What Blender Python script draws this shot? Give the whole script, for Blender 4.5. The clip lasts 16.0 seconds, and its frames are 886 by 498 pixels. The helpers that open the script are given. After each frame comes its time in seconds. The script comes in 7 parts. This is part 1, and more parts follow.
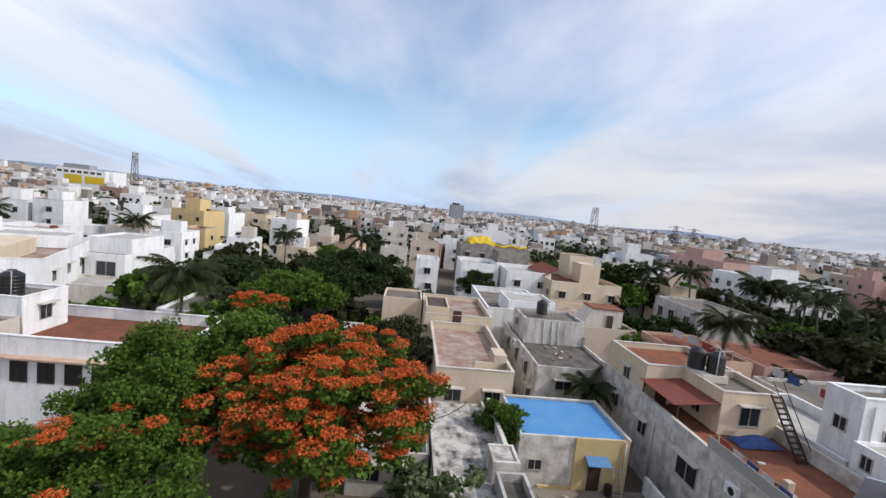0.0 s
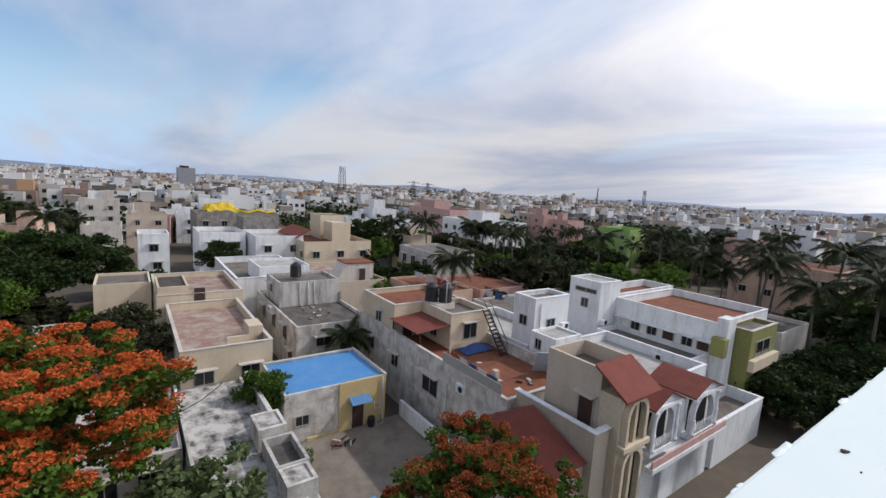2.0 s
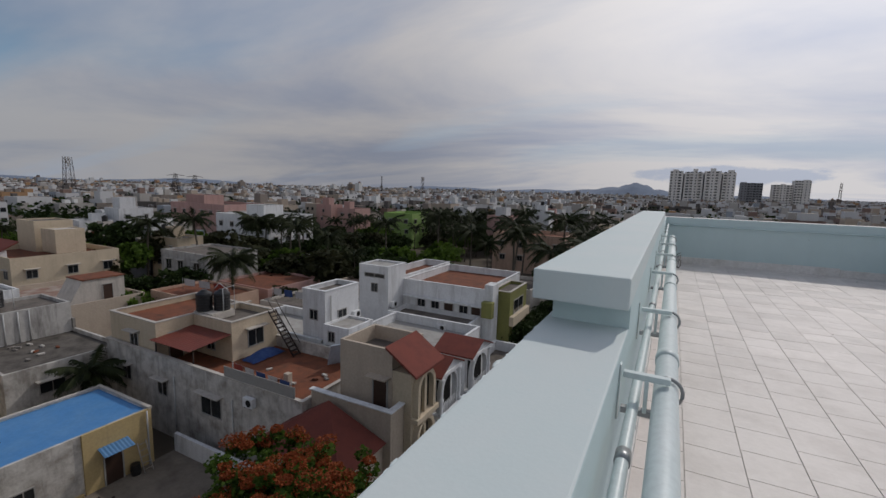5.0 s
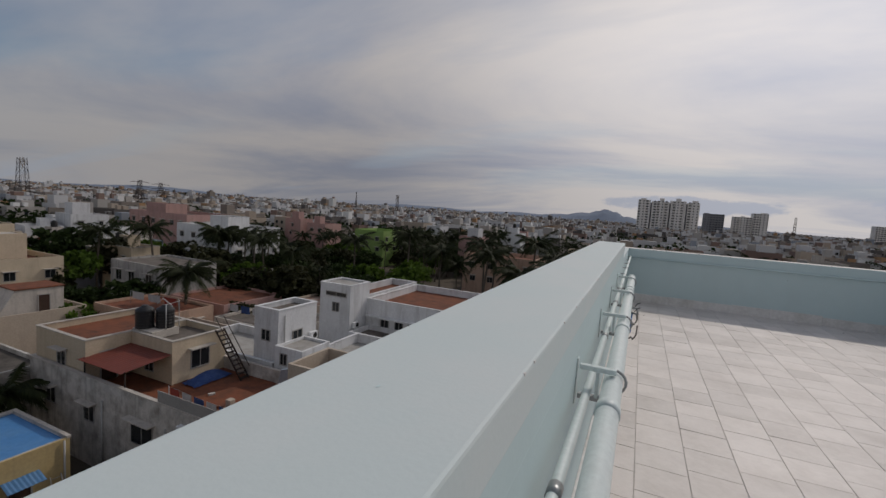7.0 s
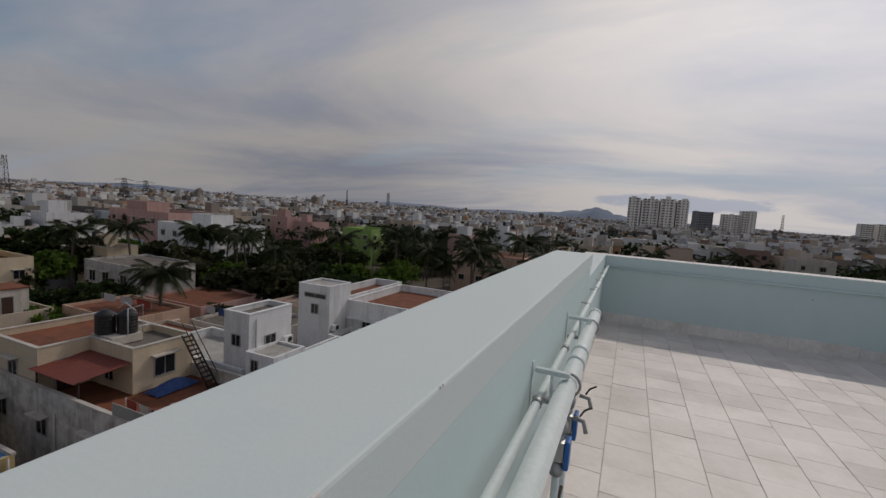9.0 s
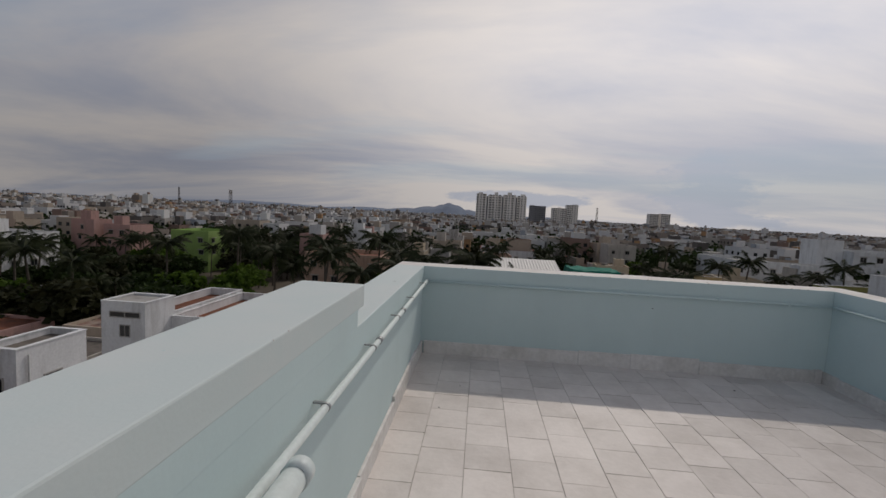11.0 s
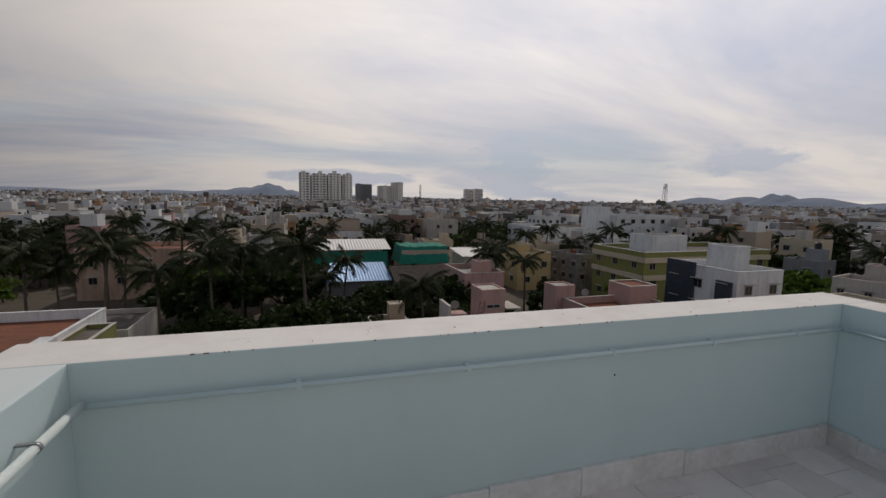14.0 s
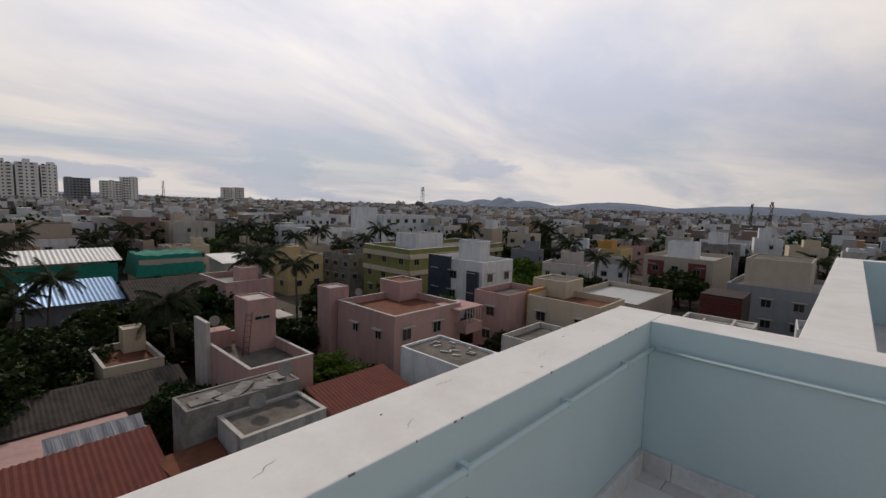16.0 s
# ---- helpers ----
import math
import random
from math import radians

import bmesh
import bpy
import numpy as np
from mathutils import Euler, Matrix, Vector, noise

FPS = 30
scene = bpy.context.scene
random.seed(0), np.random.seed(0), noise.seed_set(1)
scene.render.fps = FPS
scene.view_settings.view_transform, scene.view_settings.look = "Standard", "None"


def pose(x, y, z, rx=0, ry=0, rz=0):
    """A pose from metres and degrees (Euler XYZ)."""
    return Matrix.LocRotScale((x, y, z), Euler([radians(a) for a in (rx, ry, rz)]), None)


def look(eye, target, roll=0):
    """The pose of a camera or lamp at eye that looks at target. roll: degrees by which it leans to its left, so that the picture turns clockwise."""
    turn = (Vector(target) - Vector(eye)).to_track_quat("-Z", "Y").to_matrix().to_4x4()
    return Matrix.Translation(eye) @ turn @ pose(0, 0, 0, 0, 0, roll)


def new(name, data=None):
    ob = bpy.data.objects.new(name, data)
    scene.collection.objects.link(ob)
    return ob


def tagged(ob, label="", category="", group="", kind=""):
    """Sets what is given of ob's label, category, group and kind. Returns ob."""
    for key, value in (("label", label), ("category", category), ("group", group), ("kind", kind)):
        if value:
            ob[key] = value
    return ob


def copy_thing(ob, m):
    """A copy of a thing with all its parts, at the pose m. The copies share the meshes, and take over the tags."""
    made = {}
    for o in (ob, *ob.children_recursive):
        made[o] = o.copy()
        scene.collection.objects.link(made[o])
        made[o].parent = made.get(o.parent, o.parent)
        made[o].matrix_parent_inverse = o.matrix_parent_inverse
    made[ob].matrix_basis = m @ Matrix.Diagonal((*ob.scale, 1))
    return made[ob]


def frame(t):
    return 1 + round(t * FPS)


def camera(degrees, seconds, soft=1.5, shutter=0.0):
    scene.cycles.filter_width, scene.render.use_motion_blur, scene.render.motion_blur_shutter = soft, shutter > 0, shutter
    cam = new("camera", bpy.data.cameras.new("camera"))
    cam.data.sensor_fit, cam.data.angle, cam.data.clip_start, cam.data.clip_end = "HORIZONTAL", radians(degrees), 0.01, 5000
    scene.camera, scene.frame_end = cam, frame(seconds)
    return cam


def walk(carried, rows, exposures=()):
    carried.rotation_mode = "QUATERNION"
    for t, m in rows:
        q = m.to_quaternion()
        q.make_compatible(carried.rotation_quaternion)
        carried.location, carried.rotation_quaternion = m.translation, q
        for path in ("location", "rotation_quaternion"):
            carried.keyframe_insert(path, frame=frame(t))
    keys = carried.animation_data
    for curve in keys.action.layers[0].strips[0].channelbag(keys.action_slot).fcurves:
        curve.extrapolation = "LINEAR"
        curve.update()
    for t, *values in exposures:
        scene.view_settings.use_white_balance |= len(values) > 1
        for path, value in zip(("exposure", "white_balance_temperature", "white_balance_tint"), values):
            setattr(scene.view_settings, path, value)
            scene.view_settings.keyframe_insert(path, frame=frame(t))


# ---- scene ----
cam = camera(90.6, 16.0)
PATH = [
    (0, (-1.036, -12.3, 1.508), (-3.023, -12.161, 1.321), 6.1),
    (0.5, (-0.774, -12.191, 1.509), (-2.705, -11.712, 1.302), 5.9),
    (1, (-0.528, -12.087, 1.511), (-2.392, -11.401, 1.278), 5.8),
    (1.5, (-0.277, -11.998, 1.517), (-2.035, -11.077, 1.263), 4.4),
    (2, (-0.068, -11.927, 1.529), (-1.676, -10.77, 1.258), 3.6),
    (2.5, (-0.018, -11.681, 1.545), (-1.427, -10.289, 1.265), 3.1),
    (3, (0.046, -11.766, 1.56), (-1.131, -10.173, 1.284), 2.8),
    (3.5, (0.056, -11.73, 1.543), (-1.035, -10.079, 1.253), 1.6),
    (4, (0.077, -11.461, 1.551), (-0.999, -9.801, 1.258), 0.7),
    (4.5, (0.122, -11.241, 1.553), (-0.952, -9.58, 1.258), 0.8),
    (5, (0.106, -10.917, 1.583), (-0.806, -9.159, 1.306), 1.6),
    (7.5, (0.187, -8.6, 1.604), (-0.625, -6.782, 1.424), 4.0),
    (8, (0.149, -8.019, 1.621), (-0.67, -6.203, 1.44), 4.0),
    (8.5, (0.229, -7.493, 1.638), (-0.594, -5.68, 1.454), 4.0),
    (9, (0.31, -6.972, 1.635), (-0.468, -5.139, 1.443), 3.9),
    (9.5, (0.431, -6.501, 1.666), (-0.072, -4.573, 1.493), 4.1),
    (10, (0.558, -5.981, 1.695), (0.216, -4.018, 1.528), 3.7),
    (12.5, (0.632, -3.363, 1.696), (0.706, -1.375, 1.5), 2.4),
    (13, (0.676, -2.905, 1.692), (0.857, -0.926, 1.467), 2.1),
    (13.5, (0.741, -2.409, 1.712), (1.117, -0.46, 1.471), 1.7),
    (14, (0.877, -1.965, 1.743), (1.475, -0.071, 1.507), 1.2),
    (14.5, (0.98, -1.542, 1.743), (1.906, 0.218, 1.525), 2.1),
    (15, (1.062, -1.265, 1.753), (2.277, 0.309, 1.54), 2.9),
    (15.5, (1.196, -1.03, 1.792), (2.481, 0.488, 1.583), 2.3),
    (16, (1.404, -0.898, 1.792), (2.858, 0.46, 1.585), 1.8),
]
EXPOSURES = [(0, 0.58, 6400, 12), (1.5, 0.55, 6350, 12), (2.0, 0.36, 6330, 12), (2.5, -0.02, 6320, 12), (3.0, -0.42, 6300, 12), (5.0, -0.62, 6500, 12), (7.5, -0.82, 6800, 13), (9.5, -0.82, 6850, 13), (12.5, -0.80, 7000, 13), (15.0, -0.54, 7050, 13), (16.0, -0.52, 7000, 13)]
walk(cam, [(t, look(e, g, r)) for t, e, g, r in PATH], EXPOSURES)

GROUND = -17.0       # street level in the town's own plan
HW = 1.08            # top of the parapet
FL = 0.086           # top of the terrace floor
TOWN, ORIGIN, TURNED = 1.2169, Vector((-0.369, 0.969, -0.129)), 0.0046     # the town's own plan: its scale, origin and heading
STREET = ORIGIN.z + TOWN * GROUND
SOUTH = -17.6        # south end of the terrace

# ---------------------------------------------------------------- world and sun
SUN_EL, SUN_AZ = radians(41), radians(17)     # azimuth clockwise from +y
world = bpy.data.worlds.new("sky")
scene.world = world
world.use_nodes = True
wn, wl = world.node_tree.nodes, world.node_tree.links
wn.clear()
w_out = wn.new("ShaderNodeOutputWorld")
w_sky = wn.new("ShaderNodeTexSky")
w_sky.sky_type, w_sky.sun_disc = "NISHITA", False
w_sky.sun_elevation, w_sky.sun_rotation = SUN_EL, SUN_AZ
w_sky.air_density, w_sky.dust_density, w_sky.ozone_density = 1.2, 0.3, 3.0
w_bg = wn.new("ShaderNodeBackground")
w_bg.inputs["Strength"].default_value = 0.105
# thin streaky cloud sheet, laid out on a flat layer overhead
w_tc = wn.new("ShaderNodeTexCoord")
w_sep = wn.new("ShaderNodeSeparateXYZ")
wl.new(w_tc.outputs["Generated"], w_sep.inputs[0])


def w_math(op, a, b=None, clamp=False):
    n = wn.new("ShaderNodeMath")
    n.operation, n.use_clamp = op, clamp
    for i, v in enumerate((a, b)):
        if v is None:
            continue
        if isinstance(v, (int, float)):
            n.inputs[i].default_value = v
        else:
            wl.new(v, n.inputs[i])
    return n.outputs[0]


w_h = w_math("ADD", w_math("MAXIMUM", w_sep.outputs[2], 0.0), 0.14)
w_px = w_math("DIVIDE", w_sep.outputs[0], w_h)
w_py = w_math("DIVIDE", w_sep.outputs[1], w_h)


def w_noise(sx, sy, turn, scale, detail, rough, dist, off):
    c = wn.new("ShaderNodeCombineXYZ")
    wl.new(w_px, c.inputs[0])
    wl.new(w_py, c.inputs[1])
    m = wn.new("ShaderNodeMapping")
    m.inputs["Rotation"].default_value[2] = radians(turn)
    m.inputs["Scale"].default_value = (sx, sy, 1)
    m.inputs["Location"].default_value = (off, off * 0.7, off * 0.3)
    wl.new(c.outputs[0], m.inputs[0])
    n = wn.new("ShaderNodeTexNoise")
    n.inputs["Scale"].default_value, n.inputs["Detail"].default_value = scale, detail
    n.inputs["Roughness"].default_value, n.inputs["Distortion"].default_value = rough, dist
    wl.new(m.outputs[0], n.inputs["Vector"])
    return n.outputs[0]


def w_ramp(v, a, b):
    r = wn.new("ShaderNodeMapRange")
    r.interpolation_type = "SMOOTHSTEP"
    r.inputs["From Min"].default_value, r.inputs["From Max"].default_value = a, b
    wl.new(v, r.inputs[0])
    return r.outputs[0]


w_streak = w_noise(0.40, 1.0, 40, 0.50, 6, 0.55, 0.3, 3.1)
w_sheet = w_noise(0.5, 1.0, 20, 0.22, 4, 0.5, 0.0, 7.7)
w_mask = w_ramp(w_math("ADD", w_math("MULTIPLY", w_streak, 0.5), w_math("MULTIPLY", w_sheet, 0.6)), 0.43, 0.63)
# the sheet is denser towards the sun's half of the sky
CLOUD_AZ = radians(40)        # the thinnest, brightest part of the sheet lies east of the sun
w_sunside = w_math("ADD", w_math("MULTIPLY", w_sep.outputs[0], math.sin(CLOUD_AZ)), w_math("MULTIPLY", w_sep.outputs[1], math.cos(CLOUD_AZ)))
w_mask = w_math("ADD", w_mask, w_math("MULTIPLY", w_ramp(w_sunside, -0.8, 0.7), 0.56), clamp=True)
# away from the sun the sheet breaks up low over the horizon
w_low = w_math("MULTIPLY", w_math("SUBTRACT", 1.0, w_ramp(w_sunside, -0.9, 0.2)), w_math("SUBTRACT", 1.0, w_ramp(w_sep.outputs[2], 0.16, 0.34)))
w_gap = w_ramp(w_noise(0.30, 1.5, 62, 0.55, 6, 0.55, 0.4, 5.3), 0.44, 0.60)
w_mask = w_math("SUBTRACT", w_mask, w_math("MULTIPLY", w_low, w_math("ADD", 0.28, w_math("MULTIPLY", w_gap, 0.75))), clamp=True)
# the sheet thins a little overhead
w_mask = w_math("MULTIPLY", w_mask, w_math("SUBTRACT", 1.0, w_math("MULTIPLY", w_ramp(w_sep.outputs[2], 0.55, 0.95), 0.12)))
# blue-grey haze low over the whole horizon
w_haze = wn.new("ShaderNodeMix")
w_haze.data_type = "RGBA"
wl.new(w_math("MULTIPLY", w_math("SUBTRACT", 1.0, w_ramp(w_sep.outputs[2], 0.0, 0.24)), 0.84), w_haze.inputs["Factor"])
wl.new(w_sky.outputs[0], w_haze.inputs["A"])
w_haze.inputs["B"].default_value = (3.3, 4.8, 7.1, 1)
wl.new(w_haze.outputs["Result"], w_bg.inputs["Color"])
w_tone = w_noise(0.6, 1.0, 35, 0.50, 7, 0.56, 0.5, 1.3)
w_col = wn.new("ShaderNodeMix")
w_col.data_type = "RGBA"
w_col.inputs["A"].default_value = (0.57, 0.64, 0.80, 1)
w_col.inputs["B"].default_value = (0.97, 0.955, 0.96, 1)
# low on the sun's side the sheet is evenly bright, so that the heaps stand out
w_even = w_math("MULTIPLY", w_ramp(w_sunside, 0.55, 0.9), w_math("SUBTRACT", 1.0, w_ramp(w_sep.outputs[2], 0.10, 0.24)))
wl.new(w_math("ADD", w_ramp(w_tone, 0.34, 0.62), w_math("MULTIPLY", w_even, 0.25), clamp=True), w_col.inputs["Factor"])
# cumulus banks with ragged tops standing low on the sun's side
w_pm = wn.new("ShaderNodeMapping")
w_pm.inputs["Scale"].default_value = (1.0, 1.0, 2.6)
w_pm.inputs["Location"].default_value = (0.35, 0.1, 0.0)
wl.new(w_tc.outputs["Generated"], w_pm.inputs[0])
w_puff = wn.new("ShaderNodeTexNoise")
w_puff.inputs["Scale"].default_value, w_puff.inputs["Detail"].default_value, w_puff.inputs["Roughness"].default_value = 6.0, 9, 0.62
wl.new(w_pm.outputs[0], w_puff.inputs["Vector"])


def w_heap(az, el, wide, high):
    """1 inside a heap of cloud of this half width and height about a bearing, falling off to 0 outside."""
    cx, cy = math.sin(az) * math.cos(el), math.cos(az) * math.cos(el)
    side = w_math("ADD", w_math("MULTIPLY", w_sep.outputs[0], cy), w_math("MULTIPLY", w_sep.outputs[1], -cx))
    front = w_ramp(w_math("ADD", w_math("MULTIPLY", w_sep.outputs[0], cx), w_math("MULTIPLY", w_sep.outputs[1], cy)), 0.5, 0.7)
    u = w_math("POWER", w_math("ABSOLUTE", w_math("DIVIDE", side, wide)), 2.0)
    v = w_math("POWER", w_math("ABSOLUTE", w_math("DIVIDE", w_math("SUBTRACT", w_sep.outputs[2], math.sin(el)), high)), 2.0)
    near = w_math("SUBTRACT", 1.0, w_math("POWER", w_math("ADD", u, v), 0.6))
    return w_math("SUBTRACT", w_math("MULTIPLY", near, front), w_math("MULTIPLY", w_math("SUBTRACT", 1.0, front), 6.0))


w_form = w_math("MAXIMUM", w_heap(radians(26), radians(3.2), 0.125, 0.085), w_math("MAXIMUM", w_heap(radians(51), radians(4.2), 0.085, 0.034), w_heap(radians(6), radians(2.2), 0.20, 0.020)))
w_bank = w_ramp(w_math("ADD", w_form, w_math("MULTIPLY", w_math("SUBTRACT", w_puff.outputs[0], 0.5), 3.4)), 0.12, 0.50)
w_rim = w_math("MULTIPLY", w_math("MULTIPLY", w_ramp(w_puff.outputs[0], 0.46, 0.60), w_heap(radians(42), radians(4.6), 0.22, 0.035)), w_math("SUBTRACT", 1.0, w_bank), clamp=True)
w_lit = wn.new("ShaderNodeMix")
w_lit.data_type = "RGBA"
wl.new(w_math("MULTIPLY", w_rim, 0.6), w_lit.inputs["Factor"])
wl.new(w_col.outputs["Result"], w_lit.inputs["A"])
w_lit.inputs["B"].default_value = (1.15, 1.10, 1.06, 1)
w_cum = wn.new("ShaderNodeMix")
w_cum.data_type = "RGBA"
wl.new(w_math("MULTIPLY", w_bank, 0.92), w_cum.inputs["Factor"])
wl.new(w_lit.outputs["Result"], w_cum.inputs["A"])
w_cum.inputs["B"].default_value = (0.64, 0.71, 0.85, 1)
w_bg2 = wn.new("ShaderNodeBackground")
wl.new(w_cum.outputs["Result"], w_bg2.inputs["Color"])
w_glow = w_math("ADD", 0.75, w_math("MULTIPLY", w_ramp(w_sunside, 0.20, 1.0), 0.72))
wl.new(w_math("MULTIPLY", w_glow, w_math("ADD", 0.68, w_math("MULTIPLY", w_ramp(w_sep.outputs[2], 0.0, 0.38), 0.36))), w_bg2.inputs["Strength"])
w_mix = wn.new("ShaderNodeMixShader")
wl.new(w_mask, w_mix.inputs[0])
wl.new(w_bg.outputs[0], w_mix.inputs[1])
wl.new(w_bg2.outputs[0], w_mix.inputs[2])
wl.new(w_mix.outputs[0], w_out.inputs["Surface"])

sun_data = bpy.data.lights.new("sun", "SUN")
sun_data.energy, sun_data.angle, sun_data.color = 2.2, radians(1.2), (1.0, 0.95, 0.88)
sun = new("sun", sun_data)
sun_to = Vector((math.cos(SUN_EL) * math.sin(SUN_AZ), math.cos(SUN_EL) * math.cos(SUN_AZ), math.sin(SUN_EL)))
sun.matrix_world = look(sun_to * 50, (0, 0, 0))


# ---------------------------------------------------------------- materials
def srgb(*c):
    return tuple((v / 255 / 12.92 if v <= 10 else ((v / 255 + 0.055) / 1.055) ** 2.4) for v in c) + (1.0,)


def material(name, col, col2=None, rough=0.85, metal=0.0, grain=6.0, broad=0.6, mix=0.5, bump=0.15, vary=0.06,
             streak=0.0, streak_col=(0.06, 0.055, 0.05, 1), island=False, spec=0.3, amp=0.18, dust=0.60):
    """Two-scale variation of the base colour, fine relief, optional rain streaks with a shape of their own."""
    col2 = col2 or tuple(v * 0.7 for v in col[:3]) + (1,)
    col, col2 = tuple(v * dust for v in col[:3]) + (1,), tuple(v * dust for v in col2[:3]) + (1,)
    m = bpy.data.materials.new(name)
    m.use_nodes = True
    nt = m.node_tree
    N, L = nt.nodes, nt.links
    b = N["Principled BSDF"]
    b.inputs["Roughness"].default_value, b.inputs["Metallic"].default_value = rough, metal
    b.inputs["Specular IOR Level"].default_value = spec
    tc = N.new("ShaderNodeTexCoord")
    geo = N.new("ShaderNodeNewGeometry")
    fine = N.new("ShaderNodeTexNoise")
    fine.inputs["Scale"].default_value, fine.inputs["Detail"].default_value = grain, 5
    wide = N.new("ShaderNodeTexNoise")
    wide.inputs["Scale"].default_value, wide.inputs["Detail"].default_value = broad, 6
    wide.inputs["Roughness"].default_value = 0.65
    L.new(geo.outputs["Position"], fine.inputs["Vector"])
    L.new(geo.outputs["Position"], wide.inputs["Vector"])
    c1 = N.new("ShaderNodeMix")
    c1.data_type = "RGBA"
    c1.inputs["A"].default_value = col
    c1.inputs["B"].default_value = col2
    rp = N.new("ShaderNodeMapRange")
    rp.inputs["From Min"].default_value, rp.inputs["From Max"].default_value = 0.42, 0.68
    rp.inputs["To Max"].default_value = mix
    L.new(wide.outputs[0], rp.inputs[0])
    L.new(rp.outputs[0], c1.inputs["Factor"])
    hsv = N.new("ShaderNodeHueSaturation")
    L.new(c1.outputs["Result"], hsv.inputs["Color"])
    add = N.new("ShaderNodeMath")
    add.operation = "ADD"
    f2 = N.new("ShaderNodeMapRange")
    f2.inputs["To Min"].default_value, f2.inputs["To Max"].default_value = 1 - amp, 1 + amp
    L.new(fine.outputs[0], f2.inputs[0])
    rnd = N.new("ShaderNodeMapRange")
    rnd.inputs["To Min"].default_value, rnd.inputs["To Max"].default_value = -vary, vary
    if island:
        L.new(geo.outputs["Random Per Island"], rnd.inputs[0])
    else:
        oi = N.new("ShaderNodeObjectInfo")
        L.new(oi.outputs["Random"], rnd.inputs[0])
    L.new(f2.outputs[0], add.inputs[0])
    L.new(rnd.outputs[0], add.inputs[1])
    L.new(add.outputs[0], hsv.inputs["Value"])
    last = hsv.outputs[0]
    if streak:
        mp = N.new("ShaderNodeMapping")
        mp.inputs["Scale"].default_value = (1.1, 1.1, 0.16)
        L.new(geo.outputs["Position"], mp.inputs[0])
        sn = N.new("ShaderNodeTexNoise")
        sn.inputs["Scale"].default_value, sn.inputs["Detail"].default_value, sn.inputs["Roughness"].default_value = 1.0, 7, 0.7
        L.new(mp.outputs[0], sn.inputs["Vector"])
        sr = N.new("ShaderNodeMapRange")
        sr.inputs["From Min"].default_value, sr.inputs["From Max"].default_value = 0.48, 0.78
        sr.inputs["To Max"].default_value = streak
        L.new(sn.outputs[0], sr.inputs[0])
        sm = N.new("ShaderNodeMix")
        sm.data_type = "RGBA"
        sm.inputs["B"].default_value = streak_col
        L.new(sr.outputs[0], sm.inputs["Factor"])
        L.new(last, sm.inputs["A"])
        last = sm.outputs["Result"]
    L.new(last, b.inputs["Base Color"])
    if bump:
        bp = N.new("ShaderNodeBump")
        bp.inputs["Strength"].default_value, bp.inputs["Distance"].default_value = bump, 0.02
        L.new(fine.outputs[0], bp.inputs["Height"])
        L.new(bp.outputs[0], b.inputs["Normal"])
    return m


def leaf_material(name, dark, light, through_amount=0.35):
    m = bpy.data.materials.new(name)
    m.use_nodes = True
    nt = m.node_tree
    N, L = nt.nodes, nt.links
    out = N["Material Output"]
    b = N["Principled BSDF"]
    b.inputs["Roughness"].default_value = 0.7
    b.inputs["Specular IOR Level"].default_value = 0.12
    geo = N.new("ShaderNodeNewGeometry")
    oi = N.new("ShaderNodeObjectInfo")
    no = N.new("ShaderNodeTexNoise")
    no.inputs["Scale"].default_value, no.inputs["Detail"].default_value = 0.7, 3
    L.new(geo.outputs["Position"], no.inputs["Vector"])
    a = N.new("ShaderNodeMath")
    a.operation = "MULTIPLY_ADD"
    a.inputs[1].default_value = 0.55
    L.new(geo.outputs["Random Per Island"], a.inputs[0])
    s = N.new("ShaderNodeMapRange")
    s.inputs["From Min"].default_value, s.inputs["From Max"].default_value = 0.3, 0.7
    s.inputs["To Max"].default_value = 0.35
    L.new(no.outputs[0], s.inputs[0])
    L.new(s.outputs[0], a.inputs[2])
    a2 = N.new("ShaderNodeMath")
    a2.operation = "MULTIPLY_ADD"
    a2.inputs[1].default_value = 0.15
    L.new(oi.outputs["Random"], a2.inputs[0])
    L.new(a.outputs[0], a2.inputs[2])
    c = N.new("ShaderNodeMix")
    c.data_type = "RGBA"
    c.inputs["A"].default_value, c.inputs["B"].default_value = dark, light
    L.new(a2.outputs[0], c.inputs["Factor"])
    L.new(c.outputs["Result"], b.inputs["Base Color"])
    t = N.new("ShaderNodeBsdfTranslucent")
    L.new(c.outputs["Result"], t.inputs["Color"])
    ms = N.new("ShaderNodeMixShader")
    ms.inputs[0].default_value = through_amount
    L.new(b.outputs[0], ms.inputs[1])
    L.new(t.outputs[0], ms.inputs[2])
    L.new(ms.outputs[0], out.inputs["Surface"])
    return m


def glass_material():
    m = bpy.data.materials.new("window_glass")
    m.use_nodes = True
    b = m.node_tree.nodes["Principled BSDF"]
    b.inputs["Base Color"].default_value = (0.02, 0.023, 0.026, 1)
    b.inputs["Roughness"].default_value = 0.12
    b.inputs["Specular IOR Level"].default_value = 0.5
    return m


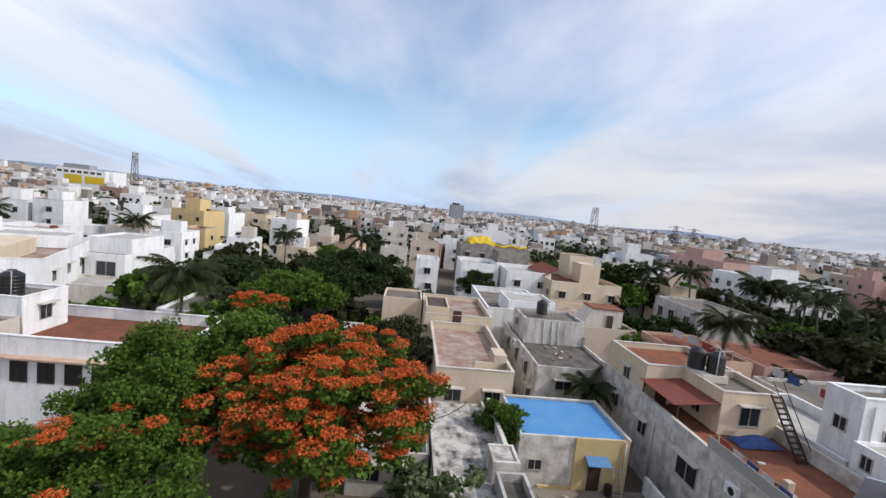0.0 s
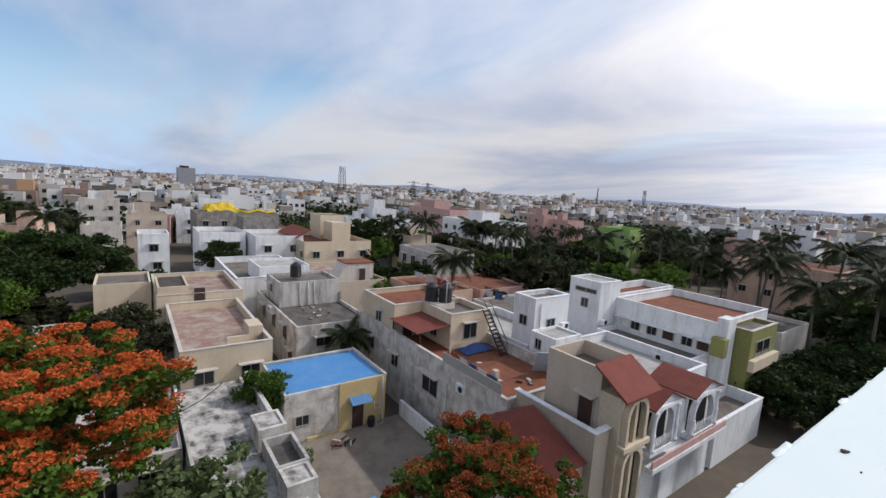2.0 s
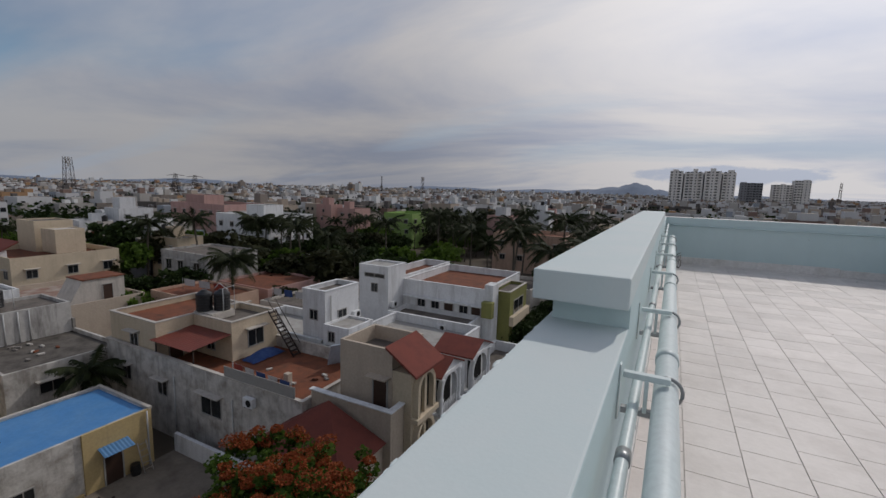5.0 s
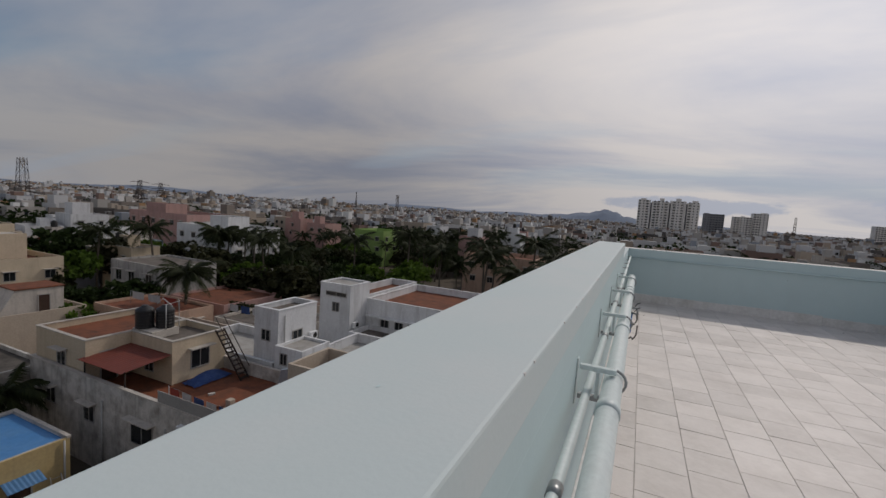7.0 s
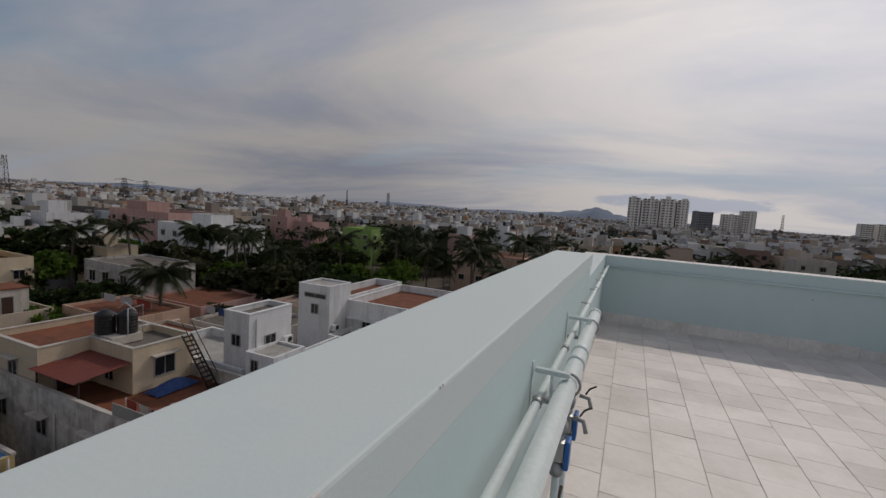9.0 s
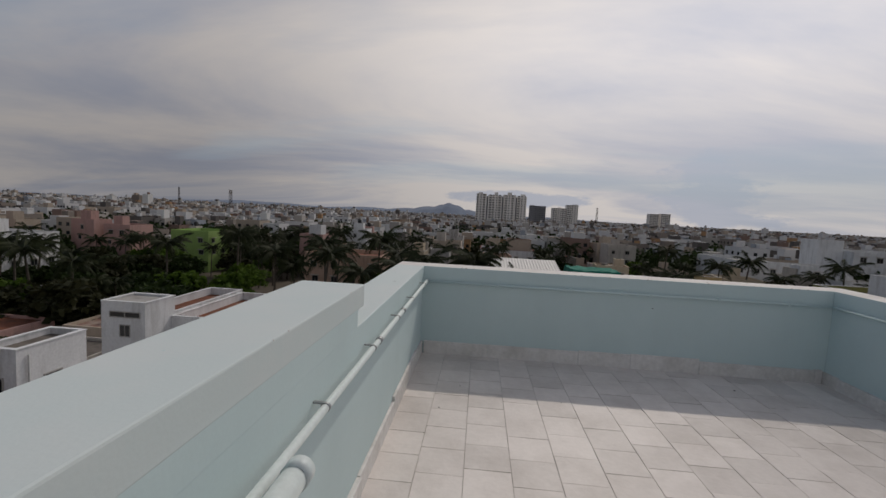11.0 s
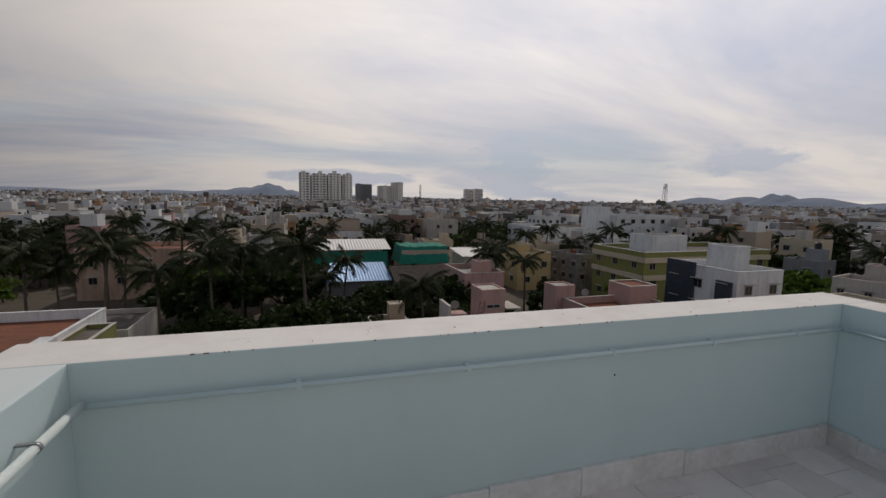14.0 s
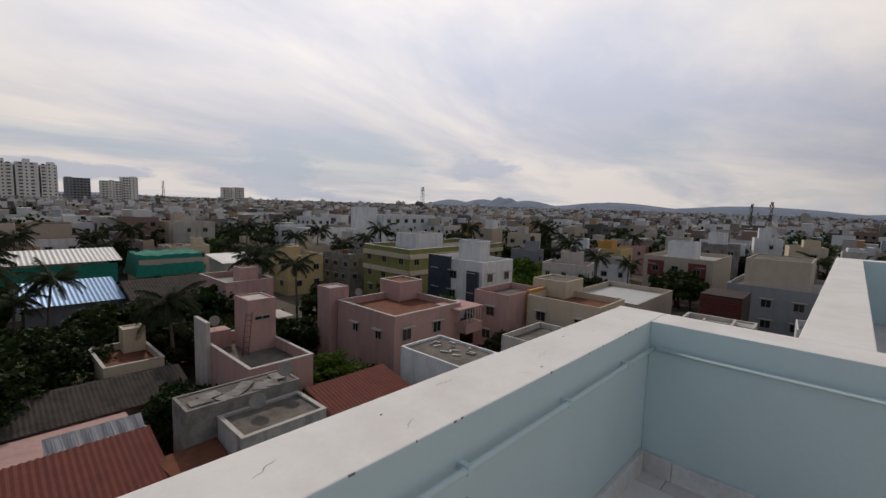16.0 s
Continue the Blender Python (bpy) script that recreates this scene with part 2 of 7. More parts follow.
M = {
    "mint": material("mint_wall_paint", (0.545, 0.665, 0.67, 1), (0.50, 0.62, 0.625, 1), 0.7, grain=70, broad=1.6, mix=0.5, bump=0.03, vary=0.01, streak=0.10, streak_col=(0.30, 0.33, 0.32, 1), amp=0.03, dust=1),
    # same mint paint as the walls; this copy is lightened for lit tops
    "mint_top": material("mint_paint_lit_copy", (0.58, 0.655, 0.65, 1), (0.64, 0.675, 0.665, 1), 0.7, grain=90, broad=2.2, mix=0.6, bump=0.03, vary=0.01, amp=0.02, dust=1),
    "cream_top": material("weathered_white_coping", (0.72, 0.70, 0.67, 1), (0.58, 0.55, 0.52, 1), 0.75, grain=70, broad=3.0, mix=0.6, bump=0.06, vary=0.01, amp=0.04, dust=1),
    "tile": material("roof_tile_glaze", (0.70, 0.65, 0.615, 1), (0.56, 0.51, 0.475, 1), 0.5, grain=30, broad=2.5, mix=0.8, bump=0.10, vary=0.09, amp=0.06, dust=1),
    "grout": material("tile_grout", (0.56, 0.53, 0.50, 1), None, 0.95, grain=30, broad=2, mix=0.6, dust=1),
    "skirt": material("cement_skirting", (0.72, 0.70, 0.68, 1), (0.52, 0.50, 0.465, 1), 0.9, grain=25, broad=3, mix=0.7, bump=0.2, dust=1),
    "pipe_paint": material("mint_painted_pipe", (0.62, 0.70, 0.70, 1), (0.68, 0.73, 0.73, 1), 0.42, grain=50, broad=5, mix=0.5, bump=0.05, spec=0.5, dust=0.92),
    "steel": material("galvanised_steel", (0.55, 0.57, 0.58, 1), (0.40, 0.41, 0.42, 1), 0.4, 0.7, grain=30, broad=4, mix=0.6, bump=0.05),
    "valve_blue": material("blue_valve_plastic", (0.03, 0.20, 0.62, 1), None, 0.4, grain=20, broad=4),
    "white": material("white_wall_paint", (0.80, 0.81, 0.82, 1), (0.66, 0.67, 0.68, 1), 0.85, vary=0.05, streak=0.61, streak_col=(0.26, 0.25, 0.24, 1), dust=0.84),
    "tower_white": material("pale_tower_paint", (0.80, 0.77, 0.73, 1), (0.66, 0.63, 0.60, 1), 0.85, streak=0.2, dust=1),
    "offwhite": material("offwhite_wall_paint", (0.68, 0.63, 0.57, 1), (0.50, 0.46, 0.41, 1), 0.85, streak=0.72, streak_col=(0.22, 0.20, 0.18, 1), dust=0.72),
    "cream": material("cream_wall_paint", (0.74, 0.62, 0.46, 1), (0.62, 0.52, 0.38, 1), 0.85, streak=0.36, streak_col=(0.25, 0.20, 0.15, 1), dust=0.72),
    "tan": material("tan_wall_paint", (0.62, 0.52, 0.42, 1), (0.54, 0.45, 0.36, 1), 0.85, streak=0.29, streak_col=(0.22, 0.18, 0.14, 1), dust=0.72),
    "yellow": material("yellow_wall_paint", (0.70, 0.53, 0.26, 1), (0.58, 0.44, 0.24, 1), 0.85, streak=0.43, streak_col=(0.2, 0.17, 0.12, 1), dust=0.72),
    "orange": material("orange_wall_paint", (0.72, 0.36, 0.10, 1), None, 0.85, streak=0.29, dust=0.72),
    "pink": material("pink_wall_paint", (0.64, 0.40, 0.36, 1), (0.55, 0.34, 0.30, 1), 0.85, streak=0.51, streak_col=(0.16, 0.12, 0.11, 1), dust=0.72),
    "peach": material("peach_wall_paint", (0.70, 0.48, 0.36, 1), None, 0.85, mix=0.3, streak=0.43, dust=0.72),
    "green_paint": material("lime_wall_paint", (0.35, 0.52, 0.16, 1), None, 0.85, mix=0.3, dust=0.72),
    "olive": material("olive_wall_paint", (0.36, 0.36, 0.12, 1), (0.27, 0.27, 0.10, 1), 0.85, streak=0.2),
    "bluewall": material("pale_blue_wall_paint", (0.50, 0.58, 0.68, 1), None, 0.85, mix=0.3, streak=0.36, dust=0.72),
    "grey": material("grey_wall_paint", (0.34, 0.35, 0.38, 1), None, 0.85, mix=0.3, streak=0.29, dust=0.72),
    "concrete": material("stained_concrete", (0.42, 0.39, 0.36, 1), (0.14, 0.125, 0.11, 1), 0.95, grain=9, broad=0.8, mix=0.75, bump=0.4, streak=0.35),
    "streaked": material("black_streaked_plaster", (0.62, 0.60, 0.57, 1), (0.40, 0.38, 0.36, 1), 0.95, grain=9, broad=0.8, mix=0.7, streak=0.95, streak_col=(0.05, 0.045, 0.042, 1), dust=0.72),
    "mould_roof": material("mould_blotched_roof", (0.60, 0.57, 0.53, 1), (0.10, 0.09, 0.08, 1), 0.95, grain=10, broad=0.95, mix=1.15, bump=0.3, dust=0.75),
    "stained_white": material("stained_whitewash", (0.78, 0.75, 0.70, 1), (0.34, 0.30, 0.26, 1), 0.92, grain=7, broad=0.8, mix=0.85, bump=0.25, streak=0.75, streak_col=(0.10, 0.09, 0.08, 1), dust=0.76),
    "black_roof": material("blackened_roof", (0.19, 0.17, 0.15, 1), (0.07, 0.062, 0.055, 1), 0.95, grain=8, broad=0.6, mix=1.0, bump=0.3),
    "roof_grey": material("weathered_roof_slab", (0.31, 0.27, 0.235, 1), (0.12, 0.105, 0.09, 1), 0.95, grain=5, broad=0.5, mix=0.8, bump=0.3, dust=0.50),
    "roof_white": material("lime_washed_roof", (0.72, 0.70, 0.66, 1), (0.45, 0.42, 0.38, 1), 0.9, grain=5, broad=0.6, mix=0.8, dust=0.50),
    "roof_red": material("terracotta_roof_tiles", (0.36, 0.125, 0.065, 1), (0.15, 0.075, 0.05, 1), 0.9, grain=7, broad=0.9, mix=0.8, dust=0.52),
    "roof_peel": material("peeling_terracotta_roof", (0.42, 0.25, 0.19, 1), (0.62, 0.54, 0.47, 1), 0.9, grain=5, broad=0.55, mix=1.1, dust=0.55),
    "clay": material("red_clay_tiles", (0.27, 0.075, 0.055, 1), (0.17, 0.055, 0.045, 1), 0.9, grain=9, broad=1, mix=0.6),
    "awning": material("red_sheet_awning", (0.27, 0.07, 0.05, 1), (0.19, 0.055, 0.04, 1), 0.6, grain=8, broad=1.5, mix=0.6),
    "blue_roof": material("blue_waterproof_coating", (0.10, 0.34, 0.74, 1), (0.16, 0.40, 0.76, 1), 0.45, grain=4, broad=0.7, mix=0.8, bump=0.1),
    "blue_sheet": material("blue_metal_sheet", (0.16, 0.38, 0.72, 1), (0.30, 0.50, 0.76, 1), 0.4, 0.2, grain=5, broad=1, mix=0.5),
    "sheet_grey": material("asbestos_sheet", (0.135, 0.115, 0.10, 1), (0.06, 0.055, 0.05, 1), 0.98, grain=6, broad=0.8, mix=0.8, spec=0.08),
    "sheet_white": material("white_metal_sheet", (0.74, 0.74, 0.73, 1), (0.55, 0.55, 0.54, 1), 0.5, grain=5, broad=0.8),
    "net": material("green_shade_net", (0.02, 0.28, 0.20, 1), (0.03, 0.40, 0.30, 1), 0.9, grain=12, broad=1.2, mix=0.8),
    "tarp": material("yellow_tarpaulin", (0.85, 0.60, 0.03, 1), (0.65, 0.44, 0.02, 1), 0.6, grain=5, broad=1.0),
    "tank": material("black_plastic_tank", (0.018, 0.018, 0.02, 1), None, 0.45, grain=8, broad=2, spec=0.5),
    "pvc": material("white_pvc_pipe", (0.78, 0.78, 0.77, 1), None, 0.5, grain=10, broad=3, mix=0.3),
    "iron": material("rusty_dark_iron", (0.07, 0.055, 0.05, 1), (0.13, 0.07, 0.05, 1), 0.8, 0.3, grain=20, broad=3),
    # near-black fill that stands in for shade inside openings; also colours fan grilles
    "dark": material("near_black_fill", (0.03, 0.028, 0.026, 1), None, 0.95),
    "door": material("dark_brown_wood", (0.09, 0.05, 0.035, 1), (0.06, 0.035, 0.025, 1), 0.6, grain=12, broad=3),
    "frame": material("window_frame_paint", (0.55, 0.53, 0.50, 1), None, 0.6, grain=15, broad=3, mix=0.3),
    "glass": glass_material(),
    "darkglass": material("dark_blue_cladding", (0.06, 0.08, 0.11, 1), (0.10, 0.12, 0.16, 1), 0.25, grain=4, broad=1, spec=0.6),
    "cloth_blue": material("blue_cloth", (0.05, 0.10, 0.30, 1), (0.10, 0.18, 0.38, 1), 0.9, grain=15, broad=3),
    "cloth_white": material("white_cloth", (0.68, 0.68, 0.70, 1), None, 0.9, grain=15, broad=3, mix=0.3),
    "cloth_red": material("red_cloth", (0.42, 0.08, 0.06, 1), None, 0.9, grain=15, broad=3, mix=0.3),
    "bark": material("bark", (0.11, 0.085, 0.065, 1), (0.06, 0.045, 0.035, 1), 0.95, grain=12, broad=2, bump=0.6),
    "palm_bark": material("palm_bark", (0.20, 0.17, 0.14, 1), (0.12, 0.10, 0.08, 1), 0.95, grain=14, broad=2, bump=0.6),
    "earth": material("dusty_earth", (0.17, 0.135, 0.10, 1), (0.08, 0.075, 0.055, 1), 0.95, grain=1.5, broad=0.05, mix=0.9),
    "asphalt": material("asphalt", (0.06, 0.058, 0.056, 1), (0.09, 0.085, 0.08, 1), 0.9, grain=12, broad=0.4, mix=0.7),
    "paving": material("dusty_paving", (0.34, 0.29, 0.235, 1), (0.19, 0.16, 0.13, 1), 0.95, grain=5, broad=0.5, mix=0.8),
    # blue-grey of the distant air is mixed into the hills' own colour
    "hill": material("haze_tinted_hill", (0.12, 0.15, 0.20, 1), (0.16, 0.19, 0.24, 1), 1.0, grain=0.02, broad=0.004, mix=0.8, bump=0, dust=1.25),
    "leaf_tamarind": leaf_material("bright_leaves", (0.014, 0.034, 0.006, 1), (0.115, 0.19, 0.028, 1), 0.35),
    "leaf_dark": leaf_material("dark_leaves", (0.006, 0.013, 0.004, 1), (0.034, 0.056, 0.014, 1), 0.2),
    "leaf_mango": leaf_material("dull_leaves", (0.011, 0.014, 0.006, 1), (0.052, 0.054, 0.024, 1), 0.2),
    "leaf_palm": leaf_material("palm_leaves", (0.006, 0.010, 0.004, 1), (0.040, 0.049, 0.018, 1), 0.15),
    "leaf_pale": leaf_material("pale_leaves", (0.03, 0.05, 0.015, 1), (0.18, 0.22, 0.10, 1), 0.3),
    "flower": leaf_material("orange_blossom", (0.36, 0.070, 0.020, 1), (0.68, 0.165, 0.045, 1), 0.35),
    "flower_old": leaf_material("rusty_blossom", (0.12, 0.030, 0.012, 1), (0.36, 0.095, 0.032, 1), 0.3),
    "far": None,
}


def far_material():
    """Painted walls of a whole quarter: each house takes its own colour."""
    m = material("far_walls", (0.5, 0.5, 0.5, 1), None, 0.9, bump=0, island=True)
    N, L = m.node_tree.nodes, m.node_tree.links
    geo = N.new("ShaderNodeNewGeometry")
    rc = N.new("ShaderNodeValToRGB")
    rc.color_ramp.interpolation = "CONSTANT"
    cols = [(0.0, (0.54, 0.54, 0.545, 1)), (0.26, (0.38, 0.36, 0.335, 1)), (0.42, (0.22, 0.19, 0.165, 1)), (0.54, (0.38, 0.32, 0.26, 1)), (0.64, (0.22, 0.15, 0.125, 1)),
            (0.71, (0.62, 0.62, 0.61, 1)), (0.82, (0.11, 0.10, 0.095, 1)), (0.93, (0.28, 0.31, 0.35, 1)), (0.965, (0.36, 0.22, 0.12, 1))]
    el = rc.color_ramp.elements
    el[0].position, el[0].color = cols[0]
    el[1].position, el[1].color = cols[1]
    for p, c in cols[2:]:
        e = el.new(p)
        e.color = c
    L.new(geo.outputs["Random Per Island"], rc.inputs[0])
    L.new(rc.outputs[0], N["Principled BSDF"].inputs["Base Color"])
    return m


M["far"] = far_material()


# ---------------------------------------------------------------- mesh helpers
def mesh_object(name, verts, faces, mats, face_mats=None, parent=None, label="", smooth=False):
    me = bpy.data.meshes.new(name)
    me.from_pydata([tuple(v) for v in verts], [], [tuple(f) for f in faces])
    for m in mats if isinstance(mats, (list, tuple)) else [mats]:
        me.materials.append(m)
    if face_mats is not None:
        me.polygons.foreach_set("material_index", face_mats)
    if smooth:
        me.polygons.foreach_set("use_smooth", [True] * len(me.polygons))
    me.update()
    ob = new(name, me)
    if parent:
        ob.parent = parent
    if label:
        tagged(ob, label)
    return ob


def part(name, bm, mat, parent, label="", smooth=False):
    """Links a bmesh as one mesh object under a thing or part."""
    bmesh.ops.recalc_face_normals(bm, faces=bm.faces)
    me = bpy.data.meshes.new(name)
    bm.to_mesh(me)
    bm.free()
    for m in mat if isinstance(mat, (list, tuple)) else [mat]:
        me.materials.append(m)
    if smooth:
        me.polygons.foreach_set("use_smooth", [True] * len(me.polygons))
    ob = new(name, me)
    if parent:
        ob.parent = parent
    if label:
        tagged(ob, label)
    return ob


def thing(name, label, category, group="", at=(0, 0, 0), kind=""):
    ob = new(name)
    ob.location = at
    return tagged(ob, label, category, group, kind)


def add_box(bm, x0, x1, y0, y1, z0, z1, bevel=0.0, mi=0):
    g = bmesh.ops.create_cube(bm, size=1.0)
    vs = g["verts"]
    for v in vs:
        v.co = Vector((x0 + (v.co.x + 0.5) * (x1 - x0), y0 + (v.co.y + 0.5) * (y1 - y0), z0 + (v.co.z + 0.5) * (z1 - z0)))
    fs = {f for v in vs for f in v.link_faces}
    for f in fs:
        f.material_index = mi
    if bevel:
        es = list({e for v in vs for e in v.link_edges})
        bmesh.ops.bevel(bm, geom=es, offset=bevel, segments=2, profile=0.6, affect="EDGES")
    return bm


def box(x0, x1, y0, y1, z0, z1, bevel=0.0):
    return add_box(bmesh.new(), x0, x1, y0, y1, z0, z1, bevel)


def tube(pts, radii, sides=8, verts=None, faces=None, caps=True):
    """A tapered tube along points, as vertex and face lists."""
    verts = [] if verts is None else verts
    faces = [] if faces is None else faces
    base = len(verts)
    n = len(pts)
    for i, p in enumerate(pts):
        p = Vector(p)
        d = Vector(pts[min(i + 1, n - 1)]) - Vector(pts[max(i - 1, 0)])
        d.normalize()
        u = d.orthogonal().normalized() if abs(d.z) > 0.9 else d.cross(Vector((0, 0, 1))).normalized()
        w = d.cross(u)
        for k in range(sides):
            a = 2 * math.pi * k / sides
            verts.append(p + (u * math.cos(a) + w * math.sin(a)) * radii[i])
    for i in range(n - 1):
        for k in range(sides):
            a, b = base + i * sides + k, base + i * sides + (k + 1) % sides
            faces.append((a, b, b + sides, a + sides))
    if caps:
        faces.append(tuple(base + k for k in range(sides))[::-1])
        faces.append(tuple(base + (n - 1) * sides + k for k in range(sides)))
    return verts, faces


def rod(name, pts, r, mat, parent, label="", sides=10):
    v, f = tube(pts, [r] * len(pts), sides)
    return mesh_object(name, v, f, mat, None, parent, label, True)


def block_shell(x0, x1, y0, y1, zb, zt, par=0.9, th=0.18):
    """Four walls with a parapet ring round a sunken roof: vertices and faces."""
    zi = zt - par
    o = [(x0, y0), (x1, y0), (x1, y1), (x0, y1)]
    i = [(x0 + th, y0 + th), (x1 - th, y0 + th), (x1 - th, y1 - th), (x0 + th, y1 - th)]
    v = [(*p, zb) for p in o] + [(*p, zt) for p in o] + [(*p, zt) for p in i] + [(*p, zi) for p in i]
    f = []
    for k in range(4):
        n = (k + 1) % 4
        f += [(k, n, 4 + n, 4 + k), (4 + k, 4 + n, 8 + n, 8 + k), (8 + k, 8 + n, 12 + n, 12 + k)]
    return v, f


def block(root, x0, x1, y0, y1, zb, zt, wall, roof, par=0.9, cope=None, th=0.18):
    """A storey block of a house: wall with parapet, roof slab, and a coping strip where it shows."""
    v, f = block_shell(x0, x1, y0, y1, zb, zt, par, th)
    mesh_object("wall", v, f, M[wall], None, root)
    part("roof", box(x0 + th, x1 - th, y0 + th, y1 - th, zt - par - 0.15, zt - par + 0.004), M[roof], root)
    if cope:
        bm = bmesh.new()
        o = 0.04
        add_box(bm, x0 - o, x1 + o, y0 - o, y0 + th + o, zt + 0.003, zt + 0.07)
        add_box(bm, x0 - o, x1 + o, y1 - th - o, y1 + o, zt + 0.003, zt + 0.07)
        add_box(bm, x0 - o, x0 + th + o, y0 + th + o, y1 - th - o, zt + 0.003, zt + 0.07)
        add_box(bm, x1 - th - o, x1 + o, y0 + th + o, y1 - th - o, zt + 0.003, zt + 0.07)
        part("coping", bm, M[cope], root)


WIN = {}
TURN = {"+x": 0, "+y": 90, "-x": 180, "-y": 270}


def window(root, x, y, z, face, w=1.2, h=1.2, shade=True, wall_frame="frame"):
    """A window on an outer wall face: frame, dark pane and a concrete sunshade over it."""
    key = (round(w, 2), round(h, 2), wall_frame)
    if key not in WIN:
        bm = bmesh.new()
        t = 0.07
        for a, b, c, d in ((-w / 2, w / 2, -h / 2, -h / 2 + t), (-w / 2, w / 2, h / 2 - t, h / 2), (-w / 2, -w / 2 + t, -h / 2 + t, h / 2 - t),
                           (w / 2 - t, w / 2, -h / 2 + t, h / 2 - t), (-t / 3, t / 3, -h / 2 + t, h / 2 - t)):
            add_box(bm, -0.05, 0.05, a, b, c, d)
        f = part("window", bm, M[wall_frame], None)
        p = part("pane", box(-0.04, 0.012, -w / 2 + t, w / 2 - t, -h / 2 + t, h / 2 - t), M["glass"], None)
        s = part("sunshade", box(-0.04, 0.5, -w / 2 - 0.2, w / 2 + 0.2, h / 2 + 0.1, h / 2 + 0.18), M["offwhite"], None)
        WIN[key] = (f.data, p.data, s.data)
        for ob in (f, p, s):
            bpy.data.objects.remove(ob)
    fm, pm, sm = WIN[key]
    ob = new("window", fm)
    ob.parent = root
    ob.matrix_basis = pose(x, y, z, 0, 0, TURN[face])
    new("pane", pm).parent = ob
    if shade:
        new("sunshade", sm).parent = ob
    return ob


def far_window(root, x, y, z, face, w=1.2, h=1.3):
    """The same window in one mesh, for houses farther off."""
    key = ("far", round(w, 2), round(h, 2))
    if key not in WIN:
        bm = bmesh.new()
        add_box(bm, -0.04, 0.03, -w / 2, w / 2, -h / 2, h / 2, 0, 0)
        add_box(bm, -0.04, 0.05, -w / 2 + 0.08, -0.03, -h / 2 + 0.08, h / 2 - 0.08, 0, 1)
        add_box(bm, -0.04, 0.05, 0.03, w / 2 - 0.08, -h / 2 + 0.08, h / 2 - 0.08, 0, 1)
        add_box(bm, -0.04, 0.45, -w / 2 - 0.15, w / 2 + 0.15, h / 2 + 0.1, h / 2 + 0.18, 0, 0)
        f = part("window", bm, [M["frame"], M["glass"]], None)
        WIN[key] = f.data
        bpy.data.objects.remove(f)
    ob = new("window", WIN[key])
    ob.parent = root
    ob.matrix_basis = pose(x, y, z, 0, 0, TURN[face])
    return ob


def door(root, x, y, z, face, w=0.95, h=2.05, mat="door"):
    bm = bmesh.new()
    add_box(bm, -0.03, 0.05, -w / 2 - 0.08, -w / 2, 0, h + 0.08)
    add_box(bm, -0.03, 0.05, w / 2, w / 2 + 0.08, 0, h + 0.08)
    add_box(bm, -0.03, 0.05, -w / 2, w / 2, h, h + 0.08)
    ob = part("door_frame", bm, M["frame"], root)
    ob.matrix_basis = pose(x, y, z, 0, 0, TURN[face])
    part("door", box(-0.03, 0.02, -w / 2, w / 2, 0.01, h), M[mat], ob)
    return ob


# ---------------------------------------------------------------- ground and road
S = 9000
gv = [(-S, -S, GROUND), (S, -S, GROUND), (S, S, GROUND), (-S, S, GROUND)]
tagged(mesh_object("ground", gv, [(0, 1, 2, 3)], M["earth"]), "dusty bare earth between the houses", "ground", kind="structure")
tagged(part("road", box(-8.6, -3.2, -120, 62, GROUND - 0.1, GROUND + 0.03), M["asphalt"], None), "narrow asphalt lane beside the houses", "road", kind="structure")
for side, xa, xb in (("kerb", -8.9, -8.6), ("kerb", -3.2, -2.9)):
    tagged(part(side, box(xa, xb, -120, 62, GROUND - 0.1, GROUND + 0.15, 0.02), M["concrete"], None), "worn concrete kerb along the lane", "kerb", kind="structure")

# ---------------------------------------------------------------- the terrace that the camera walks on
W = 4.35
bm = box(-0.24, W + 0.24, SOUTH - 0.3, 0.28, STREET, -0.22)
add_box(bm, W + 0.24, 11.4, SOUTH - 0.3, -0.8, STREET, -0.22)
bld = part("own_building", bm, M["mint"], None)
tagged(bld, "mint green painted apartment building under the terrace", "building", kind="structure")
floor = tagged(part("floor", box(0.0, W, SOUTH, 0.0, -0.22, FL - 0.006), M["grout"], None), "grey cement bed under the terrace tiles", "floor", kind="structure")
side_floor = tagged(part("floor_side", box(W + 0.3, 11.2, SOUTH, -1.05, -0.22, FL), M["grout"], None), "cement floor of the side terrace", "floor", kind="structure")


def parapet(name, x0, x1, y0, y1, z0, z1, top, label):
    bm = box(x0, x1, y0, y1, z0, z1, 0.007)
    for f in bm.faces:
        f.material_index = 1 if f.normal.z > 0.5 and f.calc_center_median().z > z1 - 0.02 else 0
    w = part(name, bm, [M["mint"], M[top]], None)
    tagged(w, label, "parapet", kind="structure")
    return w


parapet("wall_west", -0.31, 0.0, SOUTH - 0.3, 0.0, -0.22, HW, "mint_top", "mint green plastered parapet with smooth flat top")
parapet("wall_north", -0.31, W + 0.30, 0.0, 0.31, -0.22, HW, "cream_top", "pale green parapet with worn white top")
parapet("wall_east", W, W + 0.30, SOUTH, 0.0, -0.22, HW, "cream_top", "pale green parapet with worn white top")
parapet("wall_south", 0.0, 11.5, SOUTH - 0.3, SOUTH, -0.22, HW, "mint_top", "mint green plastered parapet closing the terrace")
parapet("wall_side_north", W + 0.30, 11.2, -1.05, -0.72, -0.22, HW, "cream_top", "white topped parapet of the side terrace")
parapet("wall_side_east", 11.2, 11.5, SOUTH, -0.72, -0.22, HW, "cream_top", "white topped parapet of the side terrace")

# hairline cracks and chipped paint on the worn copings
random.seed(14)


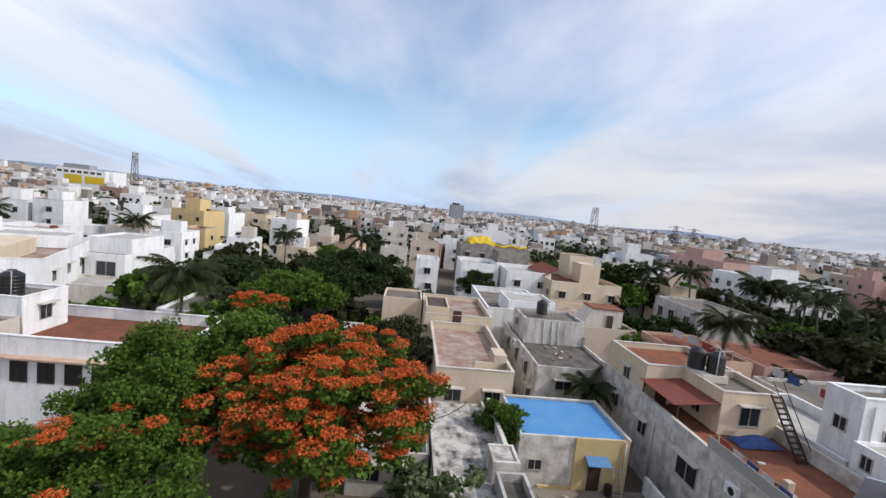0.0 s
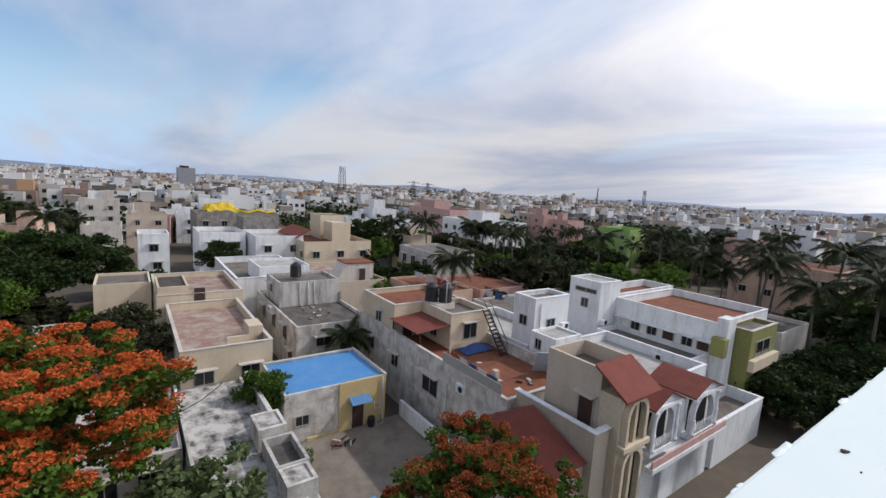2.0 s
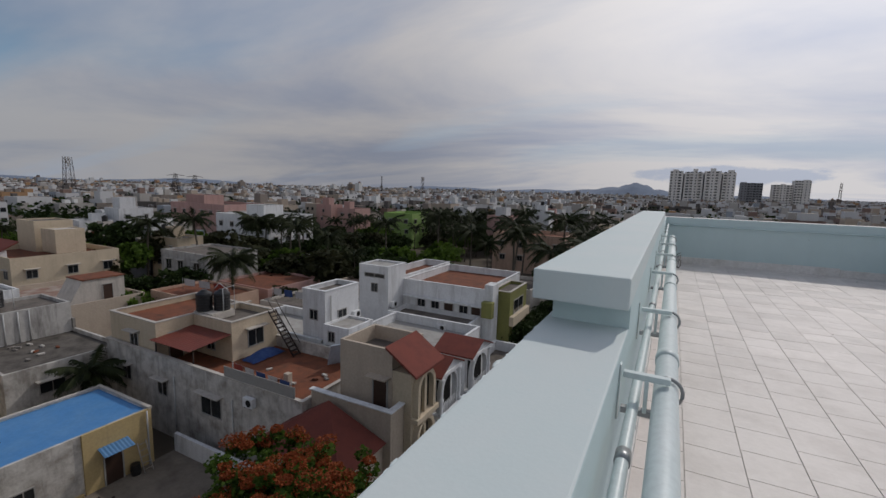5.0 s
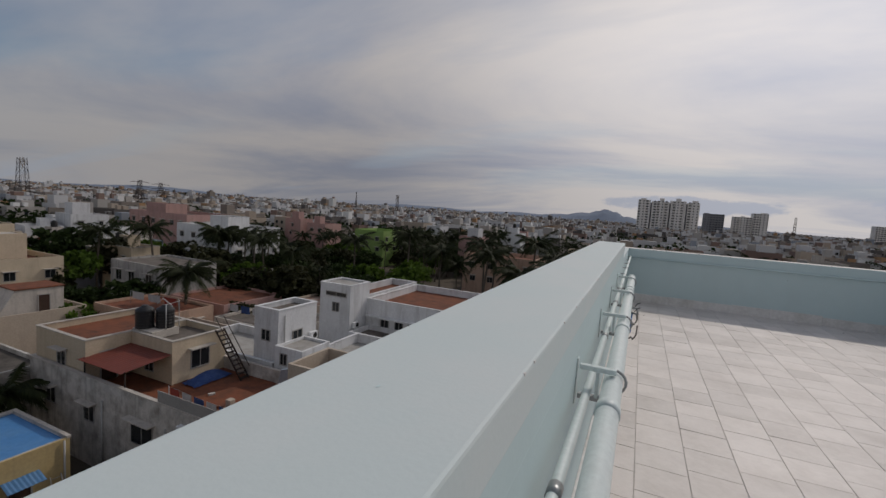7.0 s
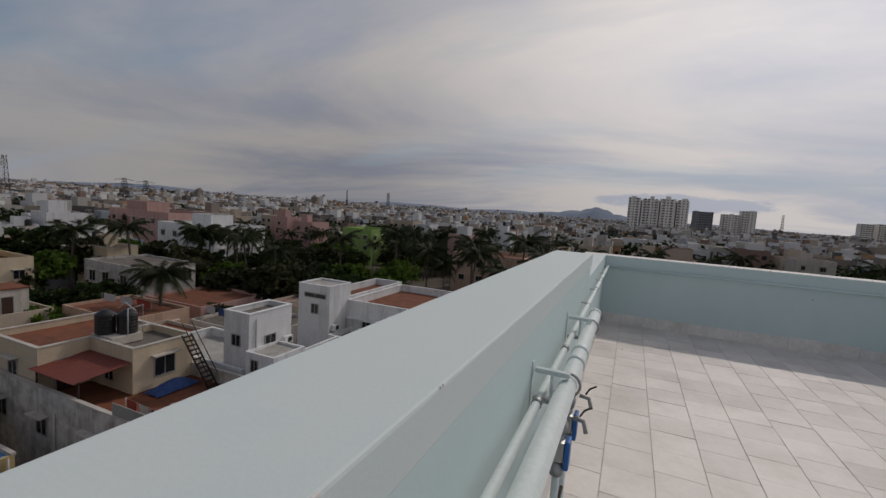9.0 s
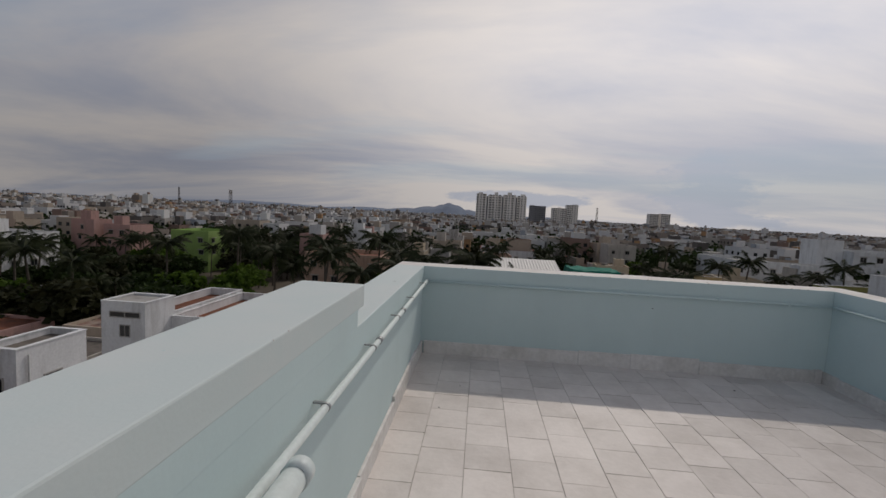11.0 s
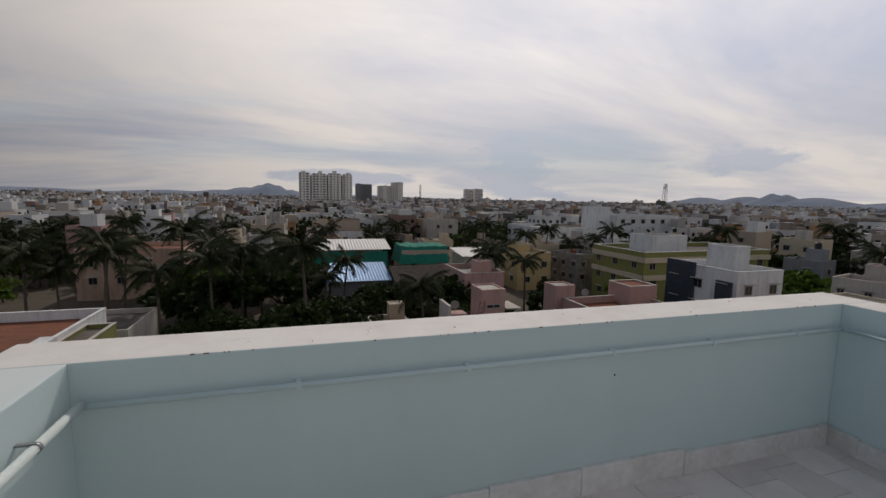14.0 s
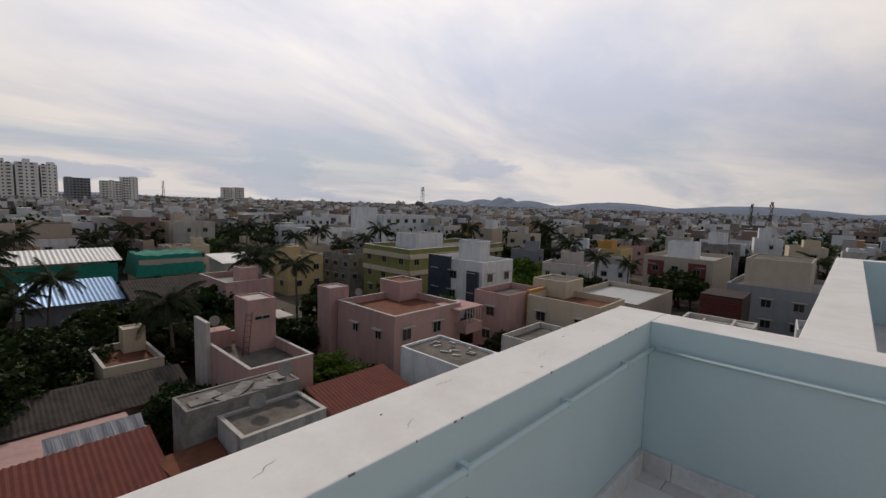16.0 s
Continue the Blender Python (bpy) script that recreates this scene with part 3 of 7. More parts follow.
def crack(wall, x, y, heading, n, step):
    pts, a = [], heading
    for k in range(n):
        pts.append((x, y))
        a = heading + random.uniform(-0.8, 0.8)
        x, y = x + step * math.cos(a), y + step * math.sin(a)
    v, f = [], []
    for k, (px, py) in enumerate(pts):
        w = 0.0011 * (1 - 0.7 * abs(2 * k / (n - 1) - 1))
        v += [(px - w * math.sin(heading), py + w * math.cos(heading), HW + 0.0007), (px + w * math.sin(heading), py - w * math.cos(heading), HW + 0.0007)]
        if k:
            b = 2 * k
            f.append((b - 2, b - 1, b + 1, b))
    mesh_object("hairline_crack", v, f, M["concrete"], None, wall)


def edge_chip(wall, x, y, along, top=HW, mat="concrete"):
    ln, wd = random.choice((0.004, 0.006, 0.009, 0.017)) * random.uniform(0.7, 1.3), random.uniform(0.002, 0.004)
    bm = box(x - ln / 2, x + ln / 2, y - 0.0012, y + wd, top - 0.006, top + 0.0008, 0.0012) if along == "x" else box(x - wd, x + 0.0012, y - ln / 2, y + ln / 2, top - 0.006, top + 0.0008, 0.0012)
    part("edge_chip", bm, M[mat], wall)


wall_n, wall_e = bpy.data.objects["wall_north"], bpy.data.objects["wall_east"]
for x, y, h, n in ((1.15, 0.10, 1.2, 9), (1.2, 0.2, 0.1, 6), (1.85, 0.16, 0.5, 7), (2.3, 0.07, 0.9, 6), (2.7, 0.24, 2.8, 8), (3.2, 0.13, 0.3, 8), (3.65, 0.2, 1.9, 5), (4.2, 0.12, 0.8, 7), (0.55, 0.14, 0.2, 7), (3.0, 0.05, 2.4, 5)):
    crack(wall_n, x, y, h, n, 0.016)
for k in range(26):
    edge_chip(wall_n, 0.3 + 3.95 * random.random(), 0.0, "x")
for k in range(3):
    edge_chip(wall_n, 0.3 + 4.0 * random.random(), random.uniform(0.05, 0.28), "x")

# raised coping beam on a recessed neck over part of the west parapet
BEAM_S, BEAM_N, BEAM_T = -9.29, -2.60, HW + 0.208
beam = part("raised_beam", box(-0.346, 0.002, BEAM_S, BEAM_N, HW + 0.091, BEAM_T, 0.007), M["mint_top"], None)
tagged(beam, "thick mint painted concrete beam over the parapet", "parapet beam", kind="structure")
part("neck", box(-0.286, 0.001, BEAM_S + 0.10, BEAM_N - 0.11, HW - 0.002, HW + 0.1), M["mint"], beam, "recessed plaster neck under the beam")

for k in range(16):
    edge_chip(beam, 0.002, random.uniform(-9.0, -2.7), "y", BEAM_T, "skirt")
# rough plaster lumps along the outer edge of the west parapet
wall_w = bpy.data.objects["wall_west"]
for k in range(44):
    y = random.uniform(-12.9, -9.3)
    s = random.choice((0.002, 0.003, 0.003, 0.004, 0.009))
    bm = bmesh.new()
    bmesh.ops.create_icosphere(bm, subdivisions=1, radius=s)
    for v in bm.verts:
        v.co = Vector((-0.308 - 0.3 * s + v.co.x, y + v.co.y * random.uniform(2.0, 5.0), HW - 0.002 + v.co.z * 0.5))
    part("plaster_lump", bm, M["mint_top"], wall_w)
# faint dull scuffs pressed into the coping paint
for k in range(14):
    x, y, s = random.uniform(-0.27, -0.04), random.uniform(-12.4, -2.8), random.uniform(0.0015, 0.005)
    zt = BEAM_T if BEAM_S < y < BEAM_N else HW
    v = [(x + s * random.uniform(0.5, 1.0) * math.cos(a), y + 1.6 * s * random.uniform(0.4, 1.0) * math.sin(a), zt + 0.0008) for a in [0.628 * i for i in range(10)]]
    mesh_object("scuff", v, [tuple(range(10))], M["mint"], None, beam if zt > HW else wall_w)

# cement skirting, laid in lengths
random.seed(3)


def skirting(name, along, fixed, a, b, sign):
    root = None
    p = a
    while p < b - 0.05:
        q = min(b, p + random.uniform(0.55, 1.3))
        h, d = FL + random.uniform(0.115, 0.165), random.uniform(0.022, 0.036)
        lo, hi = sorted((fixed, fixed + sign * d))
        bm = box(p + 0.0008, q - 0.0008, lo, hi, FL - 0.012, h, 0.006) if along == "x" else box(lo, hi, p + 0.0008, q - 0.0008, FL - 0.012, h, 0.006)
        if root is None:
            root = tagged(part(name, bm, M["skirt"], None), "rough cement skirting along the parapet foot", "skirting", kind="structure")
        else:
            part("skirting_length", bm, M["skirt"], root)
        p = q


skirting("skirting_north", "x", 0.0, 0.04, W - 0.04, -1)
skirting("skirting_west", "y", 0.0, SOUTH + 0.1, -0.002, 1)
skirting("skirting_east", "y", W, SOUTH + 0.1, -0.002, -1)


# ---------------------------------------------------------------- pipes along the parapet
def ring(name, x, y, z, r, w, mat, parent):
    v, f = tube([(x, y - w / 2, z), (x, y + w / 2, z)], [r, r], 14)
    return mesh_object(name, v, f, mat, None, parent, "", True)


BX, BZ, SX, SZ = 0.138, 0.955, 0.05, 0.925
PIPE_N = -3.75
main_pipe = thing("main_pipe", "thick mint painted water pipe on brackets along the parapet", "pipe", at=(0, 0, 0))
rod("barrel", [(BX, SOUTH + 0.1, BZ), (BX, PIPE_N, BZ)], 0.037, M["pipe_paint"], main_pipe, sides=20)
ring("end_cap", BX, PIPE_N - 0.02, BZ, 0.042, 0.05, M["pipe_paint"], main_pipe)
for y in (-4.72, -4.90, -6.40, -7.62, -9.1, -11.2):
    ring("coupling", BX, y, BZ, 0.041, 0.07, M["pipe_paint"], main_pipe)
thin_pipe = thing("thin_pipe", "thin grey steel pipe running under the parapet edge", "pipe")
rod("barrel", [(SX, SOUTH + 0.1, SZ), (SX, -0.04, SZ)], 0.0165, M["pipe_paint"], thin_pipe, sides=14)
for y in (-1.6, -2.4, -4.6, -5.35, -6.5, -8.1, -9.8):
    ring("coupling", SX, y, SZ, 0.0195, 0.05, M["steel"], thin_pipe)
for y in (-0.34, -1.15, -1.83, -2.55, -3.3):
    part("clip", box(0.0, SX + 0.004, y - 0.008, y + 0.008, SZ + 0.012, SZ + 0.020, 0.002), M["steel"], thin_pipe)
    ring("clip_ring", SX, y, SZ, 0.019, 0.016, M["steel"], thin_pipe)
wall_pipe = thing("wall_pipe", "thin pipe painted over in the wall colour", "pipe")
rod("barrel", [(0.03, -0.035, 0.915), (W - 0.03, -0.035, 0.915)], 0.013, M["mint"], wall_pipe, sides=10)
rod("barrel", [(W - 0.035, -0.05, 0.915), (W - 0.035, SOUTH + 0.1, 0.915)], 0.013, M["mint"], wall_pipe, sides=10)
for x in (0.84, 1.63, 2.48, 3.19, 3.89):
    part("clip", box(x - 0.012, x + 0.012, -0.05, 0.0, 0.898, 0.932, 0.003), M["mint"], wall_pipe)


def bracket(y):
    b = thing("pipe_bracket", "pale painted steel bracket holding two pipes to the wall", "bracket", "brackets along the pipes")
    part("plate", box(0.0, 0.006, y - 0.016, y + 0.016, SZ - 0.07, BZ + 0.085, 0.002), M["pipe_paint"], b)
    part("arm", box(0.012, BX + 0.01, y - 0.013, y + 0.013, BZ + 0.044, BZ + 0.064, 0.003), M["pipe_paint"], b)
    part("foot", box(0.012, BX + 0.01, y - 0.013, y + 0.013, BZ - 0.075, BZ - 0.055, 0.003), M["steel"], b)
    part("back", box(BX - 0.062, BX - 0.05, y - 0.018, y + 0.018, BZ - 0.06, BZ + 0.046, 0.002), M["pipe_paint"], b)
    v, f = tube([(BX + 0.048 * math.cos(a), y + 0.045, BZ + 0.048 * math.sin(a)) for a in [radians(k) for k in range(-110, 121, 20)]], [0.006] * 12, 6)
    mesh_object("u_clamp", v, f, M["steel"], None, b, "thin grey u-bolt", True)


for y in (-4.20, -5.23, -6.26, -7.36, -8.56, -9.45, -10.45, -11.5):
    bracket(y)

valves = thing("valve_set", "two blue handled valves on stub pipes hanging under the big pipe", "valves")
for y in (-5.10, -5.34):
    rod("stub", [(BX, y + 0.06, BZ - 0.03), (BX + 0.004, y + 0.03, BZ - 0.10), (BX + 0.005, y - 0.02, 0.80)], 0.017, M["pipe_paint"], valves)
    ring("union", BX + 0.005, y - 0.02, 0.86, 0.026, 0.05, M["steel"], valves)
    ring("union", BX + 0.005, y - 0.02, 0.70, 0.026, 0.05, M["steel"], valves)
    vb = part("valve_body", box(BX - 0.02, BX + 0.03, y - 0.046, y + 0.006, 0.73, 0.81, 0.014), M["steel"], valves)
    part("handle", box(BX + 0.03, BX + 0.048, y - 0.05, y + 0.012, 0.71, 0.82, 0.006), M["valve_blue"], vb, "blue lever handle")
    rod("drop_pipe", [(BX + 0.005, y - 0.02, 0.74), (BX + 0.005, y - 0.02, FL)], 0.014, M["pipe_paint"], valves)
for y in (-4.98, -5.22):
    tap = thing("tap", "small dull metal tap below the big pipe", "tap")
    rod("spout", [(BX + 0.035, y, 0.84), (BX + 0.075, y, 0.835), (BX + 0.088, y, 0.79)], 0.009, M["steel"], tap)
    rod("lever", [(BX + 0.06, y, 0.85), (BX + 0.075, y + 0.01, 0.875), (BX + 0.10, y + 0.03, 0.885)], 0.004, M["iron"], tap)
for y in (-6.0, -6.4):
    hook = thing("pipe_hook", "bent dark steel hook wired to the big pipe", "hook", "hooks on the big pipe")
    rod("wire", [(BX + 0.02, y - 0.06, BZ - 0.045), (BX + 0.05, y - 0.04, BZ - 0.02), (BX + 0.058, y - 0.02, BZ - 0.04), (BX + 0.075, y + 0.02, BZ - 0.02), (BX + 0.078, y + 0.09, BZ + 0.02)], 0.004, M["iron"], hook)

# dirt chips and a dead insect lying on the parapet tops
random.seed(9)
for k, (x, y, z, s) in enumerate([(-0.242, -10.83, HW, 0.012), (-0.207, -10.89, HW, 0.004), 
                                  (1.6, 0.1, HW, 0.007), (2.3, 0.2, HW, 0.006), (3.1, 0.06, HW, 0.008), (3.6, 0.22, HW, 0.006), (0.9, 0.05, HW, 0.006), (-0.1, -1.2, HW, 0.006), (-0.2, -0.7, HW, 0.005),
                                  (0.35, -1.4, FL, 0.012), (0.5, -0.9, FL, 0.008), (3.2, -0.45, FL, 0.018), (1.4, -1.1, FL, 0.008)]):
    d = thing("dirt_chip", "small dark chip of dirt lying on the terrace", "debris", "dirt chips", (x, y, z))
    bm = bmesh.new()
    bmesh.ops.create_icosphere(bm, subdivisions=1, radius=s)
    for v in bm.verts:
        v.co = Vector((v.co.x * 1.6, v.co.y * 0.8, max(0, v.co.z * 0.6 + s * 0.3))) * random.uniform(0.75, 1.2)
    for v in bm.verts:
        v.co *= 0.6
    ob = part("chip", bm, M["bark"], d)
    ob.rotation_euler = (0, 0, random.uniform(0, 6))
# no hole is cut: a near-black stud carries its inner shade as colour
hole = tagged(part("anchor_hole", box(2.521, 2.531, -0.003, 0.004, 0.763, 0.773, 0.002), M["dark"], None), "small dark anchor hole in the parapet wall", "hole", kind="structure")

TERRACE = {ob.name for ob in scene.objects if ob.name.split(".")[0] not in ("ground", "road", "kerb")}

# ---------------------------------------------------------------- shared small things


def make_tank(at, r=0.62, h=1.35):
    t = thing("water_tank", "black ribbed plastic water tank with domed lid", "water tank", "rooftop water tanks", at)
    zs, rs = [0.0], [r * 0.98]
    for k in range(6):
        a = h * (k + 0.5) / 6
        zs += [a - 0.05, a - 0.02, a + 0.02, a + 0.05]
        rs += [r * 0.97, r, r, r * 0.97]
    zs += [h, h + 0.12, h + 0.24]
    rs += [r * 0.96, r * 0.7, r * 0.36]
    v, f = tube([(0, 0, z) for z in zs], rs, 20)
    mesh_object("body", v, f, M["tank"], None, t, "", False)
    v, f = tube([(0, 0, h + 0.235), (0, 0, h + 0.30)], [r * 0.38, r * 0.34], 16)
    mesh_object("lid", v, f, M["tank"], None, t)
    return t


tank = make_tank((-48.6, 4.6, -9.45))


def dish(x, y, z, yaw, r=0.45):
    d = thing("satellite_dish", "pale round satellite dish on a short mast", "satellite dish", "satellite dishes", (x, y, z))
    d.rotation_euler = (0, 0, radians(yaw))
    rod("mast", [(0, 0, 0), (0, 0, 0.7)], 0.025, M["steel"], d)
    v, f = [], []
    for i in range(5):
        a = r * i / 4
        for k in range(16):
            an = 2 * math.pi * k / 16
            v.append((0.1 + 0.25 * a * a / r, a * math.cos(an), 0.8 + a * math.sin(an) + 0.0 * a))
    for i in range(4):
        for k in range(16):
            f.append((i * 16 + k, i * 16 + (k + 1) % 16, (i + 1) * 16 + (k + 1) % 16, (i + 1) * 16 + k))
    ob = mesh_object("reflector", v, f, M["roof_white"], None, d, "", True)
    sm = ob.modifiers.new("thick", "SOLIDIFY")
    sm.thickness = 0.015
    rod("feed_arm", [(0.1, 0, 0.8 - r * 0.8), (0.45, 0, 0.75)], 0.012, M["steel"], d)


def sheet_roof(name, x0, x1, y0, y1, za, zb, mat, parent, label="", pitch=0.18, slope="y", depth=0.03):
    """A corrugated sheet: za at the low coordinate end, zb at the high end of the slope axis."""
    v, f = [], []
    if slope == "y":
        n = max(2, int((x1 - x0) / (pitch / 2)))
        for i in range(n + 1):
            x = x0 + (x1 - x0) * i / n
            o = depth if i % 2 else 0
            v += [(x, y0, za + o), (x, y1, zb + o), (x, y0, za + o - 0.02), (x, y1, zb + o - 0.02)]
    else:
        n = max(2, int((y1 - y0) / (pitch / 2)))
        for i in range(n + 1):
            y = y0 + (y1 - y0) * i / n
            o = depth if i % 2 else 0
            v += [(x0, y, za + o), (x1, y, zb + o), (x0, y, za + o - 0.02), (x1, y, zb + o - 0.02)]
    for i in range(n):
        a = i * 4
        f += [(a, a + 1, a + 5, a + 4), (a + 2, a + 6, a + 7, a + 3), (a, a + 4, a + 6, a + 2), (a + 1, a + 3, a + 7, a + 5)]
    return mesh_object(name, v, f, M[mat], None, parent, label)


def cloth_line(x0, y0, x1, y1, z, mats, label="washing hung on a line over the roof"):
    c = thing("washing_line", label, "washing")
    rod("post", [(x0, y0, z - 1.7), (x0, y0, z)], 0.025, M["steel"], c)
    rod("post", [(x1, y1, z - 1.7), (x1, y1, z)], 0.025, M["steel"], c)
    rod("line", [(x0, y0, z - 0.03), ((x0 + x1) / 2, (y0 + y1) / 2, z - 0.1), (x1, y1, z - 0.03)], 0.006, M["cloth_white"], c, sides=4)
    n = len(mats)
    for i, m in enumerate(mats):
        a, b = (i + 0.12) / n, (i + 0.85) / n
        v, f = [], []
        for k in range(7):
            t = a + (b - a) * k / 6
            wob = 0.05 * math.sin(k * 2.1 + i)
            px, py = x0 + (x1 - x0) * t, y0 + (y1 - y0) * t
            v += [(px, py, z - 0.09), (px + wob, py + wob, z - 0.09 - random.uniform(0.75, 0.95)), (px + 0.02, py + 0.02, z - 0.09), (px + wob + 0.02, py + wob + 0.02, z - 0.95)]
        for k in range(6):
            f += [(k * 4, k * 4 + 4, k * 4 + 5, k * 4 + 1), (k * 4 + 2, k * 4 + 3, k * 4 + 7, k * 4 + 6)]
        mesh_object("cloth", v, f, M[m], None, c)


def ac_unit(x, y, z, face):
    a = thing("ac_unit", "white outdoor air conditioner unit on a wall", "air conditioner", "air conditioner units")
    a.matrix_basis = pose(x, y, z, 0, 0, TURN[face])
    part("casing", box(0.05, 0.37, -0.42, 0.42, -0.3, 0.3, 0.02), M["white"], a)
    v, f = tube([(0.365, 0.1, 0), (0.385, 0.1, 0)], [0.23, 0.22], 18)
    mesh_object("grille", v, f, M["dark"], None, a)
    part("bracket", box(0.0, 0.36, -0.3, -0.26, -0.36, -0.3), M["iron"], a)
    part("bracket", box(0.0, 0.36, 0.26, 0.3, -0.36, -0.3), M["iron"], a)


# ---------------------------------------------------------------- houses across the lane (west)
# long concrete roofed house
h = thing("concrete_house", "low house with long mould stained concrete roof", "house")
block(h, -41.5, -18.5, -8.3, -3.9, GROUND, -13.75, "stained_white", "mould_roof", 0.25)
part("side_wall", box(-33, -24.5, -3.9, -3.6, -16.5, -12.9, 0.03), M["stained_white"], h, "mould streaked parapet wall")
part("side_wall", box(-38, -36.2, -4.6, -3.5, -15, -12.7, 0.03), M["streaked"], h)
part("cross_wall", box(-41.5, -41.2, -8.3, -3.9, -14, -12.6, 0.03), M["streaked"], h)
block(h, -26.0, -24.0, -5.0, -3.4, GROUND, -12.7, "stained_white", "mould_roof", 0.1)
block(h, -23.6, -20.6, -4.9, -3.2, GROUND, -13.0, "streaked", "black_roof", 0.5)
block(h, -20.4, -18.8, -4.9, -3.4, GROUND, -12.9, "stained_white", "mould_roof", 0.1)
rod("hose", [(-31, -8.0, -13.97), (-32, -6.8, -13.97), (-33.8, -5.4, -13.97), (-35.5, -4.6, -13.97)], 0.03, M["tank"], h, "black hose lying over the roof")
h = thing("grey_slab_house", "low flat roofed house with pale cement roof", "house")
block(h, -41.5, -26.5, -13.5, -8.45, GROUND, -14.0, "offwhite", "roof_white", 0.3)
part("back_wall", box(-42.0, -41.6, -13.5, -8.45, GROUND, -12.6, 0.03), M["concrete"], h)
for y in (-12, -10):
    window(h, -26.5, y, -15.4, "+x")

# yellow house with peeling terracotta roofs
h = thing("yellow_house", "pale yellow house with peeling terracotta roof terraces", "house")
block(h, -48.0, -34.2, -7.9, -1.6, GROUND, -11.2, "cream", "roof_peel", 0.75, "offwhite")
block(h, -59.0, -48.2, -8.6, -1.0, GROUND, -10.4, "cream", "roof_peel", 0.55, "offwhite")
block(h, -54.0, -48.3, -8.5, -5.9, -11.0, -9.6, "cream", "sheet_grey", 0.15)
block(h, -60.0, -54.0, -13.6, -8.8, GROUND, -10.2, "cream", "roof_grey", 0.3)
door(h, -48.18, -5.0, -11.9, "+x")
for y in (-6.4, -3.2):
    window(h, -34.2, y, -13.4, "+x", 1.4, 1.1)
window(h, -41, -1.6, -13.4, "+y", 1.2, 1.1)
part("roof_divider", box(-36.6, -36.4, -4.5, -1.8, -11.95, -11.3), M["cream"], h)
part("stair_box", box(-38.4, -36.4, -2.9, -1.8, -11.95, -10.6, 0.03), M["cream"], h)

# grey mould-streaked house
h = thing("streaked_house", "unpainted house with black mould streaks down its walls", "house")
block(h, -53.5, -38.4, 1.6, 9.0, GROUND, -11.9, "stained_white", "black_roof", 0.35)
block(h, -51.5, -46.2, 2.2, 8.8, -12.2, -9.5, "streaked", "roof_grey", 0.3)
for x in (-50, -46, -42):
    for z in (-13.4,):
        window(h, x, 1.6, z, "-y", 1.3, 1.5)
window(h, -40.2, 1.6, -15.3, "-y", 1.3, 1.3)
window(h, -38.4, 4.2, -13.6, "+x", 1.6, 0.9)
window(h, -49.5, 2.2, -10.7, "-y", 1.1, 1.0)
for y in (4.3, 5.2, 5.9):
    rod("drain_pipe", [(-46.15, y, -9.6), (-46.15, y, -12.2)], 0.05, M["pvc"], h)
rod("tank_pipe", [(-47.9, 5.6, -9.7), (-47.9, 5.6, -7.9), (-47.9, 5.0, -7.8)], 0.035, M["pvc"], h)
part("parapet_wall", box(-53.4, -46.0, 8.75, 8.98, -11.9, -11.0, 0.02), M["concrete"], h)
ac_unit(-46.7, 1.6, -12.3, "-y")

h = thing("white_low_house", "white house with flat roof and stained side wall", "house")
block(h, -69, -53.8, -0.6, 8.2, GROUND, -10.4, "white", "roof_grey", 0.8, "white")
block(h, -60, -53.9, 2.0, 8.0, -11.2, -9.2, "white", "roof_white", 0.3)
for x in (-66, -62, -57):
    window(h, x, -0.6, -13, "-y", 1.2, 1.3)
h = thing("slanted_stair_house", "tan house with tapering rooftop stair room", "house")
block(h, -72, -56.5, 10.5, 20.5, GROUND, -12.4, "tan", "roof_peel", 0.6)
bm = bmesh.new()
add_box(bm, -61, -57.5, 14.6, 18.8, -12.9, -10.1)
for v in bm.verts:
    if v.co.z < -12 and v.co.y < 15:
        v.co.y -= 1.6
part("stair_room", bm, M["offwhite"], h)
part("stair_roof", box(-61.1, -57.4, 14.5, 18.9, -10.098, -9.95, 0.02), M["roof_red"], h)
door(h, -57.48, 17.0, -12.9, "+x")

# blue roofed shed and its yard
h = thing("blue_roofed_shed", "single storey shed with bright blue coated flat roof", "shed")
X0, X1, Y0, Y1 = -33.6, -27.7, -2.5, 5.0
YARD = -16.45
v, f = block_shell(X0, X1, Y0, Y1, YARD, -12.86, 0.12, 0.16)
mesh_object("wall", v, f, M["stained_white"], None, h)
part("roof", box(X0 + 0.16, X1 - 0.16, Y0 + 0.16, Y1 - 0.16, -13.1, -12.94), M["blue_roof"], h, "bright blue waterproof roof coating")
part("front_wall", box(X1, X1 + 0.12, 1.3, Y1, YARD, -12.82, 0.01), M["yellow"], h, "yellow painted front")
part("plinth", box(X1, X1 + 0.14, -1.0, 1.2, YARD, YARD + 0.18, 0.01), M["yellow"], h)
bm = bmesh.new()
add_box(bm, X0 - 0.03, X1 + 0.13, Y1 - 0.16, Y1 + 0.06, -12.86, -12.72)
add_box(bm, X0 - 0.03, X0 + 0.2, Y0, Y1 - 0.16, -12.86, -12.74)
part("coping", bm, M["offwhite"], h)
door(h, X1 + 0.13, 2.75, YARD, "+x", 0.9, 1.95)
aw = sheet_roof("door_canopy", X1 + 0.12, X1 + 0.9, 2.0, 3.6, -14.0, -14.3, "blue_sheet", h, "small corrugated blue canopy", 0.2, "x")
window(h, X1 + 0.01, -1.3, -14.9, "+x", 1.0, 0.8, False)
rod("drain_pipe", [(X1 + 0.2, 4.7, -12.9), (X1 + 0.2, 4.7, YARD)], 0.05, M["pvc"], h)
yard = tagged(part("yard", box(-27.7, -12.5, -3.2, 6.6, GROUND, YARD), M["paving"], None), "dusty cement yard in front of the shed", "yard", kind="structure")
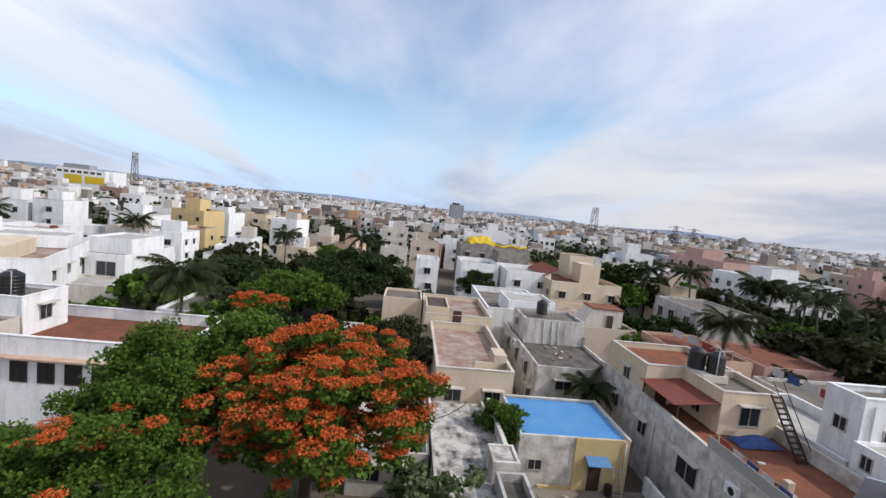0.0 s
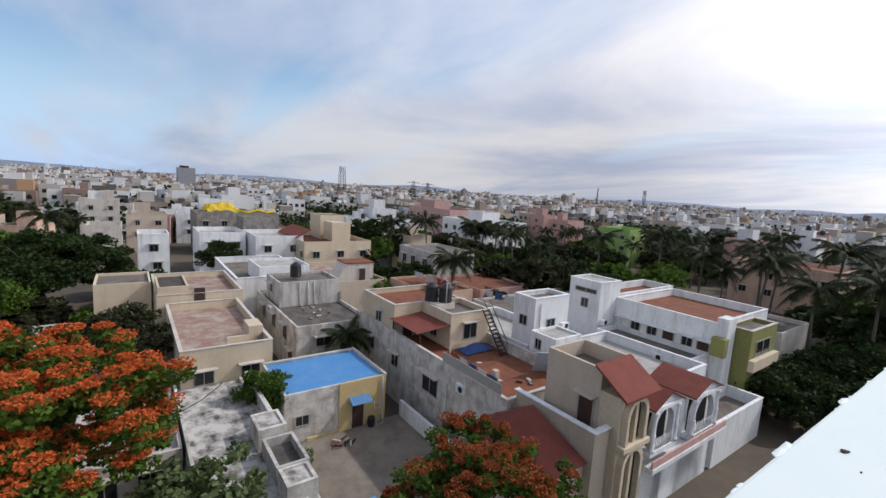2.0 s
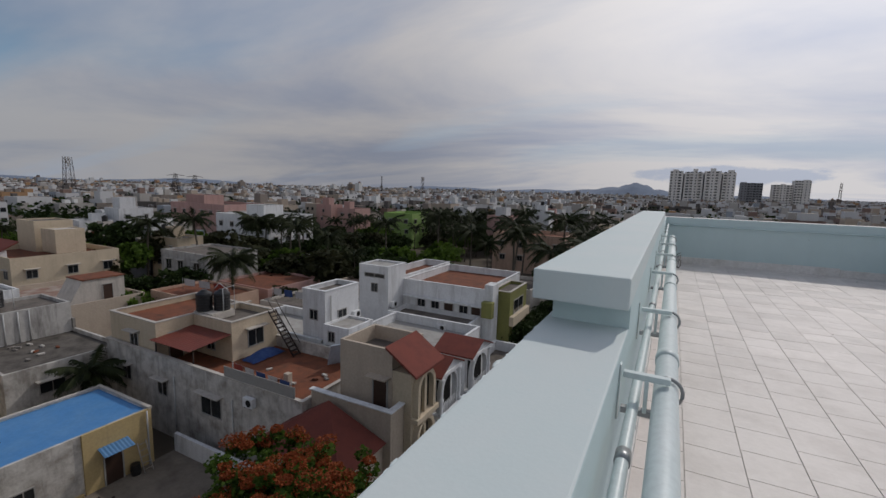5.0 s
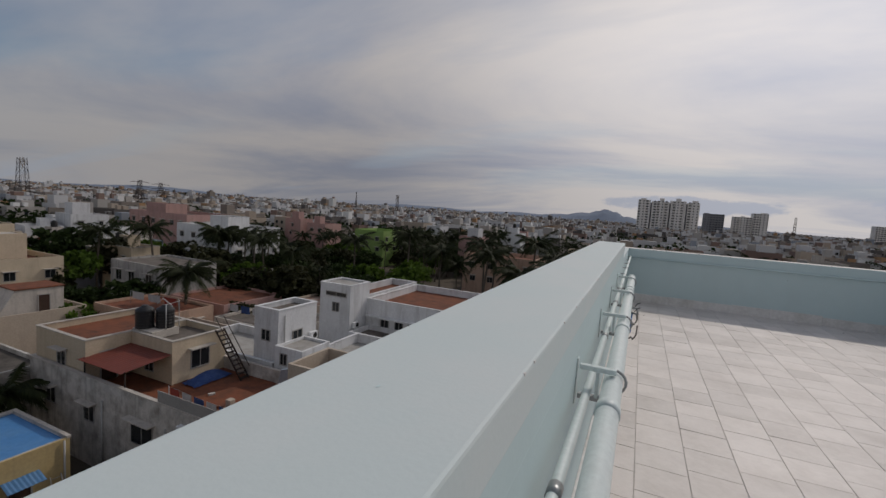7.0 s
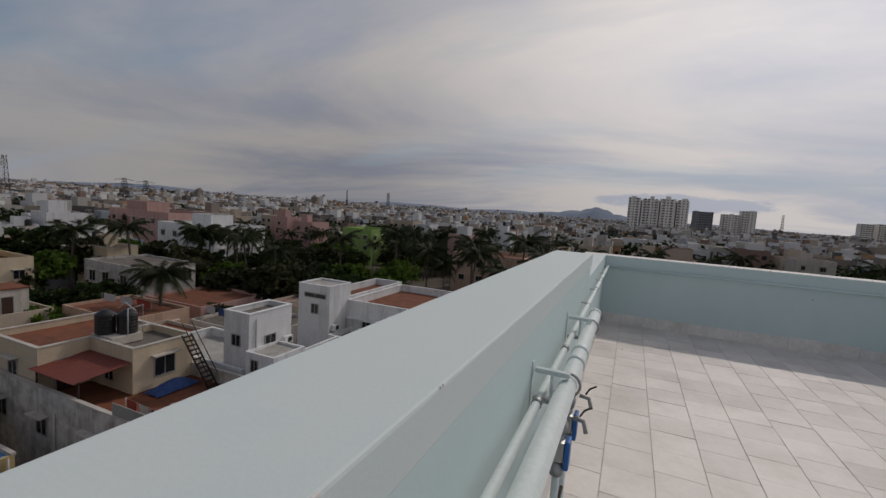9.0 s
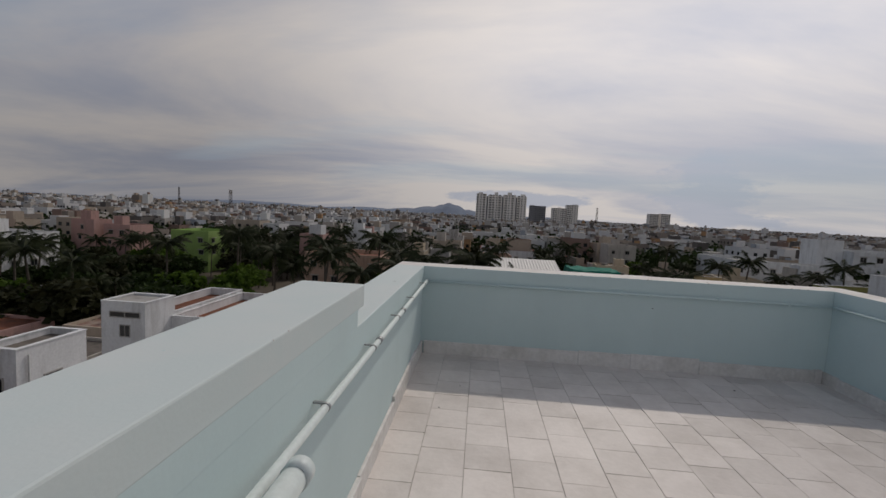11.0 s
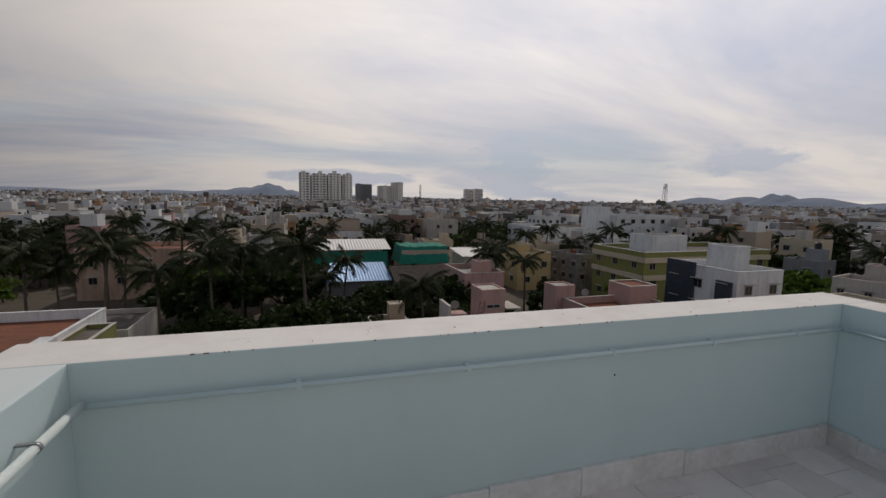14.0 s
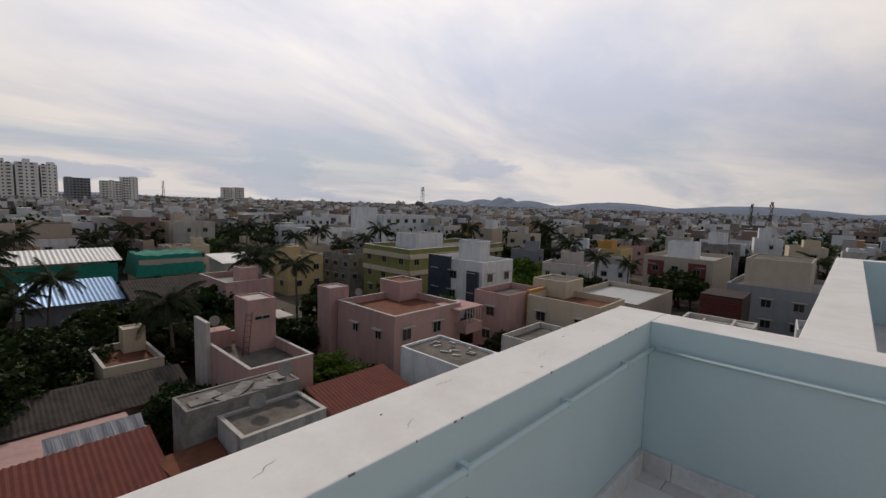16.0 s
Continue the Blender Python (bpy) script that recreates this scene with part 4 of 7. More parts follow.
yw = tagged(part("yard_wall", box(-27.6, -14, 6.3, 6.55, GROUND, -15.2, 0.03), M["white"], None), "low whitewashed yard wall", "wall", kind="structure")
yw2 = tagged(part("yard_wall", box(-22.5, -14, -3.1, -2.85, GROUND, -14.9, 0.03), M["offwhite"], None), "low stained yard wall", "wall", kind="structure")
lad = thing("ladder", "pale wooden ladder leaning on the shed", "ladder")
for y in (4.0, 4.5):
    rod("rail", [(X1 + 0.9, y, YARD), (X1 + 0.25, y, YARD + 1.8)], 0.03, M["offwhite"], lad)
for k in range(5):
    t = (k + 0.6) / 5
    rod("rung", [(X1 + 0.9 - 0.65 * t, 4.0, YARD + 1.8 * t), (X1 + 0.9 - 0.65 * t, 4.5, YARD + 1.8 * t)], 0.02, M["offwhite"], lad)
mat_ = thing("blue_table", "low blue topped table in the yard", "table")
part("top", box(-19.6, -18.2, -0.9, 0.2, -15.85, -15.78, 0.02), M["blue_sheet"], mat_)
for x in (-19.5, -18.3):
    for y in (-0.8, 0.1):
        rod("leg", [(x, y, YARD), (x, y, -15.85)], 0.03, M["steel"], mat_)
buk = thing("drum", "dark plastic drum standing by the shed wall", "drum")
v, f = tube([(X1 + 0.5, 3.7, YARD), (X1 + 0.5, 3.7, YARD + 0.35), (X1 + 0.5, 3.7, YARD + 0.7)], [0.24, 0.28, 0.25], 14)
mesh_object("body", v, f, M["tank"], None, buk)
junk = thing("scrap_heap", "small heap of scrap wood and cloth on the yard", "scrap")
for k in range(9):
    a, b = random.uniform(-26.5, -25.5), random.uniform(0.4, 1.8)
    ob = part("scrap", box(-0.3, 0.3, -0.06, 0.06, 0, 0.08), M[random.choice(["iron", "cloth_red", "bark", "offwhite"])], junk)
    ob.matrix_basis = pose(a, b, YARD + 0.02 * k, 0, 0, random.uniform(0, 180))

for hx, hy, hz, n, lab in ((-43.0, 5.0, -12.22, 10, "loose bricks and broken slabs left on the black roof"), (-22.0, 11.5, -11.93, 7, "bricks and pots standing on the red terrace"), (-39.6, -6.0, -13.98, 4, "crumbled plaster lying on the mould stained roof")):
    heap = thing("rubble", lab, "rubble", "", (hx, hy, hz))
    for k in range(n):
        ob = part("piece", box(-0.22, 0.22, -0.1, 0.1, 0, 0.12, 0.02), M[random.choice(["stained_white", "concrete", "concrete", "roof_red"])], heap)
        ob.location, ob.rotation_euler = (random.uniform(-2.4, 2.4), random.uniform(-1.3, 1.3), 0), (0, 0, random.uniform(0, 3))

# beige house with red terrace
BT = -11.95
h = thing("beige_house", "large beige house with red tiled roof terrace", "house")
block(h, -38.2, -17.4, 7.7, 15.2, GROUND, -11.05, "stained_white", "roof_red", 0.9, "offwhite")
block(h, -38.0, -32.0, 8.0, 15.1, -11.9, -8.9, "cream", "roof_red", 0.45, "offwhite")
block(h, -32.0, -27.6, 10.9, 15.1, -11.9, -8.9, "cream", "roof_grey", 0.45, "offwhite")
part("tank_stand", box(-32.4, -30.2, 11.2, 13.2, -9.3, -8.75, 0.03), M["offwhite"], h)
sheet_roof("awning", -32.2, -27.5, 7.6, 10.85, -10.05, -9.75, "awning", h, "sagging red sheet awning", 0.3, "y")
for x in (-31.9, -27.6):
    rod("awning_post", [(x, 7.9, BT), (x, 7.9, -10.0)], 0.05, M["iron"], h)
door(h, -31.98, 9.4, BT, "+x")
window(h, -27.6, 13.0, -10.5, "+x", 1.5, 1.4)
window(h, -30.0, 10.9, -10.8, "-y", 1.0, 1.2, False)
window(h, -34.8, 8.0, -10.6, "-y", 1.1, 1.2)
for x, z in ((-25.6, -13.4), (-20.4, -14.6)):
    window(h, x, 7.7, z, "-y", 2.1, 1.5)
for x, z in ((-35.5, -13.2), (-31, -13.4)):
    window(h, x, 7.7, z, "-y", 1.2, 1.2)
rod("drain_pipe", [(-29.5, 7.62, -12.2), (-29.5, 7.62, GROUND)], 0.05, M["pvc"], h)
rod("drain_pipe", [(-23.4, 7.62, -12.4), (-23.4, 7.62, GROUND)], 0.05, M["pvc"], h)
part("vent", box(-21.5, -21.1, 10.1, 10.5, BT, -11.1, 0.03), M["tan"], h)
part("terrace_rail", box(-24.2, -18.0, 7.72, 7.76, -11.0, -10.3), M["frame"], h, "panelled railing with bluish sheets")
ac_unit(-21.6, 7.68, -12.0, "-y")
copy_thing(tank, pose(-31.8, 11.7, -8.74))
copy_thing(tank, pose(-30.9, 12.6, -8.74))
tk = thing("tank_pipes", "bent white plumbing pipes beside the tanks", "pipes")
rod("pipe", [(-30.2, 12.2, -8.74), (-30.2, 12.2, -6.9), (-30.2, 13.2, -6.8), (-30.2, 13.2, -8.74)], 0.04, M["pvc"], tk)
rod("pipe", [(-31.2, 12.2, -7.0), (-31.0, 12.5, -6.6), (-30.5, 12.9, -7.2)], 0.04, M["pvc"], tk)
# iron stair on the terrace
st = thing("iron_stair", "dark iron stair rising to the upper roof", "stair")
for dy in (0, 0.7):
    rod("stringer", [(-24.6, 15.0 - dy - 0.3, BT), (-27.3, 15.0 - dy - 0.3, -8.7)], 0.06, M["iron"], st)
    rod("rail", [(-24.6, 15.0 - dy - 0.3, BT + 0.9), (-27.3, 15.0 - dy - 0.3, -7.8)], 0.03, M["iron"], st)
for k in range(12):
    t = (k + 0.5) / 12
    x, z = -24.6 - 2.7 * t, BT + 3.25 * t
    part("tread", box(x - 0.12, x + 0.12, 14.0, 14.7, z - 0.02, z + 0.02), M["iron"], st)
cloth_line(-24.5, 8.6, -19, 8.4, -10.4, ["cloth_red", "cloth_white", "cloth_blue", "cloth_white", "cloth_blue"])
tp = thing("tarpaulin", "crumpled blue tarpaulin on the red terrace", "tarpaulin")
bm = bmesh.new()
bmesh.ops.create_grid(bm, x_segments=12, y_segments=10, size=1)
for v in bm.verts:
    v.co = Vector((-26.6 + v.co.x * 0.7, 12.9 + v.co.y * 1.5, BT + 0.1 + 0.55 * max(0, 1 - v.co.x ** 2) * max(0, 1 - v.co.y ** 2) + 0.12 * noise.noise(v.co * 3)))
part("sheet", bm, M["cloth_blue"], tp)
pn = thing("solar_panel", "tilted grey blue panel leaning on the terrace wall", "panel")
ob = part("board", box(-1.1, 1.1, -0.03, 0.03, 0, 1.9, 0.01), M["bluewall"], pn)
ob.matrix_basis = pose(-20.6, 14.9, BT + 0.15, 25, 0, 60)
# front block of the beige house with its sloping porch roof
def slab4(a, b, c, d, t):
    """A flat slab over four corners, t thick."""
    bm = bmesh.new()
    up = [bm.verts.new(p) for p in (a, b, c, d)]
    dn = [bm.verts.new((p[0], p[1], p[2] - t)) for p in (a, b, c, d)]
    bm.faces.new(up)
    bm.faces.new(dn[::-1])
    for k in range(4):
        bm.faces.new((up[k], dn[k], dn[(k + 1) % 4], up[(k + 1) % 4]))
    return bm


def arch(root, x, yc, zb, w, h, mat, t=0.25, depth=0.5):
    """A round arch facing +x: two piers and the ring over them, in one piece."""
    bm = bmesh.new()
    r, zs = w / 2, zb + h - w / 2
    prof = [(yc + r, zb, yc + r + t, zb)] + [(yc + r * math.cos(a), zs + r * math.sin(a), yc + (r + t) * math.cos(a), zs + (r + t) * math.sin(a))
                                             for a in [math.pi * k / 14 for k in range(15)]] + [(yc - r, zb, yc - r - t, zb)]
    rows = [[bm.verts.new(c) for c in ((x, a, b), (x, c_, d), (x - depth, c_, d), (x - depth, a, b))] for a, b, c_, d in prof]
    for p, q in zip(rows, rows[1:]):
        for k in range(4):
            bm.faces.new((p[k], p[(k + 1) % 4], q[(k + 1) % 4], q[k]))
    bm.faces.new(rows[0])
    bm.faces.new(rows[-1][::-1])
    return part("arch", bm, M[mat], root)


h2 = thing("gabled_house", "beige house front with red sloping porch roof and tall arch", "house")
block(h2, -17.4, -12.3, 5.2, 8.4, GROUND, -12.1, "tan", "roof_red", 0.2)
bm = bmesh.new()
for co in ((-18.3, 4.6, -12.2), (-12.0, 4.6, -12.2), (-12.0, 8.35, -12.2), (-18.3, 8.35, -12.2), (-15.6, 7.9, -10.5)):
    bm.verts.new(co)
bm.verts.ensure_lookup_table()
for a, b in ((0, 1), (1, 2), (2, 3), (3, 0)):
    bm.faces.new((bm.verts[a], bm.verts[b], bm.verts[4]))
bm.faces.new([bm.verts[k] for k in (3, 2, 1, 0)])
part("hip_roof", bm, M["clay"], h2, "red painted hipped roof")
part("roof_wall", box(-17.4, -11.8, 8.4, 8.62, GROUND, -10.5, 0.02), M["tan"], h2)
part("roof_coping", box(-17.5, -11.7, 8.32, 8.70, -10.5, -10.43, 0.02), M["white"], h2)
part("front_wall", box(-12.02, -11.8, 8.62, 9.7, GROUND, -10.5, 0.02), M["tan"], h2)
part("front_coping", box(-12.1, -11.7, 8.7, 9.7, -10.5, -10.43, 0.02), M["white"], h2)
part("terrace_floor", box(-17.3, -12.02, 8.62, 9.7, GROUND, -11.5), M["roof_grey"], h2)
block(h2, -16.3, -12.6, 9.7, 13.1, GROUND, -7.6, "tan", "roof_grey", 0.9)
part("porch_body", box(-12.6, -11.35, 9.72, 12.2, GROUND, -8.75, 0.02), M["cream"], h2)
part("porch_roof", slab4((-12.75, 9.2, -7.25), (-12.75, 12.5, -7.25), (-10.75, 12.5, -8.55), (-10.75, 9.2, -8.55), 0.14), M["clay"], h2, "red clay porch roof")
door(h2, -13.4, 9.68, -11.5, "-y", 0.9, 2.1)
part("door_hood", box(-14.1, -12.7, 9.1, 9.7, -9.25, -9.17, 0.01), M["tan"], h2)
for zb, hh in ((-11.3, 2.3), (-15.2, 3.4)):
    arch(h2, -11.0, 10.9, zb, 1.5, hh, "cream", 0.25, 0.4)
    # near-black panel on the wall stands in for the arch's shaded depth
    part("arch_recess", box(-11.36, -11.33, 10.15, 11.65, zb, zb + hh - 0.2), M["dark"], h2)
    part("mullion", box(-11.3, -11.1, 10.78, 11.02, zb, zb + hh - 0.05), M["cream"], h2)
part("arch_band", box(-11.35, -10.9, 9.7, 12.2, -11.6, -11.3, 0.02), M["cream"], h2)

# white house with arched porticoes
h = thing("white_arched_house", "white house with arched porticoes and terrace", "house")
block(h, -33.5, -23.3, 15.6, 21.5, GROUND, -10.9, "white", "roof_white", 0.7, "white")
block(h, -25.6, -23.2, 16.0, 20.2, -11.6, -7.0, "white", "roof_grey", 0.35, "white")
block(h, -23.2, -20.6, 15.7, 18.8, -12.4, -9.5, "white", "roof_white", 0.2)
block(h, -23.3, -14.2, 18.9, 26.4, GROUND, -11.15, "white", "roof_white", 0.8, "white")
block(h, -20.6, -15.6, 15.3, 18.8, GROUND, -11.5, "white", "roof_grey", 0.8)
window(h, -20.6, 17.2, -10.7, "+x", 2.0, 1.2, False)
window(h, -22.3, 15.7, -10.4, "-y", 0.7, 0.9, False)
window(h, -23.18, 18.0, -9.2, "+x", 1.1, 0.8, False)
window(h, -24.4, 16.0, -9.0, "-y", 0.9, 0.9, False)
ac_unit(-23.2, 19.6, -9.6, "+x")
ac_unit(-18.0, 26.4, -11.8, "-y")
rod("drain_pipe", [(-23.12, 16.6, -7.4), (-23.12, 16.6, -11.5)], 0.05, M["pvc"], h)
part("curved_rail", box(-19.6, -16.6, 15.4, 15.5, -11.5, -10.6, 0.02), M["grey"], h)


def portico(root, yc, x=-11.0, w=1.9, zb=-12.4):
    part("porch_body", box(-14.2, x - 0.5, yc - w / 2 - 0.5, yc + w / 2 + 0.5, GROUND, zb + 2.5), M["white"], root)
    arch(root, x, yc, zb, w, 2.3, "white", 0.18, 0.35)
    # the porch's inner shade is a near-black sheet behind the arch
    part("porch_shade", box(x - 0.5, x - 0.46, yc - w / 2, yc + w / 2, zb, zb + 2.2), M["dark"], root)
    part("porch_floor", box(x - 0.6, x + 0.1, yc - w / 2 - 0.5, yc + w / 2 + 0.5, zb - 0.3, zb, 0.02), M["white"], root)
    part("porch_lintel", box(x - 0.55, x + 0.12, yc - w / 2 - 0.55, yc + w / 2 + 0.55, zb + 2.35, zb + 2.6, 0.03), M["white"], root)
    for s in (-1, 1):
        cy = yc + s * (w / 2 + 0.3)
        zs = [zb, zb + 0.15, zb + 0.2, zb + 0.9, zb + 1.0, zb + 1.1, zb + 2.1, zb + 2.2, zb + 2.35]
        v, f = tube([(x + 0.02, cy, z) for z in zs], [0.16, 0.16, 0.11, 0.14, 0.17, 0.11, 0.10, 0.15, 0.17], 12)
        mesh_object("column", v, f, M["white"], None, root, "turned white column", True)
        bm = bmesh.new()
        ye = yc + s * (w / 2 + 0.7)
        vs = [bm.verts.new(c) for c in ((-14.0, yc, zb + 3.4), (x + 0.2, yc, zb + 3.4), (x + 0.2, ye, zb + 2.6), (-14.0, ye, zb + 2.6),
                                         (-14.0, yc, zb + 3.28), (x + 0.2, yc, zb + 3.28), (x + 0.2, ye, zb + 2.5), (-14.0, ye, zb + 2.5))]
        for q in ((0, 1, 2, 3), (7, 6, 5, 4), (0, 4, 5, 1), (1, 5, 6, 2), (2, 6, 7, 3), (3, 7, 4, 0)):
            bm.faces.new([vs[i] for i in q])
        part("porch_roof", bm, M["clay"], root, "small red clay tiled porch roof")
    bm = bmesh.new()
    vs = [bm.verts.new(c) for c in ((x, yc - w / 2 - 0.5, zb + 2.6), (x, yc + w / 2 + 0.5, zb + 2.6), (x, yc, zb + 3.25),
                                     (-13.9, yc - w / 2 - 0.5, zb + 2.6), (-13.9, yc + w / 2 + 0.5, zb + 2.6), (-13.9, yc, zb + 3.25))]
    for q in ((0, 1, 2), (5, 4, 3), (0, 3, 4, 1)):
        bm.faces.new([vs[i] for i in q])
    part("pediment", bm, M["white"], root)
    for k in range(9):
        y = yc - w / 2 + w * (k + 0.5) / 9
        rod("baluster", [(x + 0.02, y, zb), (x + 0.02, y, zb + 0.7)], 0.035, M["white"], root, sides=6)


portico(h, 13.9)
portico(h, 18.9, -11.0, 2.5, -12.8)
part("lower_front", box(-14.2, -11.5, 12.4, 21.5, GROUND, -13.2), M["white"], h)
part("ledge", box(-11.5, -10.6, 12.4, 21.6, -13.5, -13.2, 0.02), M["white"], h)
part("ledge_rail", box(-10.75, -10.65, 12.4, 21.6, -13.2, -12.75, 0.02), M["pink"], h)

# white house with terracotta terrace and olive front
h = thing("white_terracotta_house", "white house with terracotta roof terrace and olive front", "house")
block(h, -28.6, -24.9, 27.2, 30.6, GROUND, -6.9, "white", "roof_white", 0.12, "white")
block(h, -28.6, -24.9, 30.6, 41.5, GROUND, -8.3, "white", "roof_red", 0.7, "white")
block(h, -24.9, -15.3, 30.2, 41.5, GROUND, -8.6, "white", "roof_red", 0.75, "white")
block(h, -24.6, -15.6, 26.8, 30.2, GROUND, -11.3, "white", "roof_grey", 0.5)
part("band", box(-24.7, -15.0, 29.7, 30.2, -10.4, -10.2, 0.02), M["white"], h)
part("corner_slab", box(-15.3, -14.4, 30.0, 31.6, GROUND, -8.0, 0.02), M["white"], h)
block(h, -15.2, -13.2, 31.8, 37.5, GROUND, -8.9, "olive", "roof_grey", 0.3, "offwhite")
for z in (-11.4, -14.2):
    part("balcony_slab", box(-13.2, -12.75, 31.8, 37.5, z - 1.0, z - 0.02, 0.02), M["cream"], h)
    window(h, -13.2, 34.6, z + 0.7, "+x", 3.2, 1.5, False)
part("bay", box(-15.3, -14.2, 29.3, 30.0, -11.2, -9.6, 0.03), M["olive"], h)
block(h, -14.2, -11.4, 22.2, 30.6, GROUND, -13.7, "white", "roof_grey", 0.9, "white")
window(h, -26.6, 27.2, -9.2, "-y", 0.9, 1.0, False)
window(h, -26.6, 27.2, -7.9, "-y", 2.6, 0.5, False)
for x in (-22.6, -20.9, -17.6):
    window(h, x, 30.2, -11.1, "-y", 1.0, 1.3, False)
door(h, -19.3, 30.18, -12.4, "-y")
door(h, -16.2, 30.18, -12.4, "-y")
ac_unit(-24.9, 28.0, -10.9, "+x")
copyt = copy_thing(tank, Matrix.Translation((-17.0, 43.2, -10.8)))
h = thing("low_grey_roof_house", "low house with grey sheet roof behind the white one", "house")
block(h, -31, -14.0, 42.2, 50.5, GROUND, -10.8, "offwhite", "roof_grey", 0.5)

# ---------------------------------------------------------------- houses to the left of the first view (south west)
h = thing("white_corner_house", "white two storey house with row of brown windows", "house")
block(h, -40.2, -31.8, -47, -26.5, GROUND, -10.5, "white", "roof_red", 0.9, "white")
block(h, -38.2, -33.9, -47.5, -38.6, -11.4, -8.4, "white", "roof_grey", 0.3, "white")
block(h, -33.9, -31.9, -47.0, -38.6, -11.4, -9.8, "offwhite", "roof_grey", 0.2)
for y in (-37.0, -35.2, -33.4, -31.6, -29.8):
    window(h, -31.8, y, -13.0, "+x", 1.15, 1.5, False, "door")
part("lintel_band", box(-31.8, -31.2, -38.4, -28, -11.95, -11.82, 0.02), M["peach"], h, "rust coloured ledge over the windows")
window(h, -36.0, -38.6, -9.9, "+y", 1.2, 1.2)
for k in range(9):
    part("louvre", box(-31.8, -31.68, -43.5, -39.2, -11.6 - 0.28 * k, -11.45 - 0.28 * k), M["offwhite"], h)
rod("drain_pipe", [(-33.8, -38.5, -8.6), (-33.8, -38.5, -11.4)], 0.05, M["pvc"], h)
copy_thing(tank, Matrix.LocRotScale((-35.4, -40.6, -8.68), None, (1.25, 1.25, 1.2)))
fr = thing("pipe_stand", "white pipe frame round the black tank", "pipes")
rod("pipe", [(-34.3, -41.4, -8.7), (-34.3, -41.4, -6.6), (-34.3, -39.7, -6.6), (-34.3, -39.7, -8.7)], 0.05, M["pvc"], fr)
rod("pipe", [(-34.5, -42.0, -8.7), (-34.5, -42.0, -6.2)], 0.05, M["pvc"], fr)
h = thing("white_flat_house", "long white house with pierced roof parapet", "house")
block(h, -21, 0, -11, 0, GROUND, -8.6, "white", "roof_peel", 0.7, "white")
part("tan_room", box(-9, -0.6, -9.5, -3.4, -9.2, -7.4, 0.03), M["cream"], h)
block(h, -20, -13, -10, -1.5, -9.2, -7.6, "white", "roof_white", 0.3)
for x in (-18, -13, -8, -3):
    window(h, x, 0, -10.9, "+y", 1.2, 1.2)
for y in (-8, -3):
    window(h, 0, y, -11.2, "+x", 1.4, 1.3)
h.matrix_basis = pose(-49.5, -49.4, 0, 0, 0, 22)
h = thing("open_veranda_house", "white house with open veranda under a roof slab", "house")
block(h, -74, -62, -57, -49, GROUND, -9.6, "white", "roof_grey", 0.4)
block(h, -73, -65, -56, -50.0, -10.4, -7.8, "white", "roof_white", 0.3)
window(h, -62, -55.4, -11.6, "+x", 2.6, 2.0, False)
window(h, -62, -51.4, -11.6, "+x", 2.6, 2.0, False)
block(h, -61.8, -56, -54, -46, GROUND, -12.6, "offwhite", "roof_white", 0.3)

# ---------------------------------------------------------------- houses in front (north and north east)
h = thing("pink_tower_house", "pink house with tall rooftop stair room", "house")
block(h, 14.3, 19.3, 28.6, 38.8, GROUND, -10.6, "pink", "roof_grey", 0.85, "offwhite")
block(h, 16.8, 19.2, 34.6, 37.4, -11.5, -7.0, "pink", "offwhite", 0.12)
part("corner_wall", box(14.0, 14.3, 36.0, 38.9, GROUND, -8.7, 0.02), M["offwhite"], h, "whitewashed corner wall")
part("tank_shelf", box(14.4, 16.4, 37.2, 38.7, -11.5, -9.9, 0.02), M["pink"], h)
part("stair_canopy", box(19.2, 20.7, 34.2, 37.0, -8.9, -8.78, 0.02), M["offwhite"], h)
window(h, 18.0, 34.6, -8.6, "-y", 1.4, 0.4, False)
door(h, 19.22, 35.8, -11.45, "+x")
window(h, 16.2, 28.6, -12.9, "-y", 1.0, 1.0)
window(h, 19.3, 31, -12.4, "+x", 1.2, 1.2)
lad2 = thing("iron_ladder", "rusty red iron ladder against the stair room", "ladder")
for dx in (0, 0.5):
    rod("rail", [(16.0 + dx, 34.0, -11.45), (16.6 + dx, 34.5, -8.0)], 0.03, M["clay"], lad2, sides=6)
for k in range(8):
    t = (k + 0.5) / 8
    rod("rung", [(16.0 + 0.6 * t, 34.0 + 0.5 * t, -11.45 + 3.45 * t), (16.5 + 0.6 * t, 34.0 + 0.5 * t, -11.45 + 3.45 * t)], 0.02, M["clay"], lad2, sides=6)
dish(15.3, 38.0, -9.9, -100)
h = thing("pink_house", "large pink house with reddish roof terrace", "house")
block(h, 29.8, 40.0, 31.0, 41.0, GROUND, -9.9, "pink", "roof_red", 0.75, "offwhite")
block(h, 36.8, 40.6, 38.2, 42.0, -10.6, -8.3, "pink", "roof_red", 0.15, "offwhite")
block(h, 29.0, 31.6, 41.4, 44.0, GROUND, -8.5, "pink", "roof_white", 0.15)
for x in (31.5, 36.0):
    window(h, x, 31.0, -12.0, "-y", 1.3, 1.3)
    window(h, x, 31.0, -15.0, "-y", 1.3, 1.3)
for y in (33.5, 37.5):
    window(h, 29.8, y, -12.3, "-x", 1.0, 1.0)
part("balcony_roof", box(38.2, 42.4, 29.6, 33.5, -10.4, -10.25, 0.02), M["pink"], h)
part("balcony", box(39.2, 42.2, 29.4, 31.0, -13.2, -12.1, 0.03), M["pink"], h)
for k in range(6):
    rod("balcony_bar", [(39.4 + 0.5 * k, 29.5, -12.1), (39.4 + 0.5 * k, 29.5, -10.4)], 0.05, M["offwhite"], h, sides=6)
dish(33, 41.4, -10.2, -120)
